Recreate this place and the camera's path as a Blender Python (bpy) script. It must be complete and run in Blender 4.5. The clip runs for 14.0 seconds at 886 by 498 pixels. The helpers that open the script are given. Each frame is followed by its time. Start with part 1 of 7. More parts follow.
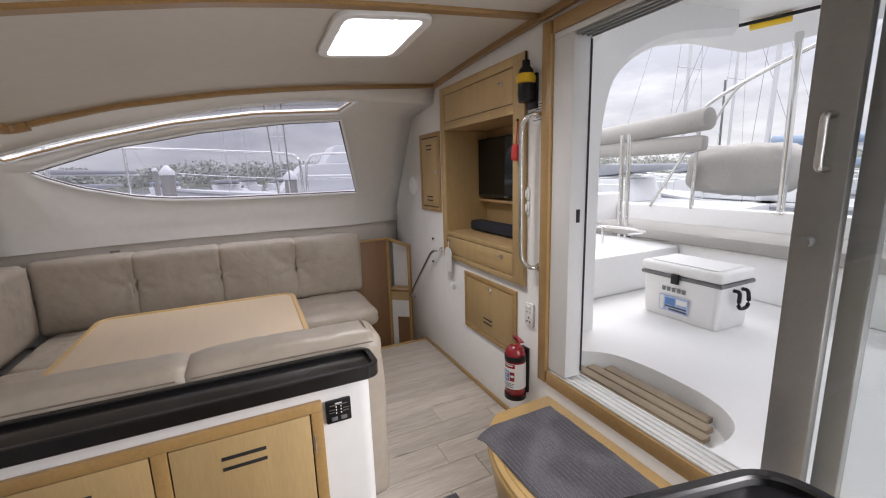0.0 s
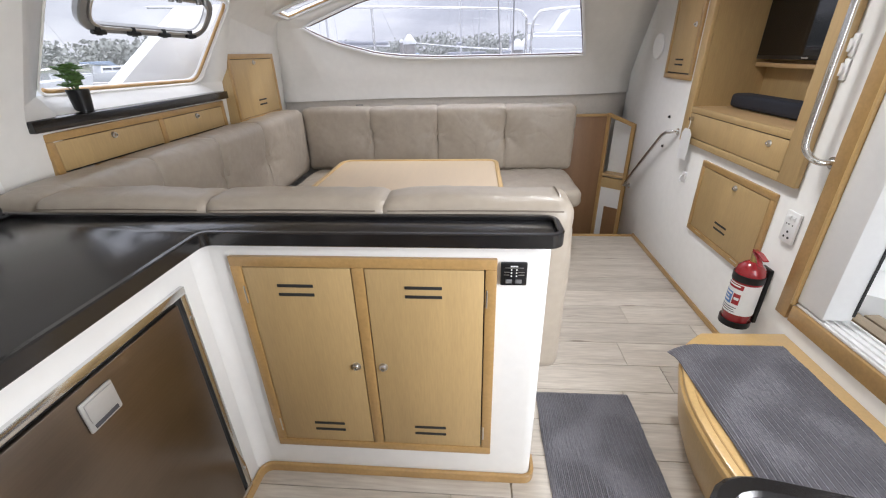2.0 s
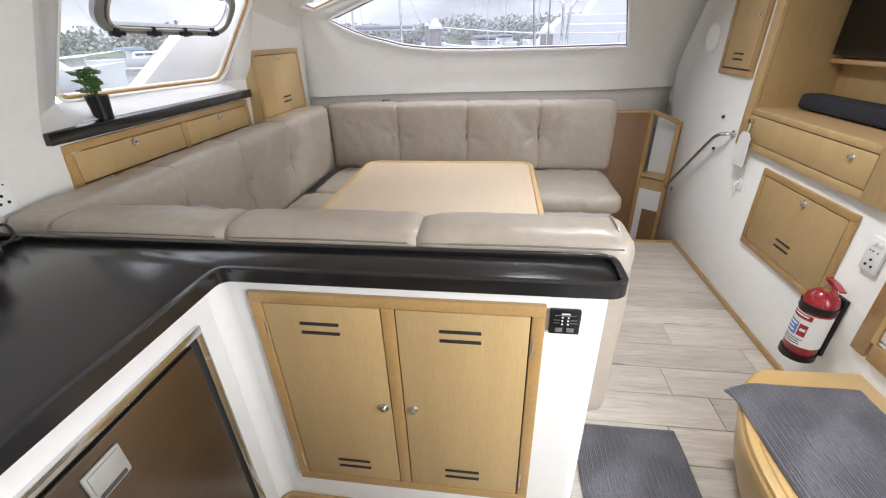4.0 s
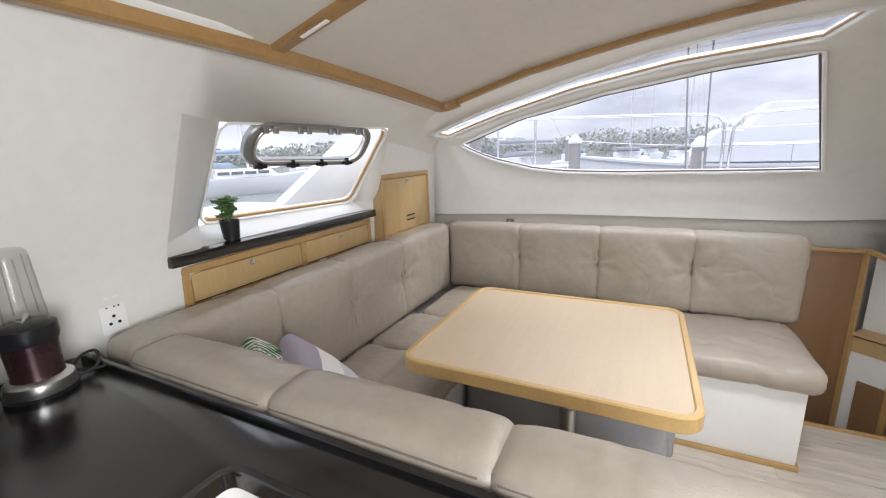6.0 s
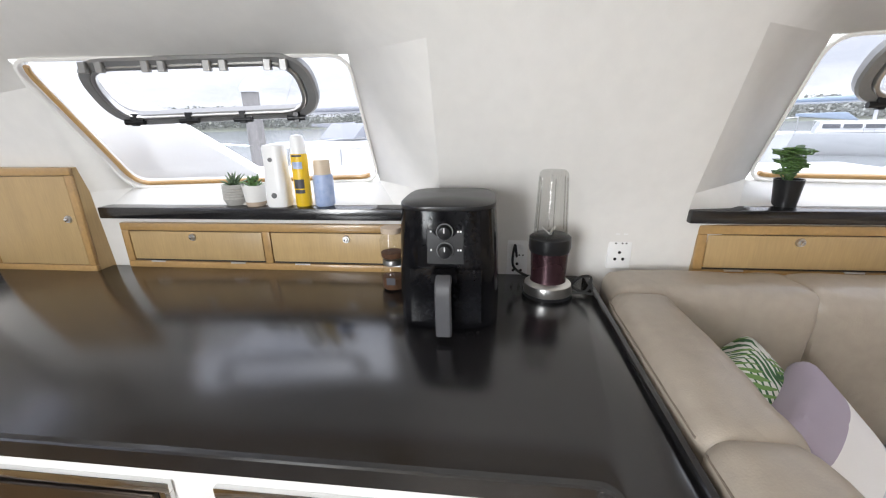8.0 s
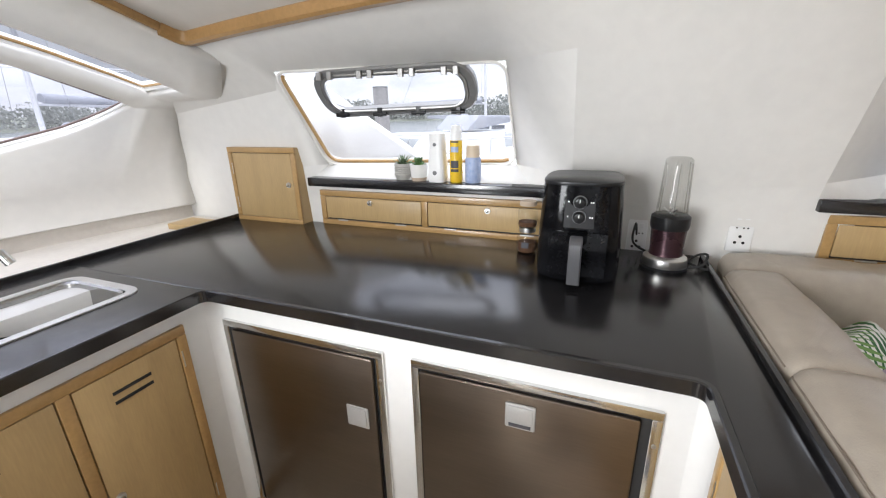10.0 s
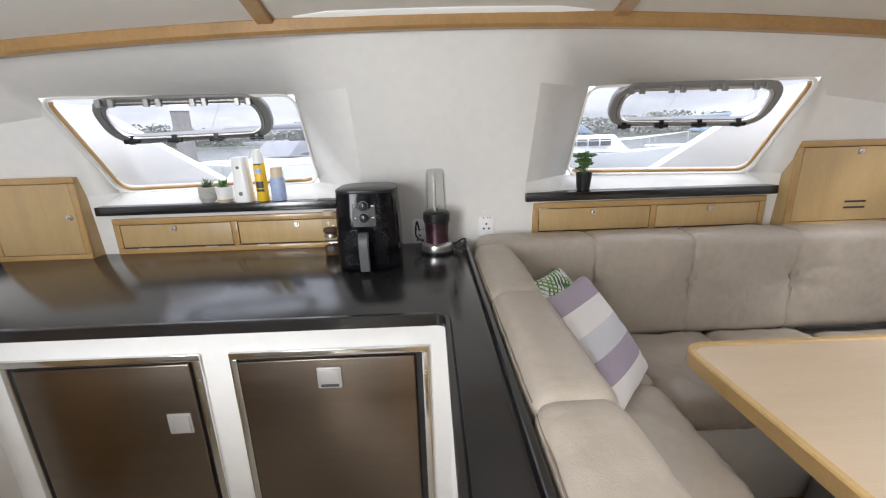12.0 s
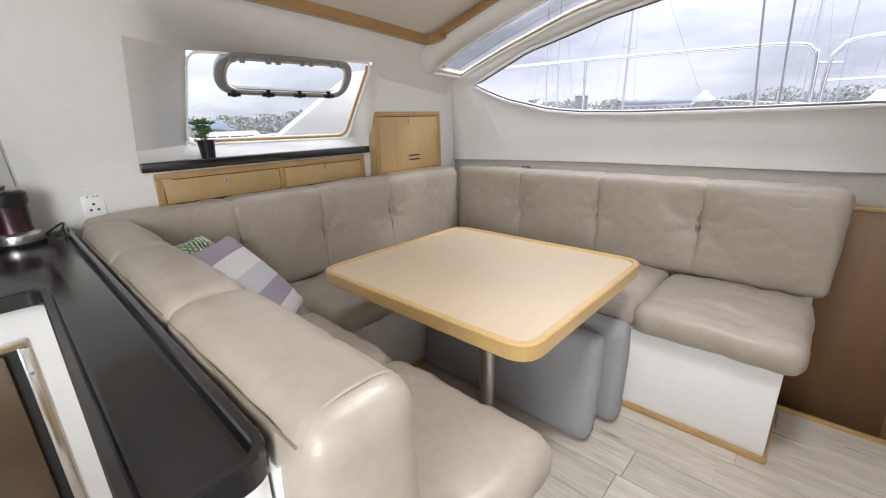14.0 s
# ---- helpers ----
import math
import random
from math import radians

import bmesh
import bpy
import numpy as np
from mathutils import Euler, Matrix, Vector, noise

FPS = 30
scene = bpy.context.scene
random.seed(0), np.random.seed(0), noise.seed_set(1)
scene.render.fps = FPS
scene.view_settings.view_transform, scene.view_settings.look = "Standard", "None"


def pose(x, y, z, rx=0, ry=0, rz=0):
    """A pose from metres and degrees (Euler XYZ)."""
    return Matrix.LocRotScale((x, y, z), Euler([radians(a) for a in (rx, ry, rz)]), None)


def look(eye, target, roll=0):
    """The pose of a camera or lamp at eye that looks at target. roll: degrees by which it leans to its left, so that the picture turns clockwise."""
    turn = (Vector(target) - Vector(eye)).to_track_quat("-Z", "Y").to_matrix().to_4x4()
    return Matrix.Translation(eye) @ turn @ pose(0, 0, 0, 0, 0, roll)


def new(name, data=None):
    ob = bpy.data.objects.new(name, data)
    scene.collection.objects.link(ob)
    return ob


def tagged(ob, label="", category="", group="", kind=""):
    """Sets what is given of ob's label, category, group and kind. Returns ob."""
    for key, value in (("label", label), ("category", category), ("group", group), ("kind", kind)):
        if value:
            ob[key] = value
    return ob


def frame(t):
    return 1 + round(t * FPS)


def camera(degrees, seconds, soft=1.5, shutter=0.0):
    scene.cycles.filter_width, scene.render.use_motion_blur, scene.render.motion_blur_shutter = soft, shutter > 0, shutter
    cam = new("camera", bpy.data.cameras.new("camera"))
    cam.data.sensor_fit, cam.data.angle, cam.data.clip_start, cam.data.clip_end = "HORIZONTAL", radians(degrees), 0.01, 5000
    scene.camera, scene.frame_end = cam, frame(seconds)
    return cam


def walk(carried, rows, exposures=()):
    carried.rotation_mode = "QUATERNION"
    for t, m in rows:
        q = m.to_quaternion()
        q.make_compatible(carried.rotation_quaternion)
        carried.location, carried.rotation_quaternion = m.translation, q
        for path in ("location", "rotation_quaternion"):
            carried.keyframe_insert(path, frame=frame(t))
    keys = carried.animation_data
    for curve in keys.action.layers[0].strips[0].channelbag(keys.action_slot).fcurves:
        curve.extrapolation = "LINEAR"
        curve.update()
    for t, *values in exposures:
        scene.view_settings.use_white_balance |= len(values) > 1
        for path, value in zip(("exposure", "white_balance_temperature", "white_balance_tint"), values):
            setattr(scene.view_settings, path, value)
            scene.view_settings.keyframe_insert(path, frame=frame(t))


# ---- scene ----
cam = camera(95.0, 14.0, soft=1.15)
PATH = [
    (0, (0.59, 0.743, 1.442), (1.429, 2.52, 1.071), -1.7),
    (0.5, (0.617, 0.777, 1.401), (0.968, 2.702, 0.987), -1.9),
    (1, (0.63, 0.798, 1.385), (0.676, 2.725, 0.854), -1.6),
    (1.5, (0.634, 0.829, 1.359), (0.535, 2.701, 0.662), -1.5),
    (2, (0.649, 0.858, 1.331), (0.495, 2.651, 0.46), -1.5),
    (2.2, (0.651, 0.86, 1.319), (0.485, 2.62, 0.384), -1.5),
    (4.3, (0.578, 1.083, 1.424), (0.307, 2.835, 0.499), -2.3),
    (4.5, (0.571, 1.13, 1.443), (0.285, 2.93, 0.618), -2.3),
    (5, (0.561, 1.208, 1.449), (0.219, 3.075, 0.82), -2.3),
    (5.5, (0.566, 1.265, 1.44), (0.148, 3.166, 0.98), -2.1),
    (6, (0.588, 1.371, 1.465), (-0.281, 3.112, 1.004), -2.2),
    (6.5, (0.606, 1.469, 1.459), (-0.835, 2.76, 0.954), -1.8),
    (7, (0.567, 1.516, 1.431), (-1.197, 2.281, 0.882), -1.6),
    (7.5, (0.473, 1.54, 1.428), (-1.42, 1.775, 0.828), -1.4),
    (8, (0.413, 1.569, 1.424), (-1.477, 1.335, 0.814), -1.2),
    (8.5, (0.458, 1.589, 1.417), (-1.34, 0.995, 0.773), -1.1),
    (8.7, (0.495, 1.585, 1.413), (-1.261, 0.883, 0.761), -1.0),
    (10.8, (0.859, 1.5, 1.441), (-0.916, 0.816, 0.824), -1.3),
    (11, (0.88, 1.513, 1.441), (-0.934, 0.924, 0.838), -1.3),
    (11.5, (0.929, 1.62, 1.44), (-0.97, 1.346, 0.875), -1.2),
    (12, (1.019, 1.718, 1.429), (-0.905, 1.764, 0.883), -1.7),
    (12.5, (1.109, 1.803, 1.383), (-0.775, 2.21, 0.847), -1.9),
    (13, (1.2, 1.875, 1.326), (-0.558, 2.652, 0.774), -1.9),
    (13.5, (1.249, 1.836, 1.32), (-0.298, 2.963, 0.742), -1.8),
    (14, (1.257, 1.741, 1.282), (-0.046, 3.135, 0.684), -1.9),
]
# the camera opens up as it turns from the bright doorway into the cabin
EXPOSURES = [(0.0, 0.12, 6350, 15), (0.6, 0.4, 6250, 13), (1.2, 0.62, 6200, 12), (2.2, 0.75, 6150, 11), (4.4, 0.88, 6150, 10), (5.0, 0.9, 6150, 10), (6.5, 0.85, 6150, 10), (7.5, 1.06, 6150, 10), (11.0, 0.98, 6150, 10), (13.0, 0.8, 6150, 10), (14.0, 0.8, 6150, 10)]
walk(cam, [(t, look(eye, target, roll)) for t, eye, target, roll in PATH], EXPOSURES)

# ---------------------------------------------------------------- world and sun
SKY = 0.95
world = bpy.data.worlds.new("overcast_sky")
scene.world = world
world.use_nodes = True
wn, wl = world.node_tree.nodes, world.node_tree.links
wn.clear()
w_out = wn.new("ShaderNodeOutputWorld")
w_bg = wn.new("ShaderNodeBackground")
w_sky = wn.new("ShaderNodeTexSky")
w_sky.sky_type, w_sky.sun_disc = "NISHITA", False
w_sky.sun_elevation, w_sky.sun_rotation = radians(55), radians(210)
w_co = wn.new("ShaderNodeTexCoord")
w_map = wn.new("ShaderNodeMapping")
w_map.inputs["Scale"].default_value = (1.0, 1.0, 3.2)
w_noise = wn.new("ShaderNodeTexNoise")
w_noise.inputs["Scale"].default_value, w_noise.inputs["Detail"].default_value = 2.6, 9.0
w_noise.inputs["Roughness"].default_value = 0.58
w_ramp = wn.new("ShaderNodeValToRGB")
w_ramp.color_ramp.elements[0].position, w_ramp.color_ramp.elements[0].color = 0.36, (0.58, 0.59, 0.63, 1)
w_ramp.color_ramp.elements[1].position, w_ramp.color_ramp.elements[1].color = 0.60, (1.0, 1.0, 1.0, 1)
w_mul = wn.new("ShaderNodeMixRGB")
w_mul.blend_type, w_mul.inputs["Fac"].default_value = "MIX", 0.93
w_dim = wn.new("ShaderNodeMixRGB")
w_dim.blend_type, w_dim.inputs["Fac"].default_value = "MULTIPLY", 1.0
w_dim.inputs["Color2"].default_value = (0.12, 0.12, 0.12, 1)
wl.new(w_co.outputs["Generated"], w_map.inputs["Vector"])
wl.new(w_map.outputs["Vector"], w_noise.inputs["Vector"])
wl.new(w_noise.outputs["Fac"], w_ramp.inputs["Fac"])
wl.new(w_sky.outputs["Color"], w_dim.inputs["Color1"])
wl.new(w_dim.outputs["Color"], w_mul.inputs["Color1"])
wl.new(w_ramp.outputs["Color"], w_mul.inputs["Color2"])
# an overcast sky is about three times as bright overhead as at the horizon
w_sep, w_zen = wn.new("ShaderNodeSeparateXYZ"), wn.new("ShaderNodeMapRange")
w_zen.inputs["From Min"].default_value, w_zen.inputs["From Max"].default_value = 0.12, 0.75
w_zen.inputs["To Min"].default_value, w_zen.inputs["To Max"].default_value = 1.0, 3.0
wl.new(w_co.outputs["Generated"], w_sep.inputs[0])
wl.new(w_sep.outputs[2], w_zen.inputs["Value"])
w_lift = wn.new("ShaderNodeVectorMath")
w_lift.operation = "SCALE"
wl.new(w_mul.outputs["Color"], w_lift.inputs[0])
wl.new(w_zen.outputs["Result"], w_lift.inputs["Scale"])
wl.new(w_lift.outputs[0], w_bg.inputs["Color"])
w_bg.inputs["Strength"].default_value = SKY
wl.new(w_bg.outputs["Background"], w_out.inputs["Surface"])

sun = new("sun", bpy.data.lights.new("sun", "SUN"))
sun.data.energy, sun.data.angle, sun.data.color = 1.0, radians(18), (1.0, 0.97, 0.92)
sun.matrix_world = pose(0, 0, 20, 35, 0, 120)


def area_lamp(name, eye, target, w, h, watts):
    lamp = new(name, bpy.data.lights.new(name, "AREA"))
    lamp.data.shape, lamp.data.size, lamp.data.size_y, lamp.data.energy = "RECTANGLE", w, h, watts
    lamp.data.color = (1.0, 0.985, 0.96)
    lamp.data.spread = radians(150)
    lamp.matrix_world = look(eye, target)
    return lamp


# added lamps that lift the daylight: overhead in the galley, out of view and with no hatch there, above the settee
# hatch's pane, and in the open doorway's unseen half
area_lamp("galley_fill", (0.95, 0.55, 2.02), (0.95, 0.55, 0.0), 0.5, 0.5, 1.2)
area_lamp("roof_hatch_daylight", (1.17, 2.67, 2.215), (1.05, 2.75, 0.0), 0.30, 0.38, 12)
area_lamp("doorway_daylight", (1.84, 0.62, 1.30), (-0.2, 1.55, 0.5), 0.6, 1.2, 20)


# ---------------------------------------------------------------- materials
def material(name, base, rough=0.5, metal=0.0, vary=0.08, scale=6.0, bump=0.0, bump_scale=200.0, stretch=(1, 1, 1), coat=0.0, second=None, random=0.0, spec=0.5, sheen=0.0, crease=0.0):
    """Base colour varied by a broad and a fine noise, with fine relief."""
    m = bpy.data.materials.new(name)
    m.use_nodes = True
    n, l = m.node_tree.nodes, m.node_tree.links
    b = n["Principled BSDF"]
    b.inputs["Roughness"].default_value, b.inputs["Metallic"].default_value = rough, metal
    b.inputs["Coat Weight"].default_value = coat
    b.inputs["Specular IOR Level"].default_value = spec
    b.inputs["Sheen Weight"].default_value = sheen
    co = n.new("ShaderNodeTexCoord")
    mp = n.new("ShaderNodeMapping")
    mp.inputs["Scale"].default_value = stretch
    l.new(co.outputs["Object"], mp.inputs["Vector"])
    broad, fine = n.new("ShaderNodeTexNoise"), n.new("ShaderNodeTexNoise")
    broad.inputs["Scale"].default_value, broad.inputs["Detail"].default_value = scale, 4.0
    fine.inputs["Scale"].default_value, fine.inputs["Detail"].default_value = scale * 11, 6.0
    l.new(mp.outputs["Vector"], broad.inputs["Vector"])
    l.new(mp.outputs["Vector"], fine.inputs["Vector"])
    add = n.new("ShaderNodeMath")
    add.operation = "ADD"
    half = n.new("ShaderNodeMath")
    half.operation, half.inputs[1].default_value = "MULTIPLY", 0.5
    l.new(broad.outputs["Fac"], add.inputs[0])
    l.new(fine.outputs["Fac"], add.inputs[1])
    l.new(add.outputs[0], half.inputs[0])
    ramp = n.new("ShaderNodeValToRGB")
    dark = tuple(c * (1 - vary) for c in base)
    light = second or tuple(min(1.0, c * (1 + vary)) for c in base)
    ramp.color_ramp.elements[0].position, ramp.color_ramp.elements[0].color = 0.32, (*dark, 1)
    ramp.color_ramp.elements[1].position, ramp.color_ramp.elements[1].color = 0.68, (*light, 1)
    l.new(half.outputs[0], ramp.inputs["Fac"])
    colour = ramp.outputs["Color"]
    if random:
        info = n.new("ShaderNodeObjectInfo")
        hsv = n.new("ShaderNodeHueSaturation")
        rng = n.new("ShaderNodeMapRange")
        rng.inputs["To Min"].default_value, rng.inputs["To Max"].default_value = 1 - random, 1 + random
        l.new(info.outputs["Random"], rng.inputs["Value"])
        l.new(rng.outputs["Result"], hsv.inputs["Value"])
        l.new(colour, hsv.inputs["Color"])
        colour = hsv.outputs["Color"]
    l.new(colour, b.inputs["Base Color"])
    rr = n.new("ShaderNodeMapRange")
    rr.inputs["To Min"].default_value, rr.inputs["To Max"].default_value = max(0.02, rough * 0.85), min(1.0, rough * 1.15)
    l.new(broad.outputs["Fac"], rr.inputs["Value"])
    l.new(rr.outputs["Result"], b.inputs["Roughness"])
    if bump:
        bn = n.new("ShaderNodeTexNoise")
        bn.inputs["Scale"].default_value, bn.inputs["Detail"].default_value = bump_scale, 3.0
        l.new(mp.outputs["Vector"], bn.inputs["Vector"])
        bp = n.new("ShaderNodeBump")
        bp.inputs["Strength"].default_value, bp.inputs["Distance"].default_value = bump, 0.002
        l.new(bn.outputs["Fac"], bp.inputs["Height"])
        normal = bp.outputs["Normal"]
        if crease:
            cn = n.new("ShaderNodeTexNoise")
            cn.inputs["Scale"].default_value, cn.inputs["Detail"].default_value, cn.inputs["Distortion"].default_value = 4.0, 2.0, 0.8
            ab, su = n.new("ShaderNodeMath"), n.new("ShaderNodeMath")
            su.operation, su.inputs[1].default_value, ab.operation = "SUBTRACT", 0.5, "ABSOLUTE"
            cl = n.new("ShaderNodeMapRange")
            cl.inputs["From Max"].default_value = 0.07
            l.new(mp.outputs["Vector"], cn.inputs["Vector"])
            l.new(cn.outputs["Fac"], su.inputs[0])
            l.new(su.outputs[0], ab.inputs[0])
            l.new(ab.outputs[0], cl.inputs["Value"])
            cb = n.new("ShaderNodeBump")
            cb.inputs["Strength"].default_value, cb.inputs["Distance"].default_value = crease, 0.004
            l.new(cl.outputs["Result"], cb.inputs["Height"])
            l.new(normal, cb.inputs["Normal"])
            normal = cb.outputs["Normal"]
        l.new(normal, b.inputs["Normal"])
    return m


def glass_material(name, tint, gloss=0.06, haze=0.0):
    """Thin pane: tinted see-through with a Fresnel gloss; old acrylic scatters a little light."""
    m = bpy.data.materials.new(name)
    m.use_nodes = True
    n, l = m.node_tree.nodes, m.node_tree.links
    n.clear()
    out, mix = n.new("ShaderNodeOutputMaterial"), n.new("ShaderNodeMixShader")
    tr, gl, lw = n.new("ShaderNodeBsdfTransparent"), n.new("ShaderNodeBsdfGlossy"), n.new("ShaderNodeLayerWeight")
    pw, sc = n.new("ShaderNodeMath"), n.new("ShaderNodeMath")
    pw.operation, pw.inputs[1].default_value = "POWER", 5.0
    sc.operation, sc.inputs[1].default_value, sc.inputs[2].default_value = "MULTIPLY_ADD", 0.6, 0.035
    lw.inputs["Blend"].default_value = 0.5
    tr.inputs["Color"].default_value = (*tint, 1)
    gl.inputs["Roughness"].default_value = gloss
    l.new(lw.outputs["Facing"], pw.inputs[0])
    l.new(pw.outputs[0], sc.inputs[0])
    l.new(sc.outputs[0], mix.inputs["Fac"])
    clear = tr.outputs["BSDF"]
    if haze:
        dust, hz_mix, ns, hr = n.new("ShaderNodeBsdfTranslucent"), n.new("ShaderNodeMixShader"), n.new("ShaderNodeTexNoise"), n.new("ShaderNodeMapRange")
        dust.inputs["Color"].default_value = (0.85, 0.85, 0.88, 1)
        ns.inputs["Scale"].default_value, ns.inputs["Detail"].default_value = 3.0, 5.0
        hr.inputs["To Min"].default_value, hr.inputs["To Max"].default_value = haze * 0.7, haze * 1.3
        l.new(ns.outputs["Fac"], hr.inputs["Value"])
        l.new(hr.outputs["Result"], hz_mix.inputs["Fac"])
        l.new(clear, hz_mix.inputs[1])
        l.new(dust.outputs["BSDF"], hz_mix.inputs[2])
        clear = hz_mix.outputs["Shader"]
    l.new(clear, mix.inputs[1])
    l.new(gl.outputs["BSDF"], mix.inputs[2])
    l.new(mix.outputs["Shader"], out.inputs["Surface"])
    return m


def planks_material(name):
    """Grey-brown laminate with long grain, knots and streaks; each board shifts its tone."""
    m = bpy.data.materials.new(name)
    m.use_nodes = True
    n, l = m.node_tree.nodes, m.node_tree.links
    b = n["Principled BSDF"]
    b.inputs["Roughness"].default_value = 0.42
    co, mp, info, off = n.new("ShaderNodeTexCoord"), n.new("ShaderNodeMapping"), n.new("ShaderNodeObjectInfo"), n.new("ShaderNodeVectorMath")
    off.operation = "ADD"
    cmb, mul = n.new("ShaderNodeCombineXYZ"), n.new("ShaderNodeMath")
    mul.operation, mul.inputs[1].default_value = "MULTIPLY", 37.0
    l.new(info.outputs["Random"], mul.inputs[0])
    l.new(mul.outputs[0], cmb.inputs[0])
    l.new(mul.outputs[0], cmb.inputs[1])
    l.new(co.outputs["Object"], off.inputs[0])
    l.new(cmb.outputs[0], off.inputs[1])
    mp.inputs["Scale"].default_value = (1.6, 16, 16)
    l.new(off.outputs[0], mp.inputs["Vector"])
    g1, g2, kn = n.new("ShaderNodeTexNoise"), n.new("ShaderNodeTexNoise"), n.new("ShaderNodeTexNoise")
    g1.inputs["Scale"].default_value, g1.inputs["Detail"].default_value, g1.inputs["Distortion"].default_value = 1.1, 7, 0.7
    g2.inputs["Scale"].default_value, g2.inputs["Detail"].default_value = 6.0, 8
    kn.inputs["Scale"].default_value, kn.inputs["Detail"].default_value = 1.9, 3
    for g in (g1, g2, kn):
        l.new(mp.outputs["Vector"], g.inputs["Vector"])
    r1 = n.new("ShaderNodeValToRGB")
    r1.color_ramp.elements[0].position, r1.color_ramp.elements[0].color = 0.25, (0.42, 0.37, 0.315, 1)
    r1.color_ramp.elements[1].position, r1.color_ramp.elements[1].color = 0.70, (0.58, 0.53, 0.465, 1)
    mid = r1.color_ramp.elements.new(0.48)
    mid.color = (0.50, 0.45, 0.385, 1)
    l.new(g1.outputs["Fac"], r1.inputs["Fac"])
    mx = n.new("ShaderNodeMixRGB")
    mx.blend_type, mx.inputs["Fac"].default_value = "OVERLAY", 0.35
    l.new(r1.outputs["Color"], mx.inputs["Color1"])
    l.new(g2.outputs["Fac"], mx.inputs["Color2"])
    r2 = n.new("ShaderNodeValToRGB")
    r2.color_ramp.elements[0].position, r2.color_ramp.elements[0].color = 0.27, (0.30, 0.26, 0.22, 1)
    r2.color_ramp.elements[1].position, r2.color_ramp.elements[1].color = 0.33, (1, 1, 1, 1)
    l.new(kn.outputs["Fac"], r2.inputs["Fac"])
    m2 = n.new("ShaderNodeMixRGB")
    m2.blend_type, m2.inputs["Fac"].default_value = "MULTIPLY", 0.75
    l.new(mx.outputs["Color"], m2.inputs["Color1"])
    l.new(r2.outputs["Color"], m2.inputs["Color2"])
    hsv, rng = n.new("ShaderNodeHueSaturation"), n.new("ShaderNodeMapRange")
    rng.inputs["To Min"].default_value, rng.inputs["To Max"].default_value = 0.9, 1.08
    l.new(info.outputs["Random"], rng.inputs["Value"])
    l.new(rng.outputs["Result"], hsv.inputs["Value"])
    l.new(m2.outputs["Color"], hsv.inputs["Color"])
    l.new(hsv.outputs["Color"], b.inputs["Base Color"])
    bp = n.new("ShaderNodeBump")
    bp.inputs["Strength"].default_value, bp.inputs["Distance"].default_value = 0.2, 0.001
    l.new(g2.outputs["Fac"], bp.inputs["Height"])
    l.new(bp.outputs["Normal"], b.inputs["Normal"])
    return m


def stripes_material(name, colours, axis, freq, rough=0.9, bump=0.3):
    """Woven cloth in bands along one object axis."""
    m = bpy.data.materials.new(name)
    m.use_nodes = True
    n, l = m.node_tree.nodes, m.node_tree.links
    b = n["Principled BSDF"]
    b.inputs["Roughness"].default_value = rough
    co, sep = n.new("ShaderNodeTexCoord"), n.new("ShaderNodeSeparateXYZ")
    l.new(co.outputs["Object"], sep.inputs[0])
    mul, fra = n.new("ShaderNodeMath"), n.new("ShaderNodeMath")
    mul.operation, mul.inputs[1].default_value, mul.inputs[2].default_value, fra.operation = "MULTIPLY_ADD", freq, 0.5, "FRACT"
    l.new(sep.outputs[axis], mul.inputs[0])
    l.new(mul.outputs[0], fra.inputs[0])
    ramp = n.new("ShaderNodeValToRGB")
    ramp.color_ramp.interpolation = "CONSTANT"
    while len(ramp.color_ramp.elements) < len(colours):
        ramp.color_ramp.elements.new(0.5)
    for k, c in enumerate(colours):
        ramp.color_ramp.elements[k].position, ramp.color_ramp.elements[k].color = k / len(colours), (*c, 1)
    l.new(fra.outputs[0], ramp.inputs["Fac"])
    ns = n.new("ShaderNodeTexNoise")
    ns.inputs["Scale"].default_value = 350
    mx = n.new("ShaderNodeMixRGB")
    mx.blend_type, mx.inputs["Fac"].default_value = "OVERLAY", 0.25
    l.new(ramp.outputs["Color"], mx.inputs["Color1"])
    l.new(ns.outputs["Fac"], mx.inputs["Color2"])
    l.new(mx.outputs["Color"], b.inputs["Base Color"])
    bp = n.new("ShaderNodeBump")
    bp.inputs["Strength"].default_value, bp.inputs["Distance"].default_value = bump, 0.002
    l.new(ns.outputs["Fac"], bp.inputs["Height"])
    l.new(bp.outputs["Normal"], b.inputs["Normal"])
    return m


GELCOAT = material("white_gelcoat", (0.80, 0.79, 0.77), 0.45, vary=0.03, scale=2.5, bump=0.04, bump_scale=40)
LINING = material("cream_wall_lining", (0.78, 0.765, 0.73), 0.75, vary=0.035, scale=2.0, bump=0.10, bump_scale=160)
HEADLINER = material("beige_headliner_vinyl", (0.64, 0.605, 0.55), 0.7, vary=0.04, scale=2.0, bump=0.2, bump_scale=420)
CARPETWALL = material("grey_carpet_lining", (0.62, 0.58, 0.53), 0.95, vary=0.06, scale=5, bump=0.4, bump_scale=500)
OAK = material("light_oak_veneer", (0.475, 0.33, 0.152), 0.42, vary=0.10, scale=3.0, bump=0.06, bump_scale=60, stretch=(6, 6, 0.6), random=0.05)
OAK_H = material("light_oak_veneer_flat", (0.50, 0.335, 0.165), 0.42, vary=0.09, scale=3.0, bump=0.06, bump_scale=60, stretch=(6, 0.6, 6), random=0.04)
# the same oak with the stairwell's shade put into its colour
OAK_SHADED = material("shaded_oak_veneer", (0.24, 0.13, 0.062), 0.4, vary=0.1, scale=3.0, bump=0.06, bump_scale=60, stretch=(6, 6, 0.6))
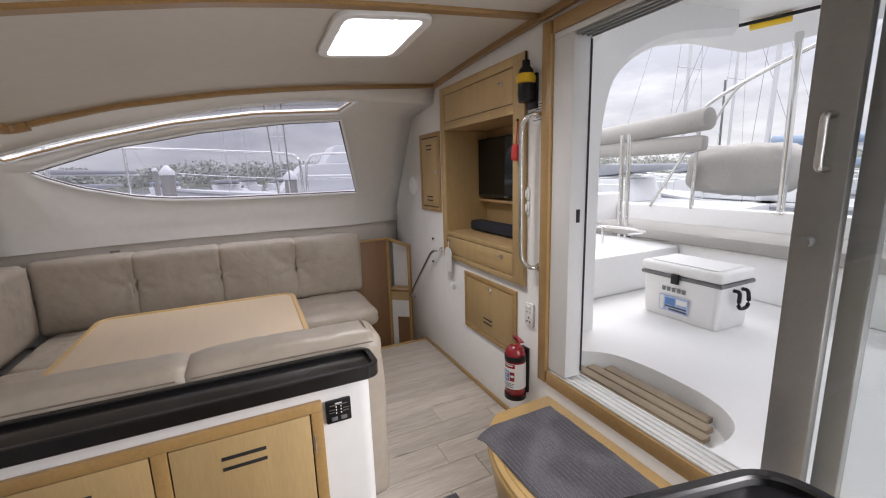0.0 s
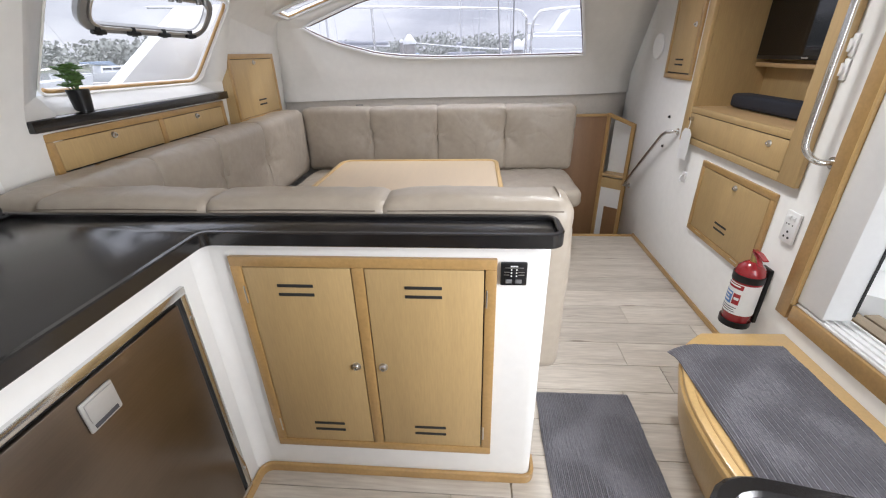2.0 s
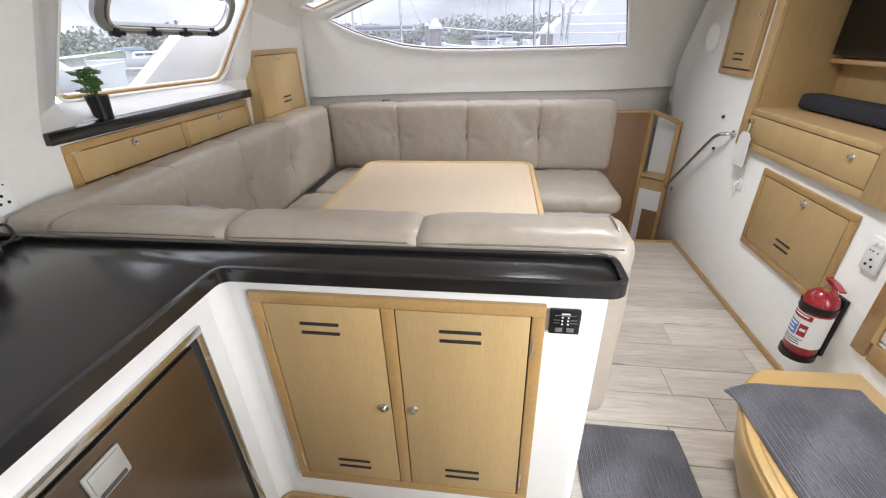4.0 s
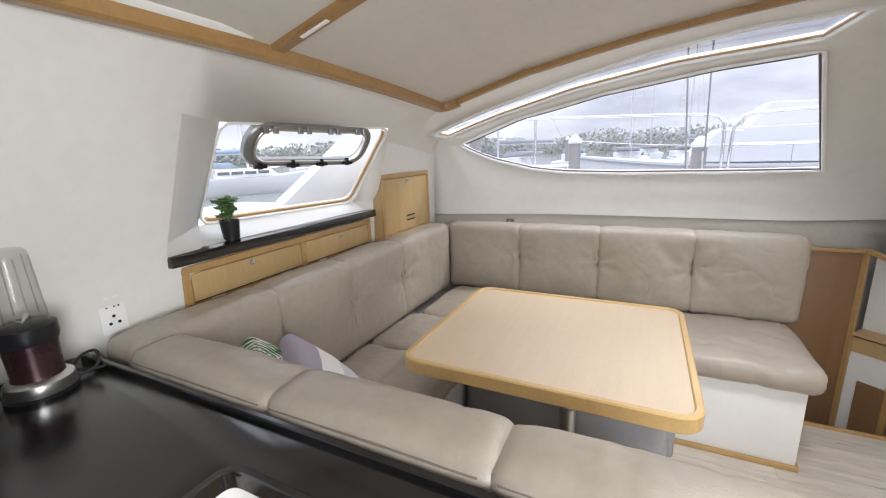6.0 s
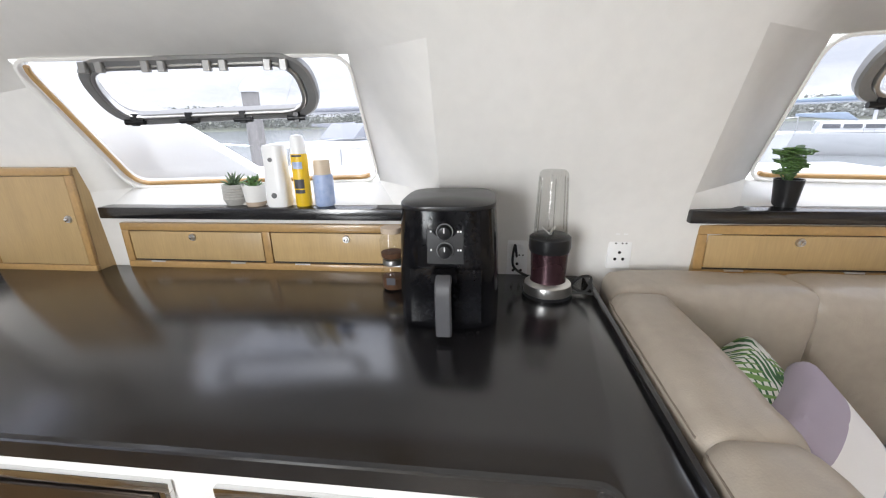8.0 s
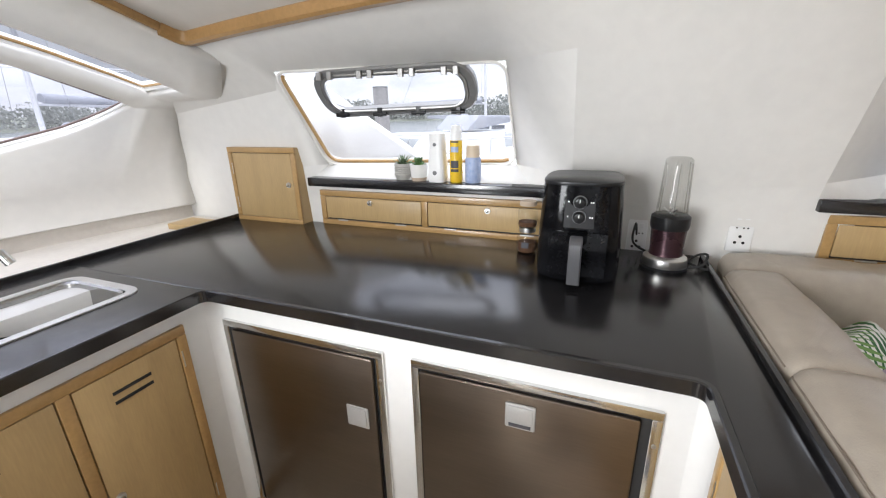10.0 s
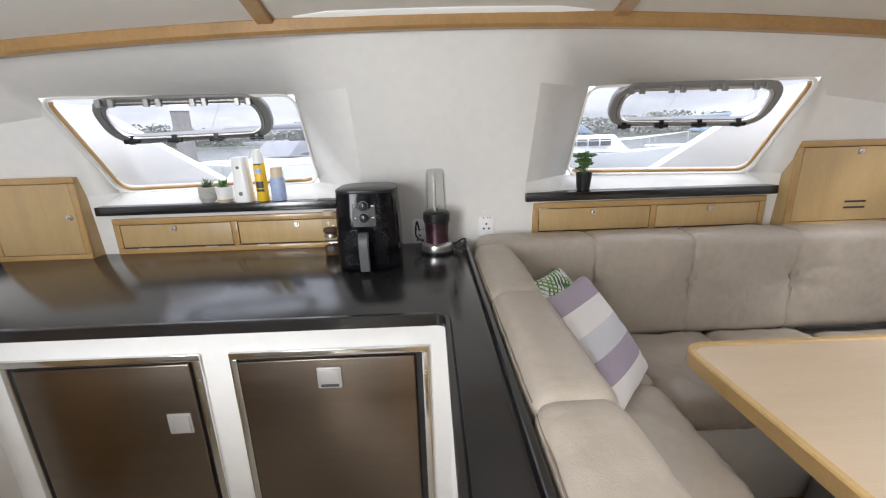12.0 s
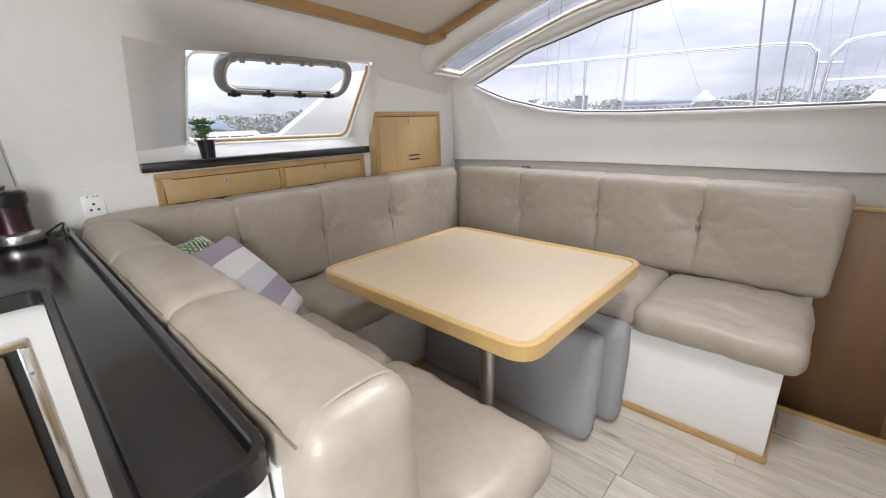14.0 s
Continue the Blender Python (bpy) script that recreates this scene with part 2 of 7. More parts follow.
OAK_EDGE = material("pale_varnished_oak_edge", (0.58, 0.385, 0.155), 0.32, vary=0.1, scale=5.0, bump=0.05, bump_scale=80, stretch=(2, 2, 2), coat=0.3)
OAK_BEAM = material("brown_varnished_oak_strip", (0.33, 0.19, 0.07), 0.36, vary=0.16, scale=4.0, bump=0.06, bump_scale=80, stretch=(2, 2, 2), coat=0.3)
OAK_TRIM = material("varnished_oak_trim", (0.42, 0.258, 0.098), 0.33, vary=0.14, scale=4.0, bump=0.06, bump_scale=80, stretch=(2, 2, 2), coat=0.3)
TABLETOP = material("pale_oak_laminate", (0.62, 0.49, 0.34), 0.32, vary=0.05, scale=4.0, bump=0.03, bump_scale=120, stretch=(8, 0.7, 1))
LEATHER = material("taupe_leather", (0.385, 0.335, 0.275), 0.38, vary=0.08, scale=3.0, bump=0.3, bump_scale=260, crease=0.22)
PIPING = material("dark_seam_thread", (0.20, 0.165, 0.13), 0.7, vary=0.1, scale=30)
BLACKTOP = material("black_solid_surface", (0.009, 0.009, 0.010), 0.18, vary=0.3, scale=2.0, bump=0.03, bump_scale=700, second=(0.015, 0.014, 0.015), spec=0.75)
STAINLESS = material("brushed_bronze_steel", (0.235, 0.195, 0.16), 0.30, 1.0, vary=0.06, scale=1.5, bump=0.05, bump_scale=90, stretch=(1, 1, 14))
CHROME = material("polished_steel", (0.72, 0.72, 0.71), 0.16, 1.0, vary=0.05, scale=9)
STEEL = material("satin_steel", (0.62, 0.61, 0.59), 0.32, 1.0, vary=0.07, scale=9)
PLATE = material("satin_silver_plate", (0.50, 0.49, 0.475), 0.38, 0.4, vary=0.04, scale=12)
SINKSTEEL = material("worn_sink_steel", (0.40, 0.395, 0.385), 0.24, 1.0, vary=0.10, scale=14, bump=0.03, bump_scale=120)
ALU = material("grey_anodised_aluminium", (0.30, 0.295, 0.285), 0.42, 0.7, vary=0.06, scale=6, bump=0.03, bump_scale=300)
ALU_DARK = material("dark_grey_hatch_frame", (0.27, 0.268, 0.265), 0.36, 0.5, vary=0.08, scale=8)
WHITE_PAINT = material("white_aluminium_paint", (0.82, 0.82, 0.81), 0.35, vary=0.02, scale=5)
BLACK = material("black_plastic", (0.014, 0.014, 0.015), 0.30, vary=0.2, scale=12, bump=0.03, bump_scale=400, spec=0.3)
GLOSSBLACK = material("glossy_black_plastic", (0.005, 0.005, 0.006), 0.10, vary=0.2, scale=12, spec=0.2)
RUBBER_AND_GAP = material("black_rubber_and_gap", (0.02, 0.02, 0.02), 0.7, vary=0.2, scale=20)
GREYPLASTIC = material("grey_plastic", (0.17, 0.17, 0.175), 0.35, vary=0.06, scale=20)
WHITEPLASTIC = material("white_plastic", (0.87, 0.87, 0.86), 0.35, vary=0.02, scale=20)
SCREEN = material("dark_screen_glass", (0.004, 0.004, 0.005), 0.06, vary=0.1, scale=3)
RED = material("red_enamel", (0.30, 0.016, 0.022), 0.25, vary=0.08, scale=12, coat=0.5)
RED_FABRIC = material("red_webbing", (0.50, 0.04, 0.03), 0.7, vary=0.1, scale=40)
YELLOW = material("yellow_plastic", (0.80, 0.52, 0.02), 0.35, vary=0.05, scale=20)
BLUE = material("blue_label", (0.10, 0.22, 0.50), 0.4, vary=0.1, scale=30)
PALEBLUE = material("pale_blue_can", (0.24, 0.36, 0.66), 0.35, vary=0.15, scale=40, second=(0.55, 0.62, 0.80))
BEIGECAP = material("beige_can_cap", (0.66, 0.54, 0.40), 0.4, vary=0.05, scale=30)
PAPER = material("white_printed_paper", (0.80, 0.80, 0.79), 0.6, vary=0.03, scale=30)
PRINT = material("dark_print", (0.06, 0.06, 0.07), 0.5, vary=0.1, scale=30)
BRASS = material("brass_valve", (0.55, 0.42, 0.18), 0.3, 1.0, vary=0.08, scale=20)
LEAF = material("succulent_leaf", (0.055, 0.13, 0.03), 0.5, vary=0.35, scale=25, second=(0.12, 0.22, 0.06), random=0.2)
LEAF_GREY = material("grey_green_leaf", (0.10, 0.15, 0.075), 0.5, vary=0.3, scale=25, random=0.2)
CERAMIC_GREY = material("grey_ribbed_ceramic", (0.42, 0.41, 0.38), 0.6, vary=0.14, scale=14)
CERAMIC_WHITE = material("white_ceramic", (0.80, 0.79, 0.76), 0.35, vary=0.03, scale=14)
CORK = material("tan_clay_base", (0.50, 0.40, 0.30), 0.8, vary=0.1, scale=40)
MAUVE = material("burgundy_metal_body", (0.055, 0.026, 0.032), 0.28, 0.6, vary=0.15, scale=10)
MAT_RIB = material("grey_blue_ribbed_mat", (0.135, 0.132, 0.148), 0.95, vary=0.22, scale=9, bump=0.9, bump_scale=330, sheen=0.2)
GREYFABRIC = material("grey_upholstery_fabric", (0.30, 0.30, 0.305), 0.95, vary=0.06, scale=5, bump=0.4, bump_scale=500)
CANVAS = material("grey_marine_canvas", (0.40, 0.385, 0.36), 0.9, vary=0.08, scale=5, bump=0.3, bump_scale=320)
TEAK = material("weathered_teak_slat", (0.33, 0.26, 0.18), 0.75, vary=0.2, scale=4, stretch=(12, 1, 6), bump=0.2, bump_scale=90, random=0.1)
DECK = material("white_deck_gelcoat", (0.86, 0.86, 0.85), 0.5, vary=0.02, scale=3, bump=0.05, bump_scale=80)
JAR_FILL = material("brown_coffee_powder", (0.10, 0.045, 0.02), 0.9, vary=0.3, scale=60)
PLANK = planks_material("grey_oak_laminate")
STRIPED = stripes_material("lilac_striped_cloth", [(0.40, 0.35, 0.42), (0.84, 0.82, 0.80), (0.64, 0.65, 0.68), (0.40, 0.35, 0.42), (0.84, 0.82, 0.80)], 0, 2.3)
PALM = material("palm_leaf_print_cloth", (0.72, 0.73, 0.68), 0.9, vary=0.04, scale=9, bump=0.3, bump_scale=300)


def print_leaves(m):
    """Feathered palm fronds in two greens printed over white cloth."""
    n, l = m.node_tree.nodes, m.node_tree.links
    b = n["Principled BSDF"]
    co = n.new("ShaderNodeTexCoord")
    base = b.inputs["Base Color"].links[0].from_socket
    for k, (green, turn) in enumerate((((0.035, 0.12, 0.04), 40), ((0.16, 0.30, 0.08), -35))):
        mp = n.new("ShaderNodeMapping")
        mp.inputs["Rotation"].default_value = (0, 0, radians(turn))
        mp.inputs["Location"].default_value = (0.3 * k, 0.1, 0)
        wv, ns, mu, rp, mx = n.new("ShaderNodeTexWave"), n.new("ShaderNodeTexNoise"), n.new("ShaderNodeMath"), n.new("ShaderNodeValToRGB"), n.new("ShaderNodeMixRGB")
        wv.inputs["Scale"].default_value, wv.inputs["Distortion"].default_value, wv.inputs["Detail Scale"].default_value = 16, 5.0, 0.8
        ns.inputs["Scale"].default_value, ns.inputs["Detail"].default_value = 11, 1.0
        l.new(co.outputs["Object"], mp.inputs["Vector"])
        l.new(mp.outputs["Vector"], wv.inputs["Vector"])
        l.new(mp.outputs["Vector"], ns.inputs["Vector"])
        mu.operation, mu.inputs[1].default_value = "MULTIPLY_ADD", 0.34
        l.new(wv.outputs["Fac"], mu.inputs[0])
        l.new(ns.outputs["Fac"], mu.inputs[2])
        rp.color_ramp.elements[0].position, rp.color_ramp.elements[1].position = 0.70, 0.73
        l.new(mu.outputs[0], rp.inputs["Fac"])
        mx.inputs["Color2"].default_value = (*green, 1)
        l.new(rp.outputs["Color"], mx.inputs["Fac"])
        l.new(base, mx.inputs["Color1"])
        base = mx.outputs["Color"]
    l.new(base, b.inputs["Base Color"])


print_leaves(PALM)
WATER = material("grey_green_harbour_water", (0.16, 0.175, 0.18), 0.15, vary=0.15, scale=0.3, bump=0.6, bump_scale=0.9)
CONCRETE = material("pale_concrete_pontoon", (0.42, 0.41, 0.39), 0.85, vary=0.12, scale=1.5, bump=0.2, bump_scale=20)
PILE = material("grey_timber_pile", (0.25, 0.235, 0.225), 0.85, vary=0.25, scale=2.0, stretch=(4, 4, 0.5))
HULL = material("white_boat_hull", (0.70, 0.71, 0.72), 0.3, vary=0.04, scale=0.8)
HULL_BLUE = material("blue_boat_canvas", (0.27, 0.34, 0.44), 0.8, vary=0.15, scale=1.5)
HULL_NAVY = material("navy_boat_canvas", (0.27, 0.28, 0.31), 0.8, vary=0.15, scale=1.5)
BOATGLASS = material("dark_boat_glazing", (0.07, 0.075, 0.085), 0.4, vary=0.1, scale=2)
MASTALU = material("grey_mast_aluminium", (0.58, 0.58, 0.59), 0.4, 0.3, vary=0.06, scale=3)
# foliage paled towards grey in its colour, in place of distance haze
FARLEAF = material("hazed_woodland_foliage", (0.26, 0.275, 0.245), 0.9, vary=0.12, scale=0.06, second=(0.34, 0.35, 0.32))
FARBANK = material("far_shore_scrub", (0.13, 0.14, 0.10), 0.95, vary=0.4, scale=0.1)
TINTED = glass_material("grey_tinted_acrylic", (0.58, 0.58, 0.64), 0.03, 0.05)
ROOFTINT = glass_material("dark_tinted_acrylic", (0.29, 0.29, 0.32), 0.03)
BEADBROWN = material("brown_rubber_bead", (0.14, 0.10, 0.09), 0.6, vary=0.1, scale=8)
CLEARPANE = glass_material("windscreen_glass", (0.66, 0.66, 0.69), 0.03, 0.045)
CLEAR = glass_material("clear_glass", (0.95, 0.96, 0.96), 0.02)
CUPCLEAR = glass_material("clear_plastic_cup", (0.86, 0.86, 0.85), 0.05)


# ---------------------------------------------------------------- building tools
def thing(name, label, category, at=(0, 0, 0), group="", kind=""):
    e = new(name)
    e.empty_display_size = 0.05
    e.location = at
    return tagged(e, label, category, group, kind)


def mesh_of(name, bm, mat, smooth=True, angle=40):
    me = bpy.data.meshes.new(name)
    bmesh.ops.recalc_face_normals(bm, faces=bm.faces)
    bm.to_mesh(me)
    bm.free()
    me.materials.append(mat)
    if smooth:
        for p in me.polygons:
            p.use_smooth = True
        me.set_sharp_from_angle(angle=radians(angle))
    return me


def part(name, bm, mat, parent, label="", at=None):
    """One mesh object under a thing or a part; coordinates of the bmesh are world ones."""
    ob = new(name, mesh_of(name, bm, mat))
    if parent is not None:
        ob.parent = parent
        root = parent
        off = Vector((0, 0, 0))
        while root is not None:
            off += root.location
            root = root.parent
        ob.location = -off
    if at is not None:
        ob.location = Vector(ob.location) + Vector(at)
    if label:
        ob["label"] = label
    return ob


def solid(name, bm, mat, label, category, group="", kind=""):
    """A thing that is one mesh."""
    return tagged(new(name, mesh_of(name, bm, mat)), label, category, group, kind)


def box(x0, x1, y0, y1, z0, z1, bevel=0.0, seg=2, bm=None):
    b = bmesh.new()
    r = bmesh.ops.create_cube(b, size=1.0)
    for v in b.verts:
        v.co = Vector(((x0 + x1) / 2 + v.co.x * abs(x1 - x0), (y0 + y1) / 2 + v.co.y * abs(y1 - y0), (z0 + z1) / 2 + v.co.z * abs(z1 - z0)))
    if bevel:
        bmesh.ops.bevel(b, geom=list(b.edges), offset=bevel, segments=seg, affect="EDGES", profile=0.5)
    return join(bm, b)


def join(bm, b):
    if bm is None:
        return b
    me = bpy.data.meshes.new("tmp")
    b.to_mesh(me)
    b.free()
    bm.from_mesh(me)
    bpy.data.meshes.remove(me)
    return bm


def cyl(p0, p1, r0, r1=None, seg=20, bm=None, bevel=0.0):
    b = bmesh.new()
    a, c = Vector(p0), Vector(p1)
    bmesh.ops.create_cone(b, cap_ends=True, segments=seg, radius1=r0, radius2=r0 if r1 is None else r1, depth=(c - a).length)
    if bevel:
        rim = [e for e in b.edges if len(e.link_faces) == 2 and any(len(f.verts) > 4 for f in e.link_faces)]
        bmesh.ops.bevel(b, geom=rim, offset=bevel, segments=2, affect="EDGES", profile=0.5)
    q = (c - a).to_track_quat("Z", "Y").to_matrix().to_4x4()
    bmesh.ops.transform(b, matrix=Matrix.Translation((a + c) / 2) @ q, verts=b.verts)
    return join(bm, b)


def lathe(profile, centre, seg=28, bm=None, sx=1.0, sy=1.0, square=0.0):
    """Turned shape: profile rows of (radius, height). square > 0 makes the section a rounded square."""
    b = bmesh.new()
    rings = []
    for r, z in profile:
        ring = []
        for k in range(seg):
            a = 2 * math.pi * k / seg
            c, s = math.cos(a), math.sin(a)
            f = 1.0 if not square else 1.0 / (abs(c) ** (2 + square * 4) + abs(s) ** (2 + square * 4)) ** (1 / (2 + square * 4))
            ring.append(b.verts.new((centre[0] + r * c * f * sx, centre[1] + r * s * f * sy, centre[2] + z)))
        rings.append(ring)
    for a, c in zip(rings, rings[1:]):
        for k in range(seg):
            b.faces.new((a[k], a[(k + 1) % seg], c[(k + 1) % seg], c[k]))
    if profile[0][0] > 1e-4:
        b.faces.new(list(reversed(rings[0])))
    if profile[-1][0] > 1e-4:
        b.faces.new(rings[-1])
    bmesh.ops.remove_doubles(b, verts=b.verts, dist=1e-5)
    return join(bm, b)


def smooth_path(points, n=8, closed=False):
    """Catmull-Rom through the points."""
    p = [Vector(q) for q in points]
    out = []
    m = len(p)
    last = m if closed else m - 1
    for i in range(last):
        p0 = p[(i - 1) % m] if closed or i > 0 else p[0] * 2 - p[1]
        p1, p2 = p[i], p[(i + 1) % m]
        p3 = p[(i + 2) % m] if closed or i + 2 < m else p[-1] * 2 - p[-2]
        for k in range(n):
            t = k / n
            out.append(0.5 * (2 * p1 + (p2 - p0) * t + (2 * p0 - 5 * p1 + 4 * p2 - p3) * t * t + (3 * p1 - p0 - 3 * p2 + p3) * t ** 3))
    if not closed:
        out.append(p[-1])
    return out


def sweep(points, w, h, up=(0, 0, 1), closed=False, bm=None, round_seg=0, offset=(0, 0)):
    """A bar of section w (sideways) by h (along up) along a path; round_seg > 0 gives a tube of radius w."""
    pts = [Vector(q) for q in points]
    b = bmesh.new()
    n = len(pts)
    rings = []
    upv = Vector(up)
    for i, p in enumerate(pts):
        d = (pts[(i + 1) % n] - pts[i - 1]) if closed else (pts[min(i + 1, n - 1)] - pts[max(i - 1, 0)])
        d.normalize()
        side = d.cross(upv)
        if side.length < 1e-4:
            side = d.cross(Vector((1, 0.1, 0)))
        side.normalize()
        top = side.cross(d).normalized()
        if round_seg:
            sec = [(w * math.cos(2 * math.pi * k / round_seg), w * math.sin(2 * math.pi * k / round_seg)) for k in range(round_seg)]
        else:
            e = min(w, h) * 0.18
            sec = [(-w / 2 + e, -h / 2), (w / 2 - e, -h / 2), (w / 2, -h / 2 + e), (w / 2, h / 2 - e), (w / 2 - e, h / 2), (-w / 2 + e, h / 2), (-w / 2, h / 2 - e), (-w / 2, -h / 2 + e)]
        rings.append([b.verts.new(p + side * (sx + offset[0]) + top * (sy + offset[1])) for sx, sy in sec])
    k = len(rings[0])
    for i in range(n if closed else n - 1):
        a, c = rings[i], rings[(i + 1) % n]
        for j in range(k):
            b.faces.new((a[j], a[(j + 1) % k], c[(j + 1) % k], c[j]))
    if not closed:
        b.faces.new(list(reversed(rings[0])))
        b.faces.new(rings[-1])
    return join(bm, b)


def tube(points, r, n=6, seg=10, closed=False, bm=None, straight=False):
    return sweep(points if straight else smooth_path(points, n, closed), r, r, closed=closed, round_seg=seg, bm=bm)


def grid_faces(b, rows, skip=()):
    """Faces between rows of points; skip: cells (row, column) left open."""
    vs = [[b.verts.new(p) for p in row] for row in rows]
    for i in range(len(vs) - 1):
        for j in range(len(vs[0]) - 1):
            if (i, j) not in skip:
                try:
                    b.faces.new((vs[i][j], vs[i][j + 1], vs[i + 1][j + 1], vs[i + 1][j]))
                except ValueError:
                    pass
    return vs


def cushion(centre, size, r, puff=(0, 0, 0), seed=0, cell=0.035, tufts=(), wrinkle=0.003, rot=None):
    """A soft padded block: rounded box, puffed on its faces, with creases and optional tufts (point, radius, depth)."""
    b = bmesh.new()
    hs = [s / 2 for s in size]
    n = [max(4, int(s / cell)) for s in size]
    seen = {}

    def vert(i, j, k):
        key = (i, j, k)
        if key not in seen:
            p = Vector((-hs[0] + size[0] * i / n[0], -hs[1] + size[1] * j / n[1], -hs[2] + size[2] * k / n[2]))
            q = Vector([max(-(h - r), min(h - r, c)) for c, h in zip(p, hs)])
            d = p - q
            if d.length > 1e-6:
                p = q + d.normalized() * r
            u = [c / h for c, h in zip(p, hs)]
            for ax in range(3):
                o1, o2 = (ax + 1) % 3, (ax + 2) % 3
                bulge = max(0, 1 - abs(u[o1]) ** 2.5) * max(0, 1 - abs(u[o2]) ** 2.5)
                p[ax] += puff[ax] * bulge * (1 if u[ax] > 0.5 else -1 if u[ax] < -0.5 else u[ax] * 2)
            w = noise.noise(Vector((p.x * 5 + seed * 7.1, p.y * 5, p.z * 5))) * 0.6 + noise.noise(Vector((p.x * 17 + seed, p.y * 9, p.z * 13))) * 0.4
            nrm = Vector((u[0] ** 5, u[1] ** 5, u[2] ** 5))
            if nrm.length > 1e-6:
                fold = noise.noise(Vector((p.x * 4.5 + seed * 3.3, p.y * 4.5, p.z * 4.5))) + 0.35 * noise.noise(Vector((p.x * 14, p.y * 14 + seed, p.z * 14)))
                p += nrm.normalized() * (w * wrinkle * 1.6 - wrinkle * 0.9 * max(0.0, 1 - abs(fold) * 9))
            for tp, tr, td in tufts:
                dist = (p - Vector(tp)).length
                if dist < tr and nrm.length > 1e-6:
                    ang = math.atan2(p.z - tp[2], (p.x - tp[0]) + (p.y - tp[1]))
                    p -= nrm.normalized() * td * (1 - dist / tr) ** 1.5 * (0.75 + 0.25 * math.cos(ang * 6 + seed))
            seen[key] = b.verts.new(p)
        return seen[key]

    for ax in range(3):
        o1, o2 = (ax + 1) % 3, (ax + 2) % 3
        for side in (0, n[ax]):
            for i in range(n[o1]):
                for j in range(n[o2]):
                    quad = []
                    for di, dj in ((0, 0), (1, 0), (1, 1), (0, 1)):
                        idx = [0, 0, 0]
                        idx[ax], idx[o1], idx[o2] = side, i + di, j + dj
                        quad.append(vert(*idx))
                    try:
                        b.faces.new(quad)
                    except ValueError:
                        pass
    m = Matrix.Translation(centre)
    if rot:
        m = m @ pose(0, 0, 0, *rot)
    bmesh.ops.transform(b, matrix=m, verts=b.verts)
    return b


def prism(outline, direction, bevel=0.0, bm=None):
    """A flat outline of 3D points pushed along a direction."""
    b = bmesh.new()
    base = [b.verts.new(p) for p in outline]
    top = [b.verts.new(Vector(p) + Vector(direction)) for p in outline]
    n = len(base)
    b.faces.new(base)
    b.faces.new(list(reversed(top)))
    for i in range(n):
        b.faces.new((base[i], top[i], top[(i + 1) % n], base[(i + 1) % n]))
    bmesh.ops.recalc_face_normals(b, faces=b.faces)
    if bevel:
        bmesh.ops.bevel(b, geom=list(b.edges), offset=bevel, segments=2, affect="EDGES", profile=0.5)
    return join(bm, b)


def rounded(points, r, n=5):
    """A closed outline with its corners rounded."""
    out = []
    m = len(points)
    for i in range(m):
        p, a, c = Vector(points[i]), Vector(points[i - 1]), Vector(points[(i + 1) % m])
        ra = min(r, (a - p).length * 0.45)
        rc = min(r, (c - p).length * 0.45)
        s, e = p + (a - p).normalized() * ra, p + (c - p).normalized() * rc
        for k in range(n + 1):
            t = k / n
            out.append((1 - t) ** 2 * s + 2 * t * (1 - t) * p + t * t * e)
    return out


def pbox(plane, at, u0, u1, v0, v1, w0, w1, bevel=0.0, bm=None):
    """A block on an upright plane: u runs along it, v is the height, w the way out of it. plane: '+x', '-x', '+y' or '-y'."""
    s = 1 if plane[0] == "+" else -1
    a, c = sorted((at + s * w0, at + s * w1))
    if plane[1] == "x":
        return box(a, c, u0, u1, v0, v1, bevel, bm=bm)
    return box(u0, u1, a, c, v0, v1, bevel, bm=bm)


def ppoint(plane, at, u, v, w):
    s = 1 if plane[0] == "+" else -1
    return (at + s * w, u, v) if plane[1] == "x" else (u, at + s * w, v)


def slots(plane, at, u, v, parent, width=0.10, w=0.012):
    for dv in (0.014, -0.014):
        part("vent_slot", pbox(plane, at, u - width / 2, u + width / 2, v + dv - 0.0045, v + dv + 0.0045, w, w + 0.003, 0.001), RUBBER_AND_GAP, parent, "black vent slot")


def knob(plane, at, u, v, parent, w=0.012):
    k = part("latch", cyl(ppoint(plane, at, u, v, w), ppoint(plane, at, u, v, w + 0.006), 0.014, 0.012, 18), STEEL, parent, "round steel push latch")
    part("button", cyl(ppoint(plane, at, u, v, w + 0.006), ppoint(plane, at, u, v, w + 0.014), 0.007, 0.006, 14, bevel=0.001), CHROME, k)


def hinge(plane, at, u, v, parent, along="v", w=0.010, size=0.055):
    a, c = (ppoint(plane, at, u, v - size / 2, w), ppoint(plane, at, u, v + size / 2, w)) if along == "v" else (ppoint(plane, at, u - size / 2, v, w), ppoint(plane, at, u + size / 2, v, w))
    part("hinge", cyl(a, c, 0.0045, seg=10), STEEL, parent, "steel hinge")


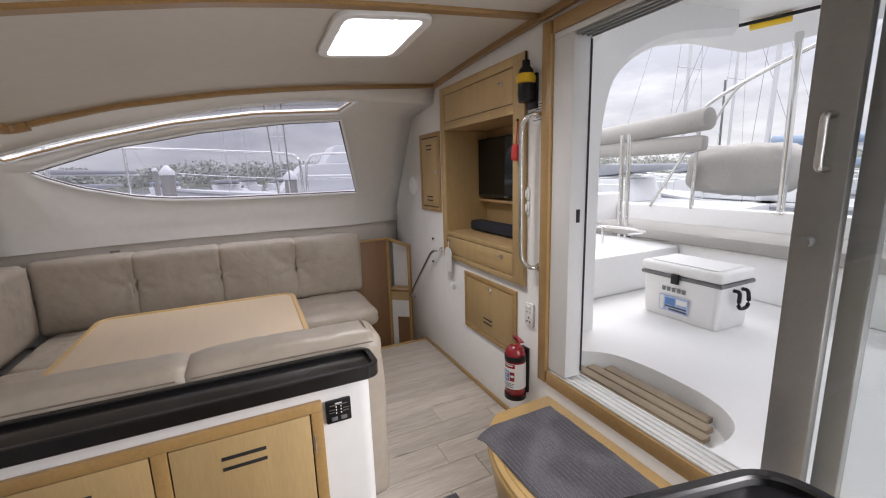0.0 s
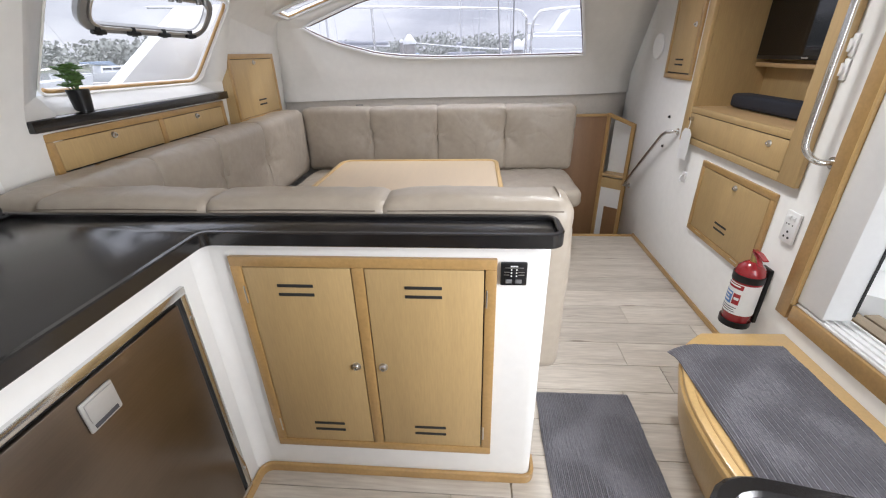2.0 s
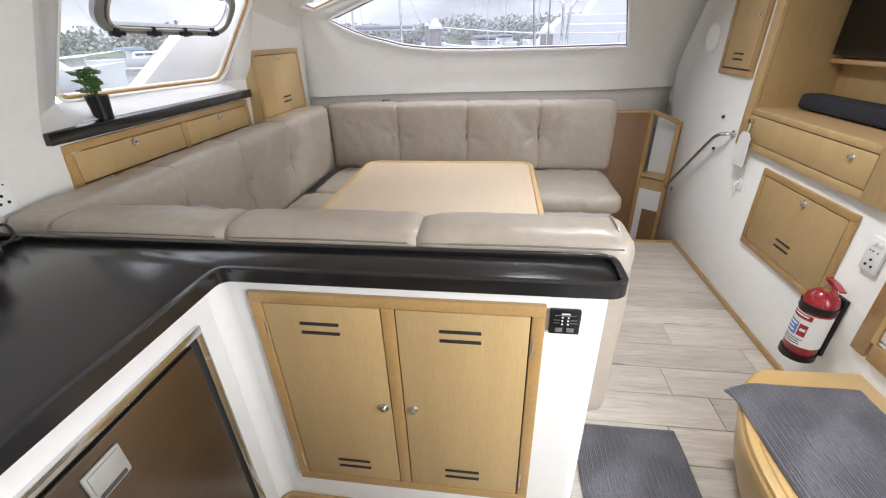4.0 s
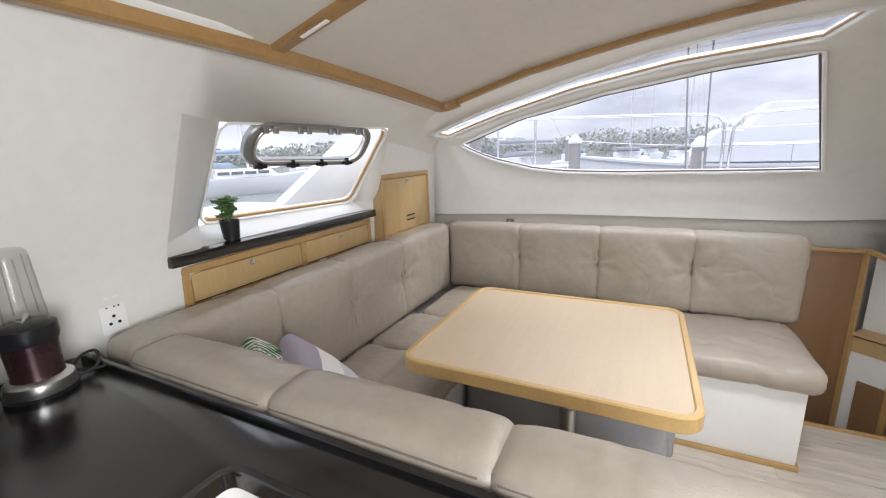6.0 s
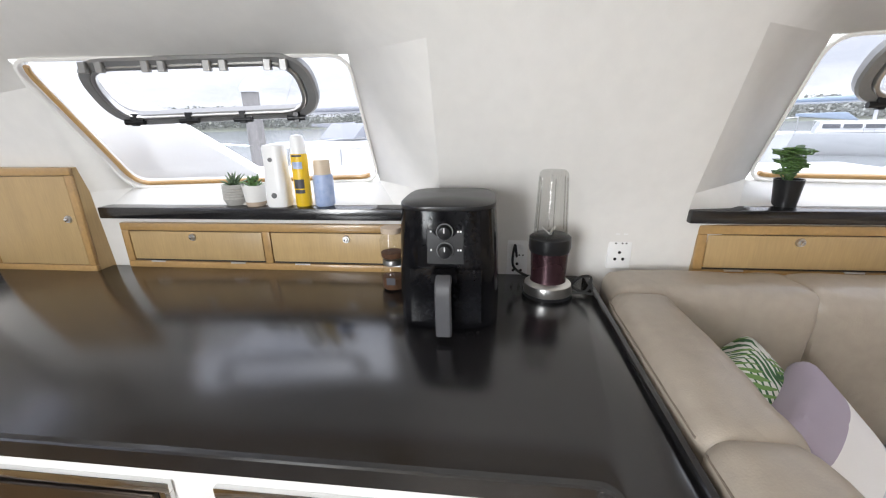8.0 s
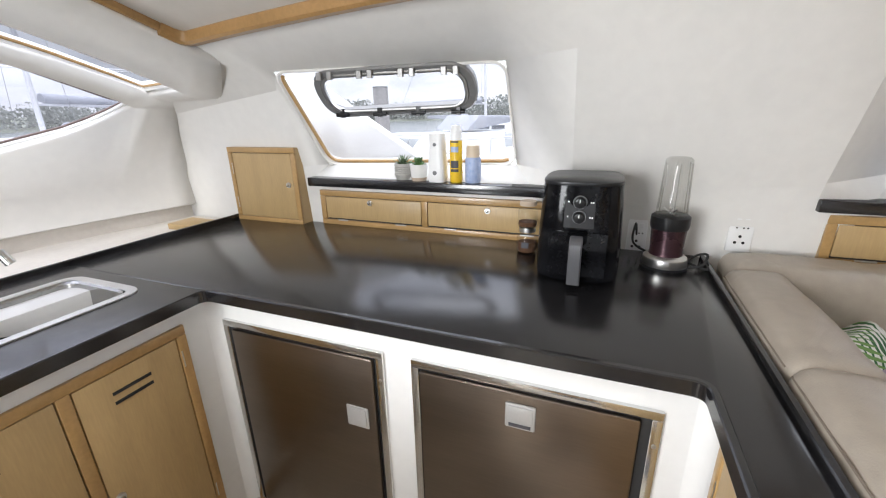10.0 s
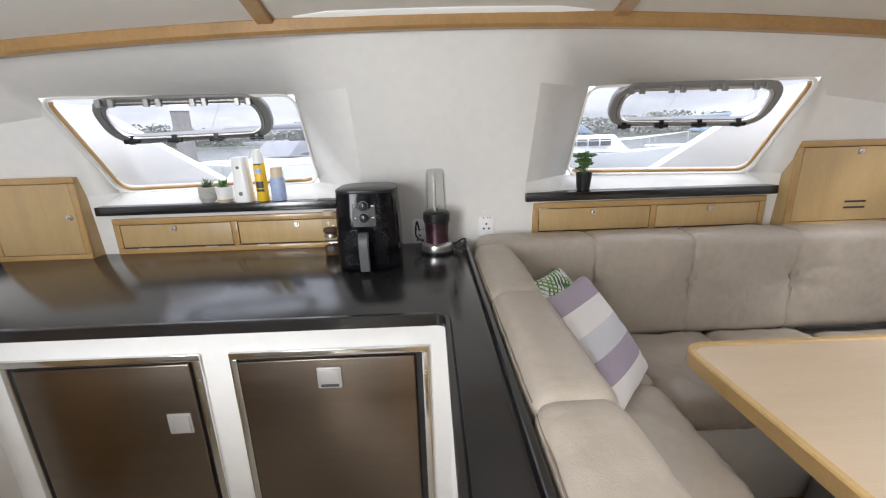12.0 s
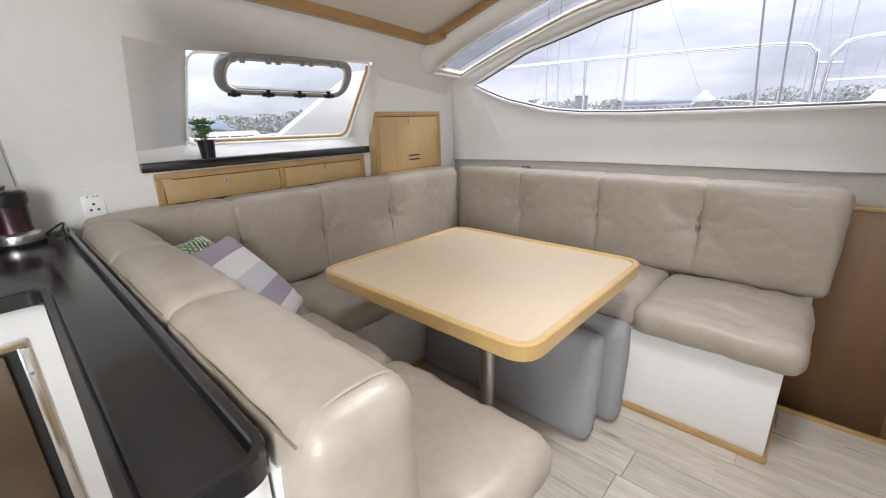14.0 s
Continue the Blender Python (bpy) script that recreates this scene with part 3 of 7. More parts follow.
def locker(name, plane, at, u0, u1, v0, v1, label, leaves, rim=0.03, knobs=(), vents=(), hinges=(), group="", category="cabinet"):
    """A framed oak locker front set into a panel. leaves: (u0, u1, v0, v1) of each door leaf."""
    t = thing(name, label, category, ppoint(plane, at, (u0 + u1) / 2, v0, 0), group)
    fr = pbox(plane, at, u0, u1, v1 - rim, v1, 0.0, 0.014, 0.003)
    pbox(plane, at, u0, u1, v0, v0 + rim, 0.0, 0.014, 0.003, fr)
    pbox(plane, at, u0, u0 + rim, v0 + rim, v1 - rim, 0.0, 0.0138, 0.003, fr)
    pbox(plane, at, u1 - rim, u1, v0 + rim, v1 - rim, 0.0, 0.0138, 0.003, fr)
    edges = sorted(set([q for lf in leaves for q in lf[:2]]))
    inner = [e for e in edges if u0 + rim + 0.02 < e < u1 - rim - 0.02]
    for a, c in zip(inner[::2], inner[1::2]):
        pbox(plane, at, a, c, v0 + rim, v1 - rim, 0.0, 0.0136, 0.002, fr)
    part("frame", fr, OAK_TRIM, t, "varnished oak frame")
    part("body", pbox(plane, at, u0 + 0.001, u1 - 0.001, v0 + 0.001, v1 - 0.001, -0.075, -0.001), OAK, t)
    # black sheet behind the leaves puts the gap's shadow into its colour
    part("gap_sheet", pbox(plane, at, u0 + rim * 0.6, u1 - rim * 0.6, v0 + rim * 0.6, v1 - rim * 0.6, 0.0, 0.003), RUBBER_AND_GAP, t, "black sheet in place of the shadow in the gap round the leaf")
    for k, (a, c, e, f) in enumerate(leaves):
        leaf = part("door", pbox(plane, at, a + 0.003, c - 0.003, e + 0.003, f - 0.003, 0.002, 0.012, 0.002), OAK, t)
        for u, v in [q for q in knobs if a < q[0] < c and e < q[1] < f]:
            knob(plane, at, u, v, leaf)
        for u, v in [q for q in vents if a < q[0] < c and e < q[1] < f]:
            slots(plane, at, u, v, leaf)
    for u, v, along in hinges:
        hinge(plane, at, u, v, t, along)
    return t


def lerp(a, c, t):
    return Vector(a) * (1 - t) + Vector(c) * t


YC = 1.78  # middle line of the boat


def mirror(y):
    return 2 * YC - y


def table_of(xs, zs):
    def f(x):
        return float(np.interp(x, xs, zs))
    return f


# height of the headliner along the boat at its side edge, and its crown across
edge_z = table_of((-0.62, -0.46, -0.23, 0.0, 0.27, 0.55, 0.86, 1.2, 1.81, 2.0), (1.655, 1.715, 1.78, 1.843, 1.893, 1.94, 1.978, 2.01, 2.053, 2.065))


def roof_z(x, y):
    k = (y - YC) / 1.76
    return edge_z(x) + 0.078 * (1 - min(1.0, k * k))


# ---------------------------------------------------------------- floor
floor = solid("floor", box(-0.95, 1.95, -0.45, 3.865, -0.06, -0.008), PLANK, "grey oak laminate cabin floor", "floor", kind="structure")
FLOOR_BOARDS = []
row_y = 0.40
rng = random.Random(5)
while row_y < 3.86:
    wide = min(0.165, 3.862 - row_y)
    x = -0.25 - rng.random() * 0.7
    while x < 1.9:
        ln = 0.9 + rng.random() * 0.35
        a, c = max(x, -0.22), min(x + ln, 1.905)
        if c - a > 0.03:
            FLOOR_BOARDS.append((a, c, row_y, row_y + wide))
        x += ln
    row_y += 0.165

solid("floor_nosing", box(1.30, 1.90, 3.862, 3.885, -0.03, 0.012, 0.005), OAK_TRIM, "varnished oak nosing along the floor edge above the stairs", "trim", kind="structure")

# ---------------------------------------------------------------- ceiling
b = bmesh.new()
XS = [-0.62, -0.54, -0.46] + [-0.46 + 2.46 * k / 26 for k in range(1, 27)]
XS = [-0.495] + XS[2:]
YS = [mirror(3.53) + (3.53 - mirror(3.53)) * k / 28 for k in range(29)]
HX, HY = (0.985, 1.36), (2.42, 2.92)


def in_hatch(x, y):
    return HX[0] < x < HX[1] and HY[0] < y < HY[1]


XS = sorted(set([round(v, 4) for v in XS] + list(HX)))
YS = sorted(set([round(v, 4) for v in YS] + list(HY)))
skip = {(i, j) for i in range(len(XS) - 1) for j in range(len(YS) - 1) if in_hatch((XS[i] + XS[i + 1]) / 2, (YS[j] + YS[j + 1]) / 2)}
grid_faces(b, [[(x, y, roof_z(x, y)) for y in YS] for x in XS], skip)
ceiling = solid("ceiling", b, HEADLINER, "beige vinyl headliner panels", "ceiling", kind="structure")
mod = ceiling.modifiers.new("thickness", "SOLIDIFY")
mod.thickness, mod.offset = 0.03, 1.0
b = bmesh.new()
grid_faces(b, [[(x, y, roof_z(x, y) + 0.12) for y in YS] for x in XS], skip)
solid("coachroof", b, DECK, "white moulded coachroof above the cabin", "roof", kind="structure")


def beam(name, pts, w, h, label):
    return solid(name, sweep(pts, w, h), OAK_BEAM, label, "trim", kind="structure")


for y, nm in ((2.35, "a"), (mirror(2.35), "b")):
    beam("ceiling_beam", [(x, y, roof_z(x, y) - 0.004) for x in np.linspace(-0.44, 1.86, 30)], 0.052, 0.022, "varnished oak strip dividing the headliner panels")
for y in (3.525, mirror(3.525)):
    beam("ceiling_side_trim", [(x, y, roof_z(x, y) - 0.006) for x in np.linspace(-0.358, 1.86, 30)], 0.042, 0.034, "varnished oak edging along the headliner")
corner = [(-0.36, 0.0), (-0.405, 0.002), (-0.43, 0.012), (-0.447, 0.03), (-0.452, 0.055)]
fp = [(x, 3.525 - d) for x, d in corner] + [(-0.452, y) for y in np.linspace(3.42, mirror(3.42), 30)] + [(x, mirror(3.525 - d)) for x, d in reversed(corner)]
beam("ceiling_front_trim", [(x, y, roof_z(x, y) - 0.013) for x, y in fp], 0.05, 0.05, "varnished oak edging across the front of the headliner")
beam("ceiling_aft_trim", [(1.865, y, roof_z(1.865, y) - 0.008) for y in np.linspace(mirror(3.53), 3.53, 30)], 0.03, 0.045, "varnished oak strip between headliner and bulkhead")

# roof hatch
hz = roof_z(1.17, 2.67)
hatch = thing("roof_hatch", "square white-framed roof hatch with a frosted pane", "hatch", (1.17, 2.67, hz), kind="structure")


def on_roof(x, y, d=0.0):
    return Vector((x, y, roof_z(x, y) + d))


hc = [(HX[0], HY[0]), (HX[1], HY[0]), (HX[1], HY[1]), (HX[0], HY[1])]
rim = rounded([on_roof(x, y, -0.008) for x, y in hc], 0.07)
part("inner_frame", sweep(rim, 0.045, 0.022, closed=True), WHITEPLASTIC, hatch, "white plastic trim frame")
b = bmesh.new()
low, top = rounded([on_roof(x, y, -0.004) for x, y in hc], 0.06), rounded([on_roof(1.17 + (x - 1.17) * 0.9, 2.67 + (y - 2.67) * 0.9, 0.10) for x, y in hc], 0.06)
grid_faces(b, [low + [low[0]], top + [top[0]]])
part("lining", b, WHITEPLASTIC, hatch)
part("outer_frame", sweep(top, 0.035, 0.03, closed=True), WHITEPLASTIC, hatch)
b = bmesh.new()
b.faces.new([b.verts.new(p) for p in rounded([on_roof(1.17 + (x - 1.17) * 0.9, 2.67 + (y - 2.67) * 0.9, 0.115) for x, y in hc], 0.06)])
pane = part("pane", b, glass_material("hatch_acrylic", (0.93, 0.94, 0.96), 0.2), hatch)
pane.visible_shadow = False
part("stay", tube([(1.02, 2.80, hz + 0.075), (1.15, 2.83, hz + 0.05), (1.30, 2.80, hz + 0.075)], 0.008), WHITEPLASTIC, hatch)
for k in range(5):
    part("screw_cap", cyl((HX[0] + 0.03 + k * 0.078, HY[1] + 0.004, hz - 0.026), (HX[0] + 0.03 + k * 0.078, HY[1] + 0.004, hz - 0.018), 0.006, seg=10), STEEL, hatch)

# ---------------------------------------------------------------- cabin sides with arched windows
N_WIN = 26
up_top = table_of((-0.65, -0.55, -0.31, 0.10, 0.54, 0.93, 1.26, 1.4), (1.568, 1.600, 1.675, 1.772, 1.866, 1.918, 1.932, 1.936))
up_top_y = table_of((-0.6, -0.3, 0.2, 1.3), (3.70, 3.665, 3.60, 3.585))
up_bot = table_of((-0.74, -0.71, -0.28, 0.19, 0.69, 1.26, 1.4), (1.555, 1.562, 1.68, 1.782, 1.856, 1.893, 1.897))
up_bot_y = table_of((-0.71, -0.28, 0.19, 0.69, 1.3), (4.05, 3.99, 3.91, 3.885, 3.88))
low_top = table_of((-0.60, -0.53, -0.33, -0.14, 0.10, 0.34, 0.88, 1.27, 1.40), (1.512, 1.535, 1.600, 1.662, 1.705, 1.754, 1.824, 1.850, 1.855))
low_top_y = table_of((-0.60, -0.14, 0.34, 0.88, 1.3), (4.075, 4.005, 3.955, 3.935, 3.93))
low_bot = table_of((-0.60, -0.50, -0.38, -0.10, 0.10, 0.40, 1.0, 1.46), (1.509, 1.452, 1.400, 1.325, 1.302, 1.290, 1.288, 1.290))
low_bot_y = table_of((-0.60, -0.35, 0.0, 0.3, 1.5), (4.078, 4.17, 4.25, 4.285, 4.29))


def bow(x):
    """How far the side draws in towards the bow."""
    return -0.13 * max(0.0, (0.3 - x) / 0.9) ** 1.6


def side_rows():
    """Rows of the side from the headliner down to the settee shelf: stations before, along and behind the windows."""
    def stations(x0, xl, xr, x1=1.885):
        return [x0 + (xl - x0) * k / 3 for k in range(3)] + [xl + (xr - xl) * k / N_WIN for k in range(N_WIN + 1)] + [xr + (x1 - xr) * k / 4 for k in range(1, 5)]
    rows = []
    rows.append([(x, 3.53, roof_z(x, 3.53)) for x in stations(-0.60, -0.44, 1.36)])
    rows.append([(x, up_top_y(x), up_top(x)) for x in stations(-0.80, -0.62, 1.33)])
    rows.append([(x, up_bot_y(x) + flare(x, 0.06), up_bot(x)) for x in stations(-0.87, -0.68, 1.26)])
    rows.append([(x, low_top_y(x) + flare(x, 0.10), low_top(x)) for x in stations(-0.88, -0.60, 1.28)])
    rows.append([(x, low_bot_y(x) + (flare(x, 0.13) if x > 1.46 else 0), low_bot(x)) for x in stations(-0.88, -0.60, 1.455)])
    rows.append([(x, 4.36 + bow(x) + flare(x, 0.15), 1.14) for x in stations(-0.86, -0.56, 1.46)])
    rows.append([(x, 4.345 + bow(x) + flare(x, 0.17), 1.005) for x in stations(-0.87, -0.56, 1.46)])
    rows.append([(x, 4.375 + bow(x) + flare(x, 0.17), 1.000) for x in stations(-0.87, -0.56, 1.46)])
    return rows


OPEN = {(1, 3 + k) for k in range(N_WIN)} | {(3, 3 + k) for k in range(N_WIN)}


def flare(x, wide):
    """The side opens outwards over the stairs, behind the windows."""
    return wide * max(0.0, (x - 1.30) / 0.585) ** 1.3


def build_side(flip, name, label):
    rows = side_rows()
    if flip:
        rows = [[(x, 3.48 - y if y > 3.54 else mirror(y), z) for x, y, z in r] for r in rows]
    s = -1 if flip else 1
    b = bmesh.new()
    grid_faces(b, rows, OPEN)
    wall = solid(name, b, LINING, label, "wall", kind="structure")
    sol = wall.modifiers.new("thickness", "SOLIDIFY")
    sol.thickness, sol.offset = 0.05, -1.0 if flip else 1.0
    up = [Vector(rows[1][3 + k]) for k in range(N_WIN + 1)] + [Vector(rows[2][3 + k]) for k in range(N_WIN, -1, -1)]
    lo = [Vector(rows[3][3 + k]) for k in range(N_WIN + 1)] + [Vector(rows[4][3 + k]) for k in range(N_WIN, 0, -1)]
    for nm, loop, out, lab in (("window_upper", up, Vector((0, 0.012 * s, 0.035)), "narrow curved tinted roof window above the arched window"), ("window_lower", lo, Vector((0, 0.035 * s, 0.008)), "long arched tinted side window")):
        w = thing(nm, lab, "window", tuple(sum(loop, Vector()) / len(loop)), kind="structure")
        part("window_frame", sweep(loop, 0.016, 0.020, up=out.normalized(), closed=True), WHITE_PAINT, w, "white moulded window edge")
        n = len(loop)
        inner = [p + out for p in loop]
        ra, rb = (rows[1], rows[2]) if nm == "window_upper" else (rows[3], rows[4])
        xa, mid = [q[0] for q in ra], [((q[1] + p[1]) / 2, (q[2] + p[2]) / 2) for q, p in zip(ra, rb)]
        bead = []
        for p in loop:
            m = Vector((0, np.interp(p.x, xa, [q[0] for q in mid]) - p.y, np.interp(p.x, xa, [q[1] for q in mid]) - p.z))
            end = -1 if p.x > 1.22 else 1 if p.x < -0.55 else 0
            bead.append(p + out * 0.35 + (m.normalized() if m.length > 0.02 else m * 10) * 0.012 + Vector((0.010 * end, 0, 0)))
        part("bead", sweep(bead, 0.010, 0.010, up=out.normalized(), closed=True), OAK_TRIM if nm == "window_upper" else BEADBROWN, w, "thin brown glazing bead")
        b = bmesh.new()
        half = n // 2
        top, bot = inner[:N_WIN + 1], ([inner[0]] if nm == "window_lower" else []) + list(reversed(inner[N_WIN + 1:]))
        grid_faces(b, [top, bot])
        bmesh.ops.remove_doubles(b, verts=b.verts, dist=1e-4)
        glass = part("pane", b, ROOFTINT if nm == "window_upper" else TINTED, w, "grey tinted acrylic pane")
        glass.visible_shadow = False
    return wall, rows


side_wall, SIDE = build_side(False, "wall_side_settee", "cream moulded cabin side above the settee")
side_wall_g, _ = build_side(True, "wall_side_galley", "cream moulded cabin side behind the galley sink")
for flip, nm in ((False, "wall_side_settee_lower"), (True, "wall_side_galley_lower")):
    b = bmesh.new()
    xs = np.linspace(-0.86, 1.885, 14)
    f = (lambda y: 3.48 - y) if flip else (lambda y: y)
    grid_faces(b, [[(x, f(4.37 + bow(x) + flare(x, 0.17)), z) for x in xs] for z in (1.003, 0.93, -0.9)])
    w = solid(nm, b, CARPETWALL, "grey carpet-lined strip below the cabin side", "wall", kind="structure")
    sol = w.modifiers.new("thickness", "SOLIDIFY")
    sol.thickness, sol.offset = 0.04, -1.0 if flip else 1.0

# ---------------------------------------------------------------- forward bulkhead with two windscreens
OUT_B, OUT_T, IN_B, IN_T = (-0.93, 3.255, 1.207), (-0.65, 3.27, 1.602), (-1.04, 2.40, 1.215), (-0.82, 2.407, 1.605)


def front_columns():
    """Columns from the settee side to the middle line; each lists its points from the floor up."""
    def col(y, xs):
        return [(xs[0], y, 0.0), (xs[0], y, 0.90), (xs[1], y, 1.145), (xs[2], y, 1.205), (xs[3], y, 1.605), (xs[4], y, roof_z(-0.47, y) - 0.002), (xs[4] + 0.06, y, roof_z(-0.42, y) + 0.0)]
    edge = (-0.87, -0.85, -0.835, -0.665, -0.505)
    far = [(-0.87, 4.36, z) for z in (0.0, 0.9, 1.0, 1.1, 1.2, 1.25, 1.3)]
    near = [(-0.87, 4.02, 0.0), (-0.87, 4.02, 0.9), (-0.85, 4.02, 1.145), (-0.845, 4.02, 1.205), (-0.81, 4.03, 1.46), (-0.78, 4.05, 1.53), (-0.75, 4.06, 1.555)]
    by = [(-0.87, 3.38, 0.0), (-0.87, 3.38, 0.9), (-0.85, 3.38, 1.145), (-0.845, 3.38, 1.205), (-0.755, 3.40, 1.54), (-0.54, 3.44, 1.685), (-0.45, 3.50, 1.72)]
    cols = [far, near, by]
    o = col(3.30, edge)
    o[5], o[6] = (-0.49, 3.32, 1.715), (-0.43, 3.32, 1.74)
    o[3], o[4] = OUT_B, OUT_T
    o[2] = (-0.87, 3.31, 1.145)
    i = col(2.40, edge)
    i[3], i[4] = IN_B, IN_T
    i[2] = (-0.87, 2.30, 1.145)
    pier = (-0.88, -0.845, -0.822, -0.625, -0.462)
    cols += [o, i, col(2.148, pier), col(1.96, pier)]
    return cols


half_cols = front_columns()


def galley_y(y):
    """The galley side is the settee side mirrored, but for a wider window."""
    return 3.48 - y if y > 3.54 else mirror(y) - (0.042 if 3.2 < y < 3.36 else 0.0)


cols = half_cols + [[(x, galley_y(y), z) for x, y, z in c] for c in reversed(half_cols)]
b = bmesh.new()
nc = len(cols)
grid_faces(b, cols, {(3, 3), (nc - 5, 3)})
bmesh.ops.bevel(b, geom=[e for e in b.edges if len(e.link_faces) == 2 and e.calc_face_angle(0) > 0.25], offset=0.008, segments=2, affect="EDGES", profile=0.5)
wall_front = solid("wall_forward", b, LINING, "white moulded forward bulkhead with recessed windscreens", "wall", kind="structure")
wall_front.data.set_sharp_from_angle(angle=radians(22))
sol = wall_front.modifiers.new("thickness", "SOLIDIFY")
sol.thickness, sol.offset = 0.012, -1.0


def windscreen(flip):
    f = (lambda p: Vector((p[0], galley_y(p[1]), p[2]))) if flip else (lambda p: Vector(p))
    q = [f(OUT_B), f(OUT_T), f(IN_T), f(IN_B)]
    cen = sum(q, Vector()) / 4
    nrm = (q[1] - q[0]).cross(q[3] - q[0]).normalized()
    if nrm.x > 0:
        nrm = -nrm
    w = thing("window_forward", "sloping forward window with an oak bead and opening portlight", "window", cen, kind="structure")
    loop = rounded(q, 0.06)
    b = bmesh.new()
    outer = [p + nrm * 0.045 for p in loop]
    inner = [p - nrm * 0.004 for p in loop]
    grid_faces(b, [inner + [inner[0]], outer + [outer[0]]])
    part("reveal", b, LINING, w)
    part("window_frame", sweep([p - nrm * 0.001 for p in loop], 0.010, 0.012, up=nrm, closed=True), LINING, w, "white moulded window edge")
    n = len(loop)
    seg = n // 4
    strip = [p + nrm * 0.014 + (cen - p).normalized() * 0.014 for p in loop]
    part("bead", sweep(strip[seg * 3 + 3:] + strip[:seg + 3], 0.014, 0.012, up=nrm), OAK_TRIM, w, "varnished oak bead")
    b = bmesh.new()
    b.faces.new([b.verts.new(p + nrm * 0.03) for p in loop])
    g = part("pane", b, CLEARPANE, w)
    g.visible_shadow = False

    def at(u, v, d=0.0):
        """u: 0 at the inner side to 1 at the outer one; v: 0 at the foot to 1 at the top; d: into the cabin."""
        return lerp(lerp(q[3], q[0], u), lerp(q[2], q[1], u), v) - nrm * d
    far_u = 0.825 if flip else 0.865
    port = rounded([at(0.145, 0.62, -0.005), at(0.145, 0.985, -0.005), at(far_u, 0.965, -0.005), at(far_u, 0.59, -0.005)], 0.085, 7)
    pf = part("portlight", sweep(port, 0.036, 0.035, up=nrm, closed=True), ALU_DARK, w, "dark grey aluminium portlight frame")
    part("portlight_rim", sweep([p - nrm * 0.012 + (at(0.5, 0.78) - p).normalized() * 0.024 for p in port], 0.012, 0.02, up=nrm, closed=True), STEEL, pf, "bright inner rim")
    for k in range(4):
        u = 0.22 + k * 0.18
        p = at(u, 0.60, 0.02)
        d = (at(u + 0.1, 0.585) - at(u, 0.585)).normalized()
        part("toggle", cyl(p - d * 0.028, p + d * 0.028, 0.009, seg=10), BLACK, pf, "black dog latch")
        part("toggle", sweep([p + Vector((0, 0, 0.024)), p - Vector((0, 0, 0.012))], 0.02, 0.014, up=nrm), BLACK, pf, "black dog latch")
        p = at(u, 0.965, 0.02)
        for dd in (-0.022, 0.022):
            part("lug", sweep([p + d * dd + Vector((0, 0, 0.014)), p + d * dd - Vector((0, 0, 0.014))], 0.022, 0.016, up=nrm), ALU, pf)
    return w


windscreen(False)
windscreen(True)
# bulkhead tails that close the place outside the windscreens' view
solid("wall_front_lower_closing", box(-1.10, -1.06, -0.9, 4.45, -0.9, 1.16), GELCOAT, "white outer face of the forward bulkhead", "wall", kind="structure")

for flip in (False, True):
    y0, y1 = (2.15, 3.335) if not flip else (0.205, mirror(2.15))
    f = (lambda y: y)
    pts = [(-0.825, y0, 1.115), (-0.825, y1, 1.115), (-0.95, y1 + (0.0 if not flip else 0), 1.115), (-1.045, y1 - 0.10, 1.115), (-1.045, y0 + 0.10, 1.115), (-0.87, y0 + 0.0, 1.115)]
    solid("window_shelf", prism(pts, (0, 0, 0.04), 0.004), BLACKTOP, "black solid-surface shelf under a forward window", "shelf")

# drawer fronts below the windows
for y0, y1, ym, z0, z1 in ((2.19, 3.305, 2.765, 0.955, 1.105), (0.25, 1.372, 0.80, 0.945, 1.095)):
    r = 0.028
    locker("drawer_unit", "+x", -0.862, y0, y1, z0 - 0.02, z1, "low oak twin locker front with two drop-down flaps", [(y0 + r, ym - r / 2, z0 + 0.012, z1 - r), (ym + r / 2, y1 - r, z0 + 0.012, z1 - r)], r,
           knobs=[((y0 + ym) / 2, z1 - 0.05), ((y1 + ym) / 2, z1 - 0.05)], hinges=[(y0 + 0.12, z0 + 0.006, "u"), (ym - 0.12, z0 + 0.006, "u"), (ym + 0.12, z0 + 0.006, "u"), (y1 - 0.12, z0 + 0.006, "u")])

locker("wall_locker", "+x", -0.805, 3.36, 3.945, 0.955, 1.352, "square oak locker door with two vent slots", [(3.388, 3.917, 0.983, 1.324)], 0.028, knobs=[(3.65, 1.302)], vents=[(3.68, 1.06)])
locker("wall_locker", "+x", -0.805, -0.24, 0.175, 0.925, 1.295, "square oak locker door over the galley worktop", [(-0.215, 0.15, 0.95, 1.27)], 0.026, knobs=[(0.12, 1.12)], hinges=[(-0.22, 1.19, "v"), (-0.22, 1.02, "v")])

# ---------------------------------------------------------------- aft bulkhead with the doorway
AX = 1.885
D0, D1, DZ0, DZ1 = 0.20, 2.265, 0.415, 2.03
o0, o1, oz0, oz1 = 2.55, 3.36, 1.025, 1.725
q0, q1, qz0, qz1 = o0 - 0.017, o1 + 0.017, oz0 - 0.017, oz1 + 0.017


def holed(x, outer, holes):
    """A flat upright sheet at x with rectangular openings, each (y0, y1, z0, z1)."""
    b = bmesh.new()
    edges = []
    for y0, y1, z0, z1 in [outer] + list(holes):
        v = [b.verts.new((x, y, z)) for y, z in ((y0, z0), (y1, z0), (y1, z1), (y0, z1))]
        edges += [b.edges.new((v[i], v[(i + 1) % 4])) for i in range(4)]
    bmesh.ops.triangle_fill(b, edges=edges, use_beauty=True)
    return b


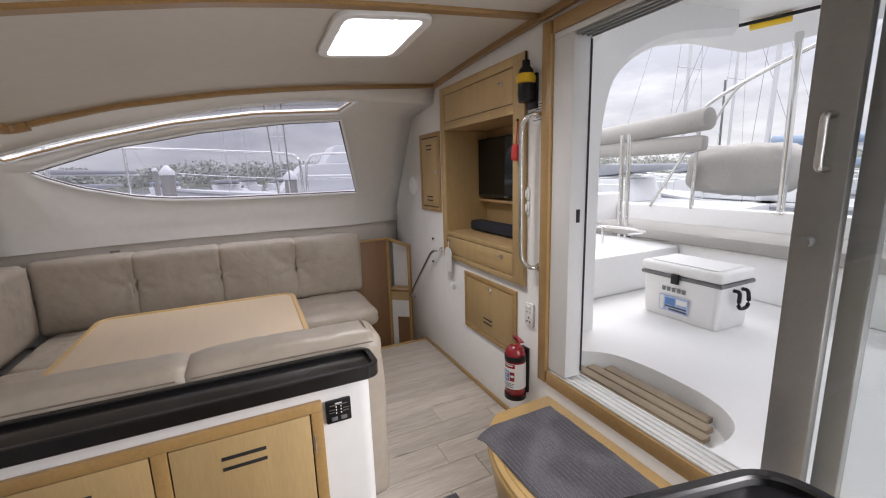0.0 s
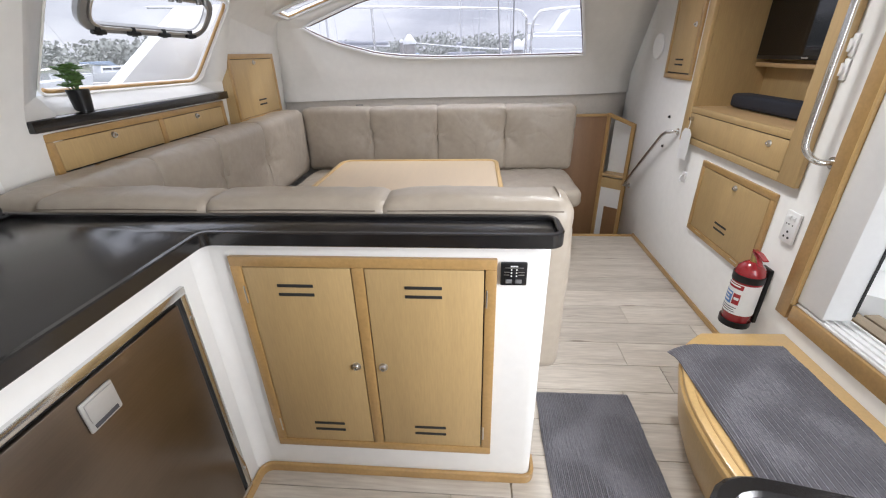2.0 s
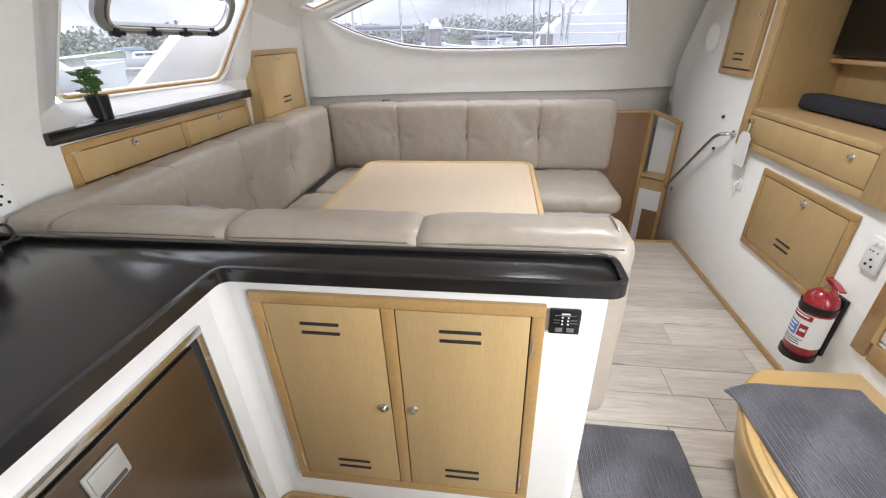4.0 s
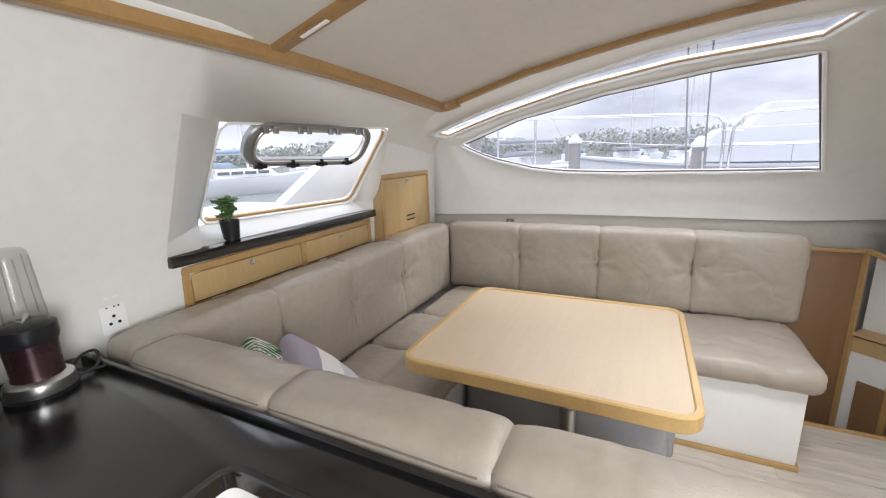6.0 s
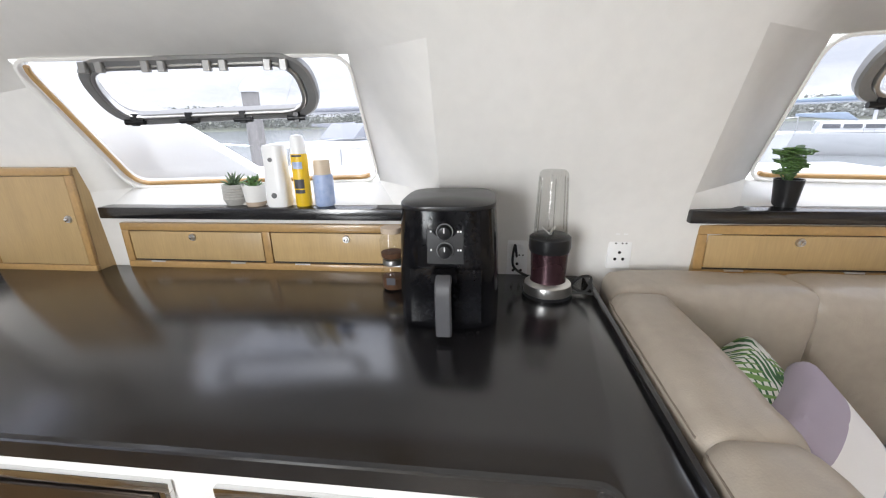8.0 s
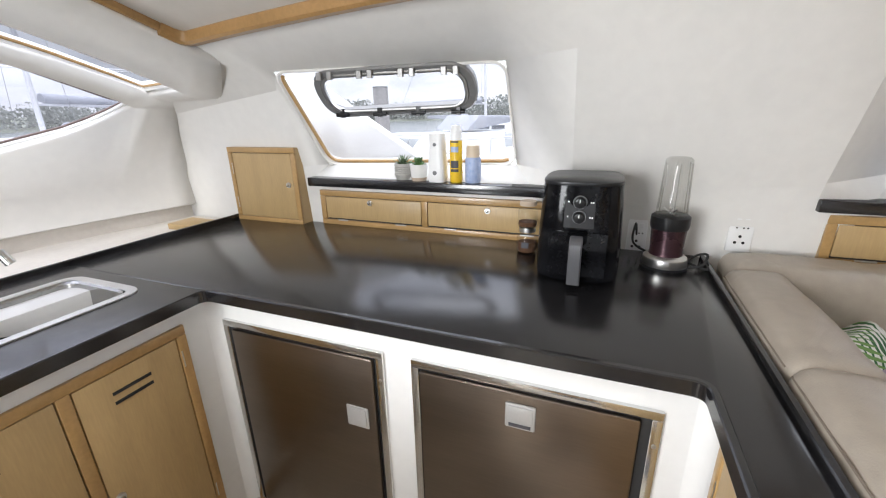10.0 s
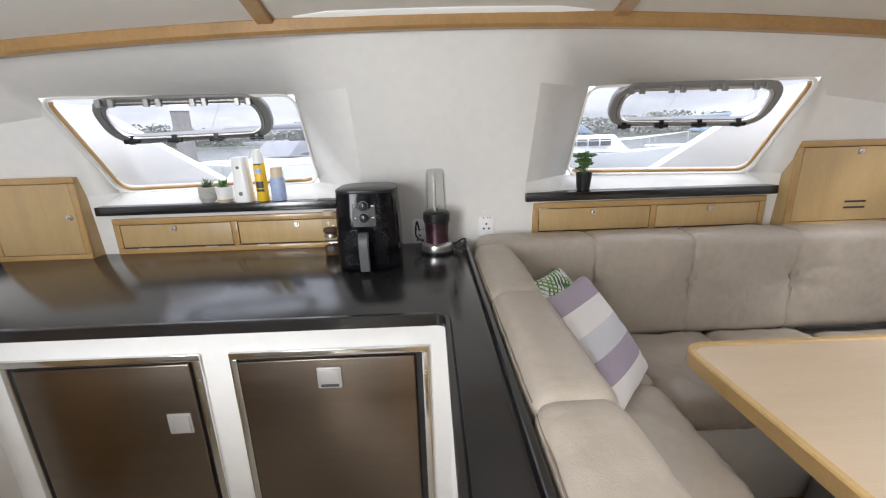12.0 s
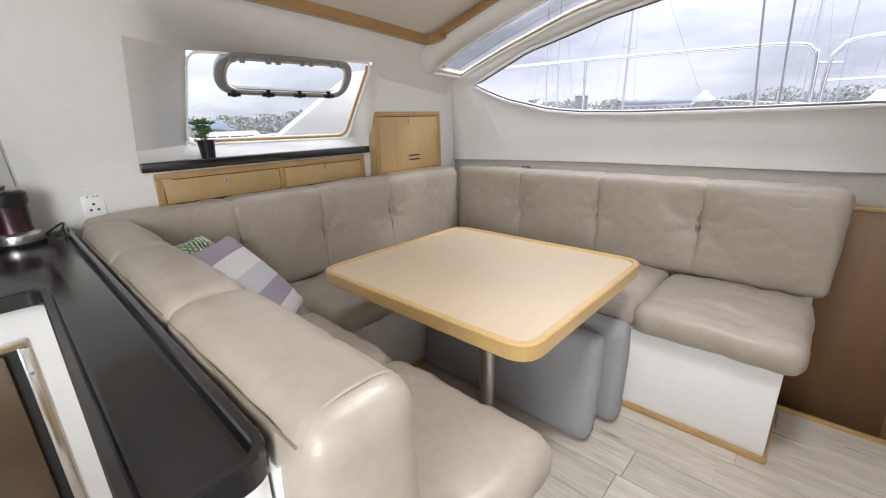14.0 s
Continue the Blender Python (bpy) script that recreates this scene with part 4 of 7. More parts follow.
b = holed(AX, (-1.15, 4.66, -0.9, 2.2), ((D0, D1, DZ0, DZ1), (q0, q1, qz0, qz1)))
wall_aft = solid("wall_aft", b, LINING, "white aft bulkhead with a wide doorway", "wall", kind="structure")
sol = wall_aft.modifiers.new("thickness", "SOLIDIFY")
sol.thickness, sol.offset = 0.05, 0.0
wall_aft.location.x = 0.025
solid("baseboard", box(AX - 0.012, AX - 0.001, 2.30, 3.862, 0.0, 0.03, 0.003), OAK_TRIM, "thin oak skirting at the foot of the bulkhead", "baseboard", kind="structure")

door_frame = thing("door_1", "wide sliding companionway door standing open, grey aluminium stile", "door", (1.9, 1.4, DZ0), kind="structure")
fr = box(AX - 0.018, AX - 0.001, D1 + 0.006, D1 + 0.065, DZ0 - 0.055, 2.085, 0.004)
part("oak_jamb", fr, OAK_TRIM, door_frame, "varnished oak door surround")
part("jamb_edge", box(AX - 0.020, AX - 0.001, D1 - 0.0055, D1 + 0.0055, DZ0 + 0.0125, DZ1 - 0.0055, 0.002), OAK_EDGE, door_frame, "pale oak lipping")
part("oak_sill", box(AX - 0.018, AX - 0.001, D0, D1 - 0.006, DZ0 - 0.055, DZ0 + 0.012, 0.004), OAK_TRIM, door_frame, "varnished oak door surround")
part("oak_head", box(AX - 0.018, AX - 0.001, D0, D1 - 0.006, DZ1 - 0.005, 2.085, 0.004), OAK_TRIM, door_frame, "varnished oak door surround")
part("white_jamb", box(AX - 0.008, AX + 0.09, D1 - 0.13, D1 - 0.006, DZ0 + 0.03, DZ1 - 0.03, 0.004), WHITE_PAINT, door_frame, "white aluminium jamb")
part("track_head", box(AX - 0.008, AX + 0.10, D0, D1 - 0.006, DZ1 - 0.03, DZ1 - 0.006, 0.003), WHITE_PAINT, door_frame)
for k in range(4):
    part("track_rail", box(AX + 0.002 + k * 0.028, AX + 0.010 + k * 0.028, D0, D1 - 0.132, DZ0 + 0.0235, DZ0 + 0.031, 0.001), WHITE_PAINT, door_frame)
    part("head_rail", box(AX + 0.002 + k * 0.028, AX + 0.008 + k * 0.028, D0, D1 - 0.132, DZ1 - 0.045, DZ1 - 0.0305, 0.001), ALU, door_frame)
part("track", box(AX - 0.006, AX + 0.105, D0, D1 - 0.006, DZ0 + 0.013, DZ0 + 0.023, 0.002), WHITE_PAINT, door_frame, "white ribbed sliding track")
part("seal", box(AX + 0.083, AX + 0.092, D1 - 0.1335, D1 - 0.1305, DZ0 + 0.05, DZ1 - 0.05), RUBBER_AND_GAP, door_frame, "black jamb seal")
part("latch_plate", box(AX + 0.03, AX + 0.05, D1 - 0.1345, D1 - 0.1305, 1.20, 1.26, 0.001), BLACK, door_frame)
for y0, y1, x0 in ((1.225, 1.325, AX + 0.03), (1.165, 1.222, AX + 0.075)):
    st = part("stile", box(x0, x0 + 0.035, y0, y1, DZ0 + 0.045, DZ1 - 0.047, 0.004), ALU, door_frame, "grey aluminium door stile")
part("handle", sweep(smooth_path([(AX + 0.03, 1.268, 1.555), (AX + 0.0, 1.268, 1.553), (AX - 0.012, 1.268, 1.542), (AX - 0.012, 1.268, 1.51), (AX - 0.012, 1.268, 1.47), (AX - 0.012, 1.268, 1.433), (AX + 0.0, 1.268, 1.422), (AX + 0.03, 1.268, 1.42)], 5), 0.009, 0.009, up=(0, 1, 0), round_seg=10), STEEL, door_frame, "steel bow handle")
part("lock", cyl((AX + 0.03, 1.285, 1.235), (AX + 0.008, 1.285, 1.235), 0.017, 0.014, 14), ALU_DARK, door_frame, "small lock knob")
for y0, y1, x0 in ((0.22, 1.224, AX + 0.045), (0.22, 1.164, AX + 0.09)):
    g = part("pane", box(x0, x0 + 0.005, y0, y1, DZ0 + 0.05, DZ1 - 0.05), CLEAR, door_frame)
    g.visible_shadow = False

# TV cabinet in the aft bulkhead
tv = thing("tv_cabinet", "tall oak cabinet with an open niche and two flap doors", "cabinet", (AX, 2.95, 0.83))
T = AX - 0.024
fr = box(T, AX - 0.001, 2.45, o0, 0.83, 2.005, 0.004)
part("stile", fr, OAK, tv)
part("stile", box(T, AX - 0.001, o1, 3.425, 0.83, 2.005, 0.004), OAK, tv)
part("rail", box(T + 0.001, AX - 0.001, o0 + 0.0005, o1 - 0.0005, 1.725, 1.775, 0.003), OAK, tv)
part("rail", box(T + 0.001, AX - 0.001, o0 + 0.0005, o1 - 0.0005, 1.955, 2.005, 0.003), OAK, tv)
part("rail", box(T + 0.001, AX - 0.001, o0 + 0.0005, o1 - 0.0005, 0.995, 1.025, 0.003), OAK, tv)
part("rail", box(T + 0.001, AX - 0.001, o0 + 0.0005, o1 - 0.0005, 0.83, 0.865, 0.003), OAK, tv)
for z0, z1, ky in ((1.777, 1.953, 2.66), (0.867, 0.993, 2.66)):
    # black sheet behind the flap, dark as the shadow in its gap
    part("gap", box(T + 0.012, AX - 0.001, o0 + 0.001, o1 - 0.001, z0 - 0.001, z1 + 0.001), RUBBER_AND_GAP, tv)
    lf = part("flap", box(T + 0.003, T + 0.011, o0 + 0.004, o1 - 0.004, z0 + 0.002, z1 - 0.002, 0.002), OAK, tv)
    knob("-x", T + 0.003, ky, (z0 + z1) / 2 + 0.03, lf, 0.0)
part("side_lining", box(AX - 0.001, 2.20, o1, o1 + 0.015, oz0 - 0.015, oz1 + 0.015), OAK, tv)
part("side_lining", box(AX - 0.001, 2.20, o0 - 0.015, o0, oz0 - 0.015, oz1 + 0.015), OAK, tv)
part("niche_floor", box(AX - 0.001, 2.20, o0 + 0.0005, o1 - 0.0005, oz0 - 0.015, oz0), OAK_H, tv)
part("niche_top", box(AX - 0.001, 2.20, o0 + 0.0005, o1 - 0.0005, oz1, oz1 + 0.015), OAK_H, tv)
part("niche_back", box(2.20, 2.215, o0 - 0.015, o1 + 0.015, oz0 - 0.015, oz1 + 0.015), OAK, tv)
part("tv_ledge", box(2.135, 2.199, o0 + 0.001, o1 - 0.001, 1.225, 1.245, 0.003), OAK_H, tv)
screen = thing("television", "flat black television hung in the oak niche", "television", (2.12, 2.98, 1.25))
part("case", box(2.115, 2.16, 2.64, 3.335, 1.262, 1.665, 0.006), BLACK, screen)
part("screen", box(2.112, 2.116, 2.652, 3.323, 1.28, 1.655), SCREEN, screen, "switched-off dark screen")
part("badge", box(2.111, 2.113, 2.96, 3.00, 1.268, 1.273), STEEL, screen)
bar = thing("soundbar", "long dark fabric-covered soundbar lying in the niche", "speaker", (2.08, 2.98, oz0))
part("body", box(2.02, 2.12, 2.60, 3.30, oz0 + 0.004, oz0 + 0.075, 0.02, 3), material("dark_navy_speaker_cloth", (0.018, 0.02, 0.03), 0.9, vary=0.2, scale=20, bump=0.4, bump_scale=500), bar)
for y in (2.68, 3.22):
    part("foot", box(2.05, 2.09, y, y + 0.05, oz0, oz0 + 0.006), RUBBER_AND_GAP, bar)

locker("wall_locker", "-x", AX, 3.48, 3.845, 1.15, 1.735, "tall oak locker door with vent slots top and bottom", [(3.515, 3.81, 1.185, 1.70)], 0.03, knobs=[(3.545, 1.44)], vents=[(3.665, 1.63), (3.665, 1.245)])
locker("wall_locker", "-x", AX, 2.53, 3.128, 0.388, 0.780, "square oak locker door low on the bulkhead", [(2.56, 3.098, 0.418, 0.75)], 0.03, knobs=[(2.80, 0.722)], vents=[(2.83, 0.505)], hinges=[(2.66, 0.409, "u"), (3.0, 0.409, "u")])

# small fittings on the aft bulkhead
ext = thing("fire_extinguisher", "red fire extinguisher with printed label in a black bracket", "fire extinguisher", (1.81, 2.485, 0.19))
part("cylinder", lathe([(0.0, 0.0), (0.050, 0.0), (0.056, 0.008), (0.056, 0.24), (0.050, 0.268), (0.03, 0.288), (0.018, 0.295), (0.0, 0.295)], (1.812, 2.485, 0.195)), RED, ext)
part("foot_cup", lathe([(0.0, 0.0), (0.060, 0.0), (0.060, 0.028), (0.0565, 0.028)], (1.812, 2.485, 0.185)), BLACK, ext, "black plastic cup")
lab = part("label", lathe([(0.0566, 0.055), (0.0568, 0.055), (0.0568, 0.20), (0.0566, 0.20)], (1.812, 2.485, 0.195)), PAPER, ext, "white and blue printed label")
for z, h, a0, a1, m, lift in ((0.186, 0.022, 148, 232, RED, 0.0), (0.128, 0.058, 150, 198, BLUE, 0.0), (0.128, 0.052, 202, 230, RED, 0.0), (0.146, 0.008, 154, 194, PAPER, 0.0003), (0.130, 0.006, 154, 186, PAPER, 0.0003), (0.114, 0.008, 154, 190, PAPER, 0.0003), (0.130, 0.012, 207, 226, PAPER, 0.0003), (0.086, 0.004, 150, 228, PRINT, 0.0), (0.076, 0.004, 150, 220, PRINT, 0.0), (0.066, 0.004, 150, 224, PRINT, 0.0), (0.189, 0.006, 160, 220, PAPER, 0.0003)):
    b = bmesh.new()
    arc = [radians(a0 + (a1 - a0) * k / 8) for k in range(9)]
    grid_faces(b, [[(1.812 + (0.0572 + lift) * math.cos(a), 2.485 + (0.0572 + lift) * math.sin(a), 0.195 + zz) for a in arc] for zz in (z - h / 2, z + h / 2)])
    part("print", b, m, lab)
valve = part("valve", cyl((1.812, 2.485, 0.49), (1.812, 2.485, 0.525), 0.014, 0.012, 14), BRASS, ext)
part("lever", sweep([(1.812, 2.50, 0.535), (1.795, 2.44, 0.545), (1.79, 2.395, 0.535)], 0.02, 0.006), RED, ext)
part("lever", sweep([(1.812, 2.50, 0.527), (1.80, 2.45, 0.522), (1.79, 2.41, 0.50)], 0.018, 0.006), RED, ext)
part("strap", lathe([(0.0575, 0.0), (0.059, 0.0), (0.059, 0.03), (0.0575, 0.03)], (1.812, 2.485, 0.405)), BLACK, ext)
part("bracket", box(1.868, 1.884, 2.455, 2.515, 0.20, 0.46, 0.003), BLACK, ext)
ext.location = (1.81, 2.448, 0.218)


def socket_plate(plane, at, u, v, w, h, label):
    s = thing("power_socket", label, "socket", ppoint(plane, at, u, v, 0))
    part("plate", pbox(plane, at, u - w / 2, u + w / 2, v - h / 2, v + h / 2, 0.002, 0.013, 0.003), WHITEPLASTIC, s)
    # grey inset behind the plate draws the shading along its edge
    part("edge_shade", pbox(plane, at, u - w / 2 + 0.003, u + w / 2 - 0.003, v - h / 2 + 0.003, v + h / 2 - 0.003, 0.0, 0.002), GREYPLASTIC, s)
    for du, dv in ((0, -0.018), (-0.012, -0.040), (0.012, -0.040)):
        part("pin_hole", cyl(ppoint(plane, at, u + du, v + dv, 0.012), ppoint(plane, at, u + du, v + dv, 0.0145), 0.0048, seg=12), BLACK, s)
    for du in (-0.014, 0.006, 0.018):
        part("small_pin_hole", cyl(ppoint(plane, at, u + du, v + 0.012, 0.012), ppoint(plane, at, u + du, v + 0.012, 0.0145), 0.0026, seg=10), BLACK, s)
    for du in (-0.012, 0.012):
        part("rocker", pbox(plane, at, u + du - 0.008, u + du + 0.008, v + h / 2 - 0.032, v + h / 2 - 0.014, 0.013, 0.017, 0.002), WHITEPLASTIC, s)
    return s


socket_plate("-x", AX, 2.415, 0.685, 0.07, 0.125, "white wall socket beside the companionway door")
socket_plate("+x", -0.872, 1.972, 1.03, 0.072, 0.145, "white wall socket above the settee corner")
socket_plate("+x", -0.872, 1.655, 0.985, 0.066, 0.13, "white wall socket behind the blender")

rail = thing("grab_rail", "upright polished steel grab rail by the door", "handrail", (1.84, 2.395, 0.95))
part("bar", sweep(smooth_path([(1.884, 2.345, 0.955), (1.84, 2.36, 0.957), (1.815, 2.39, 0.985), (1.81, 2.402, 1.03), (1.81, 2.405, 1.15), (1.81, 2.405, 1.33), (1.81, 2.405, 1.50), (1.81, 2.402, 1.62), (1.815, 2.39, 1.67), (1.84, 2.365, 1.697), (1.884, 2.35, 1.70)], 6), 0.0115, 0.0115, up=(0, 1, 0), round_seg=12), CHROME, rail)
for z, y in ((0.955, 2.345), (1.70, 2.35)):
    part("flange", cyl((1.884, y, z), (1.878, y, z), 0.022, seg=16), CHROME, rail)
stair_rail = thing("stair_rail", "short sloping polished steel handrail over the stairs", "handrail", (1.85, 3.8, 0.6))
part("bar", tube([(1.884, 3.50, 0.862), (1.845, 3.51, 0.860), (1.83, 3.56, 0.842), (1.83, 3.66, 0.762), (1.83, 4.06, 0.385), (1.84, 4.10, 0.345), (1.884, 4.11, 0.335)], 0.011, 8, 12), CHROME, stair_rail)
for y, z in ((3.50, 0.862), (4.11, 0.335)):
    part("flange", cyl((1.884, y, z), (1.878, y, z), 0.02, seg=16), CHROME, stair_rail)
sw = thing("light_switch", "pair of round white rocker switches on plates", "switch", (AX, 2.37, 1.27))
for z in (1.322, 1.248):
    p = part("plate", box(AX - 0.008, AX - 0.001, 2.428, 2.492, z - 0.034, z + 0.034, 0.003), WHITEPLASTIC, sw)
    part("button", cyl((AX - 0.008, 2.46, z), (AX - 0.016, 2.46, z), 0.024, 0.022, 20), WHITEPLASTIC, p)
disc = thing("wall_speaker", "round white flush speaker grille", "speaker", (AX, 4.035, 1.335))
part("grille", cyl((AX - 0.001, 4.035, 1.335), (AX - 0.012, 4.035, 1.335), 0.082, 0.078, 32, bevel=0.003), WHITEPLASTIC, disc)
part("rim", sweep([(AX - 0.010, 4.035 + 0.074 * math.cos(a), 1.335 + 0.074 * math.sin(a)) for a in np.linspace(0, 2 * math.pi, 33)[:-1]], 0.006, 0.006, up=(1, 0, 0), closed=True), WHITE_PAINT, disc)
for y, z in ((3.655, 0.928), (3.665, 0.742)):
    bt = thing("door_stop", "small round black and steel stop on the bulkhead", "door stop", (AX, y, z))
    part("rose", cyl((AX - 0.001, y, z), (AX - 0.004, y, z), 0.012, seg=14), STEEL, bt)
    part("plug", cyl((AX - 0.004, y, z), (AX - 0.012, y, z), 0.008, seg=12), BLACK, bt)
tag = thing("hanging_tag", "white paper key tag hanging from a round knob", "tag", (T, 3.32, 0.965))
part("knob", cyl((T, 3.315, 0.965), (T - 0.02, 3.315, 0.965), 0.012, 0.010, 14), CHROME, tag)
part("loop", tube([(T - 0.012, 3.315, 0.965), (T - 0.016, 3.305, 0.935), (T - 0.016, 3.315, 0.905)], 0.002, 5, 6), WHITEPLASTIC, tag)
part("card", prism([(T - 0.016, 3.262, 0.745), (T - 0.016, 3.365, 0.738), (T - 0.016, 3.365, 0.885), (T - 0.016, 3.34, 0.912), (T - 0.016, 3.29, 0.912), (T - 0.016, 3.262, 0.887)], (-0.004, 0, 0)), PAPER, tag)
tag2 = thing("small_hook", "small white plastic wall hook below the key tag", "hook", (AX, 3.30, 0.62))
part("plate", box(AX - 0.006, AX - 0.001, 3.28, 3.33, 0.605, 0.665, 0.002), WHITEPLASTIC, tag2)
part("prong", tube([(AX - 0.006, 3.305, 0.65), (AX - 0.022, 3.305, 0.64), (AX - 0.026, 3.305, 0.62), (AX - 0.02, 3.305, 0.608)], 0.005, 5, 8), WHITEPLASTIC, tag2)
beacon = thing("emergency_beacon", "yellow emergency beacon in a black wall bracket", "beacon", (1.85, 2.405, 1.82))
part("band", lathe([(0.036, 0.0), (0.046, 0.006), (0.047, 0.03), (0.040, 0.044), (0.0, 0.046)], (1.835, 2.405, 1.882), seg=20), YELLOW, beacon, "yellow band")
part("cap", lathe([(0.036, 0.0), (0.034, 0.02), (0.020, 0.035), (0.018, 0.062), (0.0, 0.066)], (1.835, 2.405, 1.925), seg=18), BLACK, beacon)
part("lower_body", lathe([(0.0, 0.0), (0.034, 0.0), (0.040, 0.03), (0.038, 0.085), (0.0, 0.085)], (1.835, 2.405, 1.80), seg=18), BLACK, beacon)
part("aerial", cyl((1.835, 2.405, 1.99), (1.835, 2.405, 2.03), 0.006, 0.004, 10), BLACK, beacon)
part("bracket", box(1.868, 1.884, 2.37, 2.44, 1.77, 1.93, 0.003), BLACK, beacon)
beacon.location.z -= 0.04
note = thing("instruction_card", "small printed white card under the beacon", "sign", (AX, 2.375, 1.72))
part("card", box(AX - 0.0035, AX - 0.001, 2.335, 2.415, 1.655, 1.76), PAPER, note)
for k in range(7):
    part("text_line", box(AX - 0.0045, AX - 0.0033, 2.342, 2.41 - 0.012 * (k % 3), 1.745 - k * 0.012, 1.749 - k * 0.012), PRINT, note)
red = thing("safety_lanyard", "red folded safety lanyard hanging beside the grab rail", "lanyard", (1.85, 2.47, 1.5))
part("strap", sweep(smooth_path([(1.858, 2.50, 1.69), (1.852, 2.497, 1.64), (1.850, 2.502, 1.58), (1.852, 2.50, 1.54)], 5), 0.009, 0.004, up=(1, 0, 0)), RED_FABRIC, red)
part("folded_end", cushion((1.845, 2.50, 1.53), (0.03, 0.05, 0.085), 0.012, seed=4, cell=0.008), RED_FABRIC, red)
part("clip", cyl((1.878, 2.50, 1.69), (1.852, 2.50, 1.69), 0.006, 0.006, 12), BLACK, red)

# stairs to the hull beside the settee end
solid("stair_well_floor", box(1.30, 1.93, 3.89, 4.37, -0.9, -0.75), PLANK, "laminate floor at the foot of the hull stairs", "floor", kind="structure")
for k in range(3):
    solid("stair_tread", box(1.56, 1.883, 3.89 + k * 0.14, 3.89 + (k + 1) * 0.14, -0.75, -0.20 - k * 0.19), GELCOAT, "white moulded stair tread down to the hull", "stairs", kind="structure")
solid("settee_end_panel", box(1.30, 1.695, 4.318, 4.338, -0.75, 0.842, 0.003), OAK_SHADED, "upright oak panel lining the stairwell beside the settee", "panel", kind="structure")
solid("panel_cap", box(1.30, 1.70, 4.308, 4.345, 0.8425, 0.862, 0.003), OAK_TRIM, "varnished oak cap on the stairwell panel", "trim", kind="structure")
cab = thing("stair_cupboard", "oak-edged open corner cupboard beside the stairs", "cabinet", (1.78, 4.3, -0.7))
CA, CB = Vector((1.712, 4.325, 0)), Vector((1.868, 4.195, 0))
ax = (CB - CA).normalized()
inw = Vector((-ax.y, ax.x, 0))
for p, top in ((CA, 0.865), (CB, 0.80)):
    part("post", sweep([p + Vector((0, 0, -0.74)), p + Vector((0, 0, top))], 0.03, 0.028, up=inw), OAK_TRIM, cab)
part("top_rail", sweep([CA + Vector((0, 0, 0.855)), CB + Vector((0, 0, 0.79))], 0.028, 0.028), OAK_TRIM, cab)


def cupboard_panel(name, z0, z1, mat, near, far, inset=0.0, label=""):
    """An upright board across the corner, between two depths behind the posts."""
    a0, c0 = CA + ax * (0.015 + inset), CB - ax * 0.015
    return part(name, prism([a0 + inw * near + Vector((0, 0, z0)), c0 + inw * near + Vector((0, 0, z0)), c0 + inw * near + Vector((0, 0, z1)), a0 + inw * near + Vector((0, 0, z1))], inw * (far - near)), mat, cab, label)


cupboard_panel("shelf", 0.365, 0.385, OAK_H, -0.012, 0.085)
cupboard_panel("shelf_front", 0.265, 0.352, OAK, 0.0, 0.012)
cupboard_panel("lining", -0.7, 0.80, GELCOAT, 0.086, 0.098, label="white inner lining")
cupboard_panel("low_panel", -0.7, 0.264, GELCOAT, 0.004, 0.014, label="white lower panel")
cupboard_panel("low_door", -0.60, 0.10, OAK_SHADED, -0.008, 0.0035, 0.055)

# ---------------------------------------------------------------- galley
CT = 0.93
b = prism(rounded([(-0.05, 1.757, CT - 0.02), (0.850, 1.757, CT - 0.02), (0.850, 1.865, CT - 0.02), (-0.862, 1.865, CT - 0.02), (-0.862, -0.275, CT - 0.02), (-0.05, -0.275, CT - 0.02)], 0.03), (0, 0, 0.020), 0.004)
SINK_SLABS = []
SX0, SX1, SY0, SY1 = 0.02, 0.66, -0.115, 0.215
for x0, x1, y0, y1 in ((-0.0499, SX0, -0.275, 0.41), (SX1, 1.05, -0.275, 0.41), (SX0, SX1, -0.275, SY0), (SX0, SX1, SY1, 0.41)):
    SINK_SLABS.append(box(x0, x1, y0, y1, CT - 0.02, CT))
worktop = thing("worktop", "glossy black solid-surface galley worktop with raised edge", "worktop", (-0.4, 0.8, CT - 0.05))
part("slab", b, BLACKTOP, worktop)
for piece in SINK_SLABS:
    part("sink_slab", piece, BLACKTOP, worktop)
lip = rounded([(1.05, 0.418, CT - 0.008), (-0.042, 0.418, CT - 0.008), (-0.042, 1.749, CT - 0.008), (0.858, 1.749, CT - 0.008), (0.858, 1.870, CT - 0.008), (-0.85, 1.870, CT - 0.008)], 0.035, 6)
part("front_edge", sweep(lip[6:-3], 0.016, 0.038), BLACKTOP, worktop, "rounded black drop edge")
part("back_fiddle", sweep([(1.05, -0.28, CT + 0.006), (-0.40, -0.28, CT + 0.006), (-0.862, -0.262, CT + 0.006)], 0.014, 0.028), BLACKTOP, worktop)

carc = thing("galley_carcass", "white moulded galley unit fronts below the worktop", "cabinet", (-0.4, 0.8, 0.0))
part("forward_body", box(-0.868, -0.097, -0.27, 1.87, 0.0, 0.909, 0.004), GELCOAT, carc)
part("peninsula_body", prism(rounded([(-0.0965, 1.785, 0.0), (0.846, 1.785, 0.0), (0.846, 1.878, 0.0), (-0.0965, 1.878, 0.0)], 0.035, 6), (0, 0, 0.912)), GELCOAT, carc)
part("sink_body", box(-0.0965, 1.05, -0.27, 0.005, 0.0, 0.912, 0.004), GELCOAT, carc)
part("sink_front", box(-0.0965, 1.05, 0.35, 0.372, 0.0, 0.912, 0.003), GELCOAT, carc)
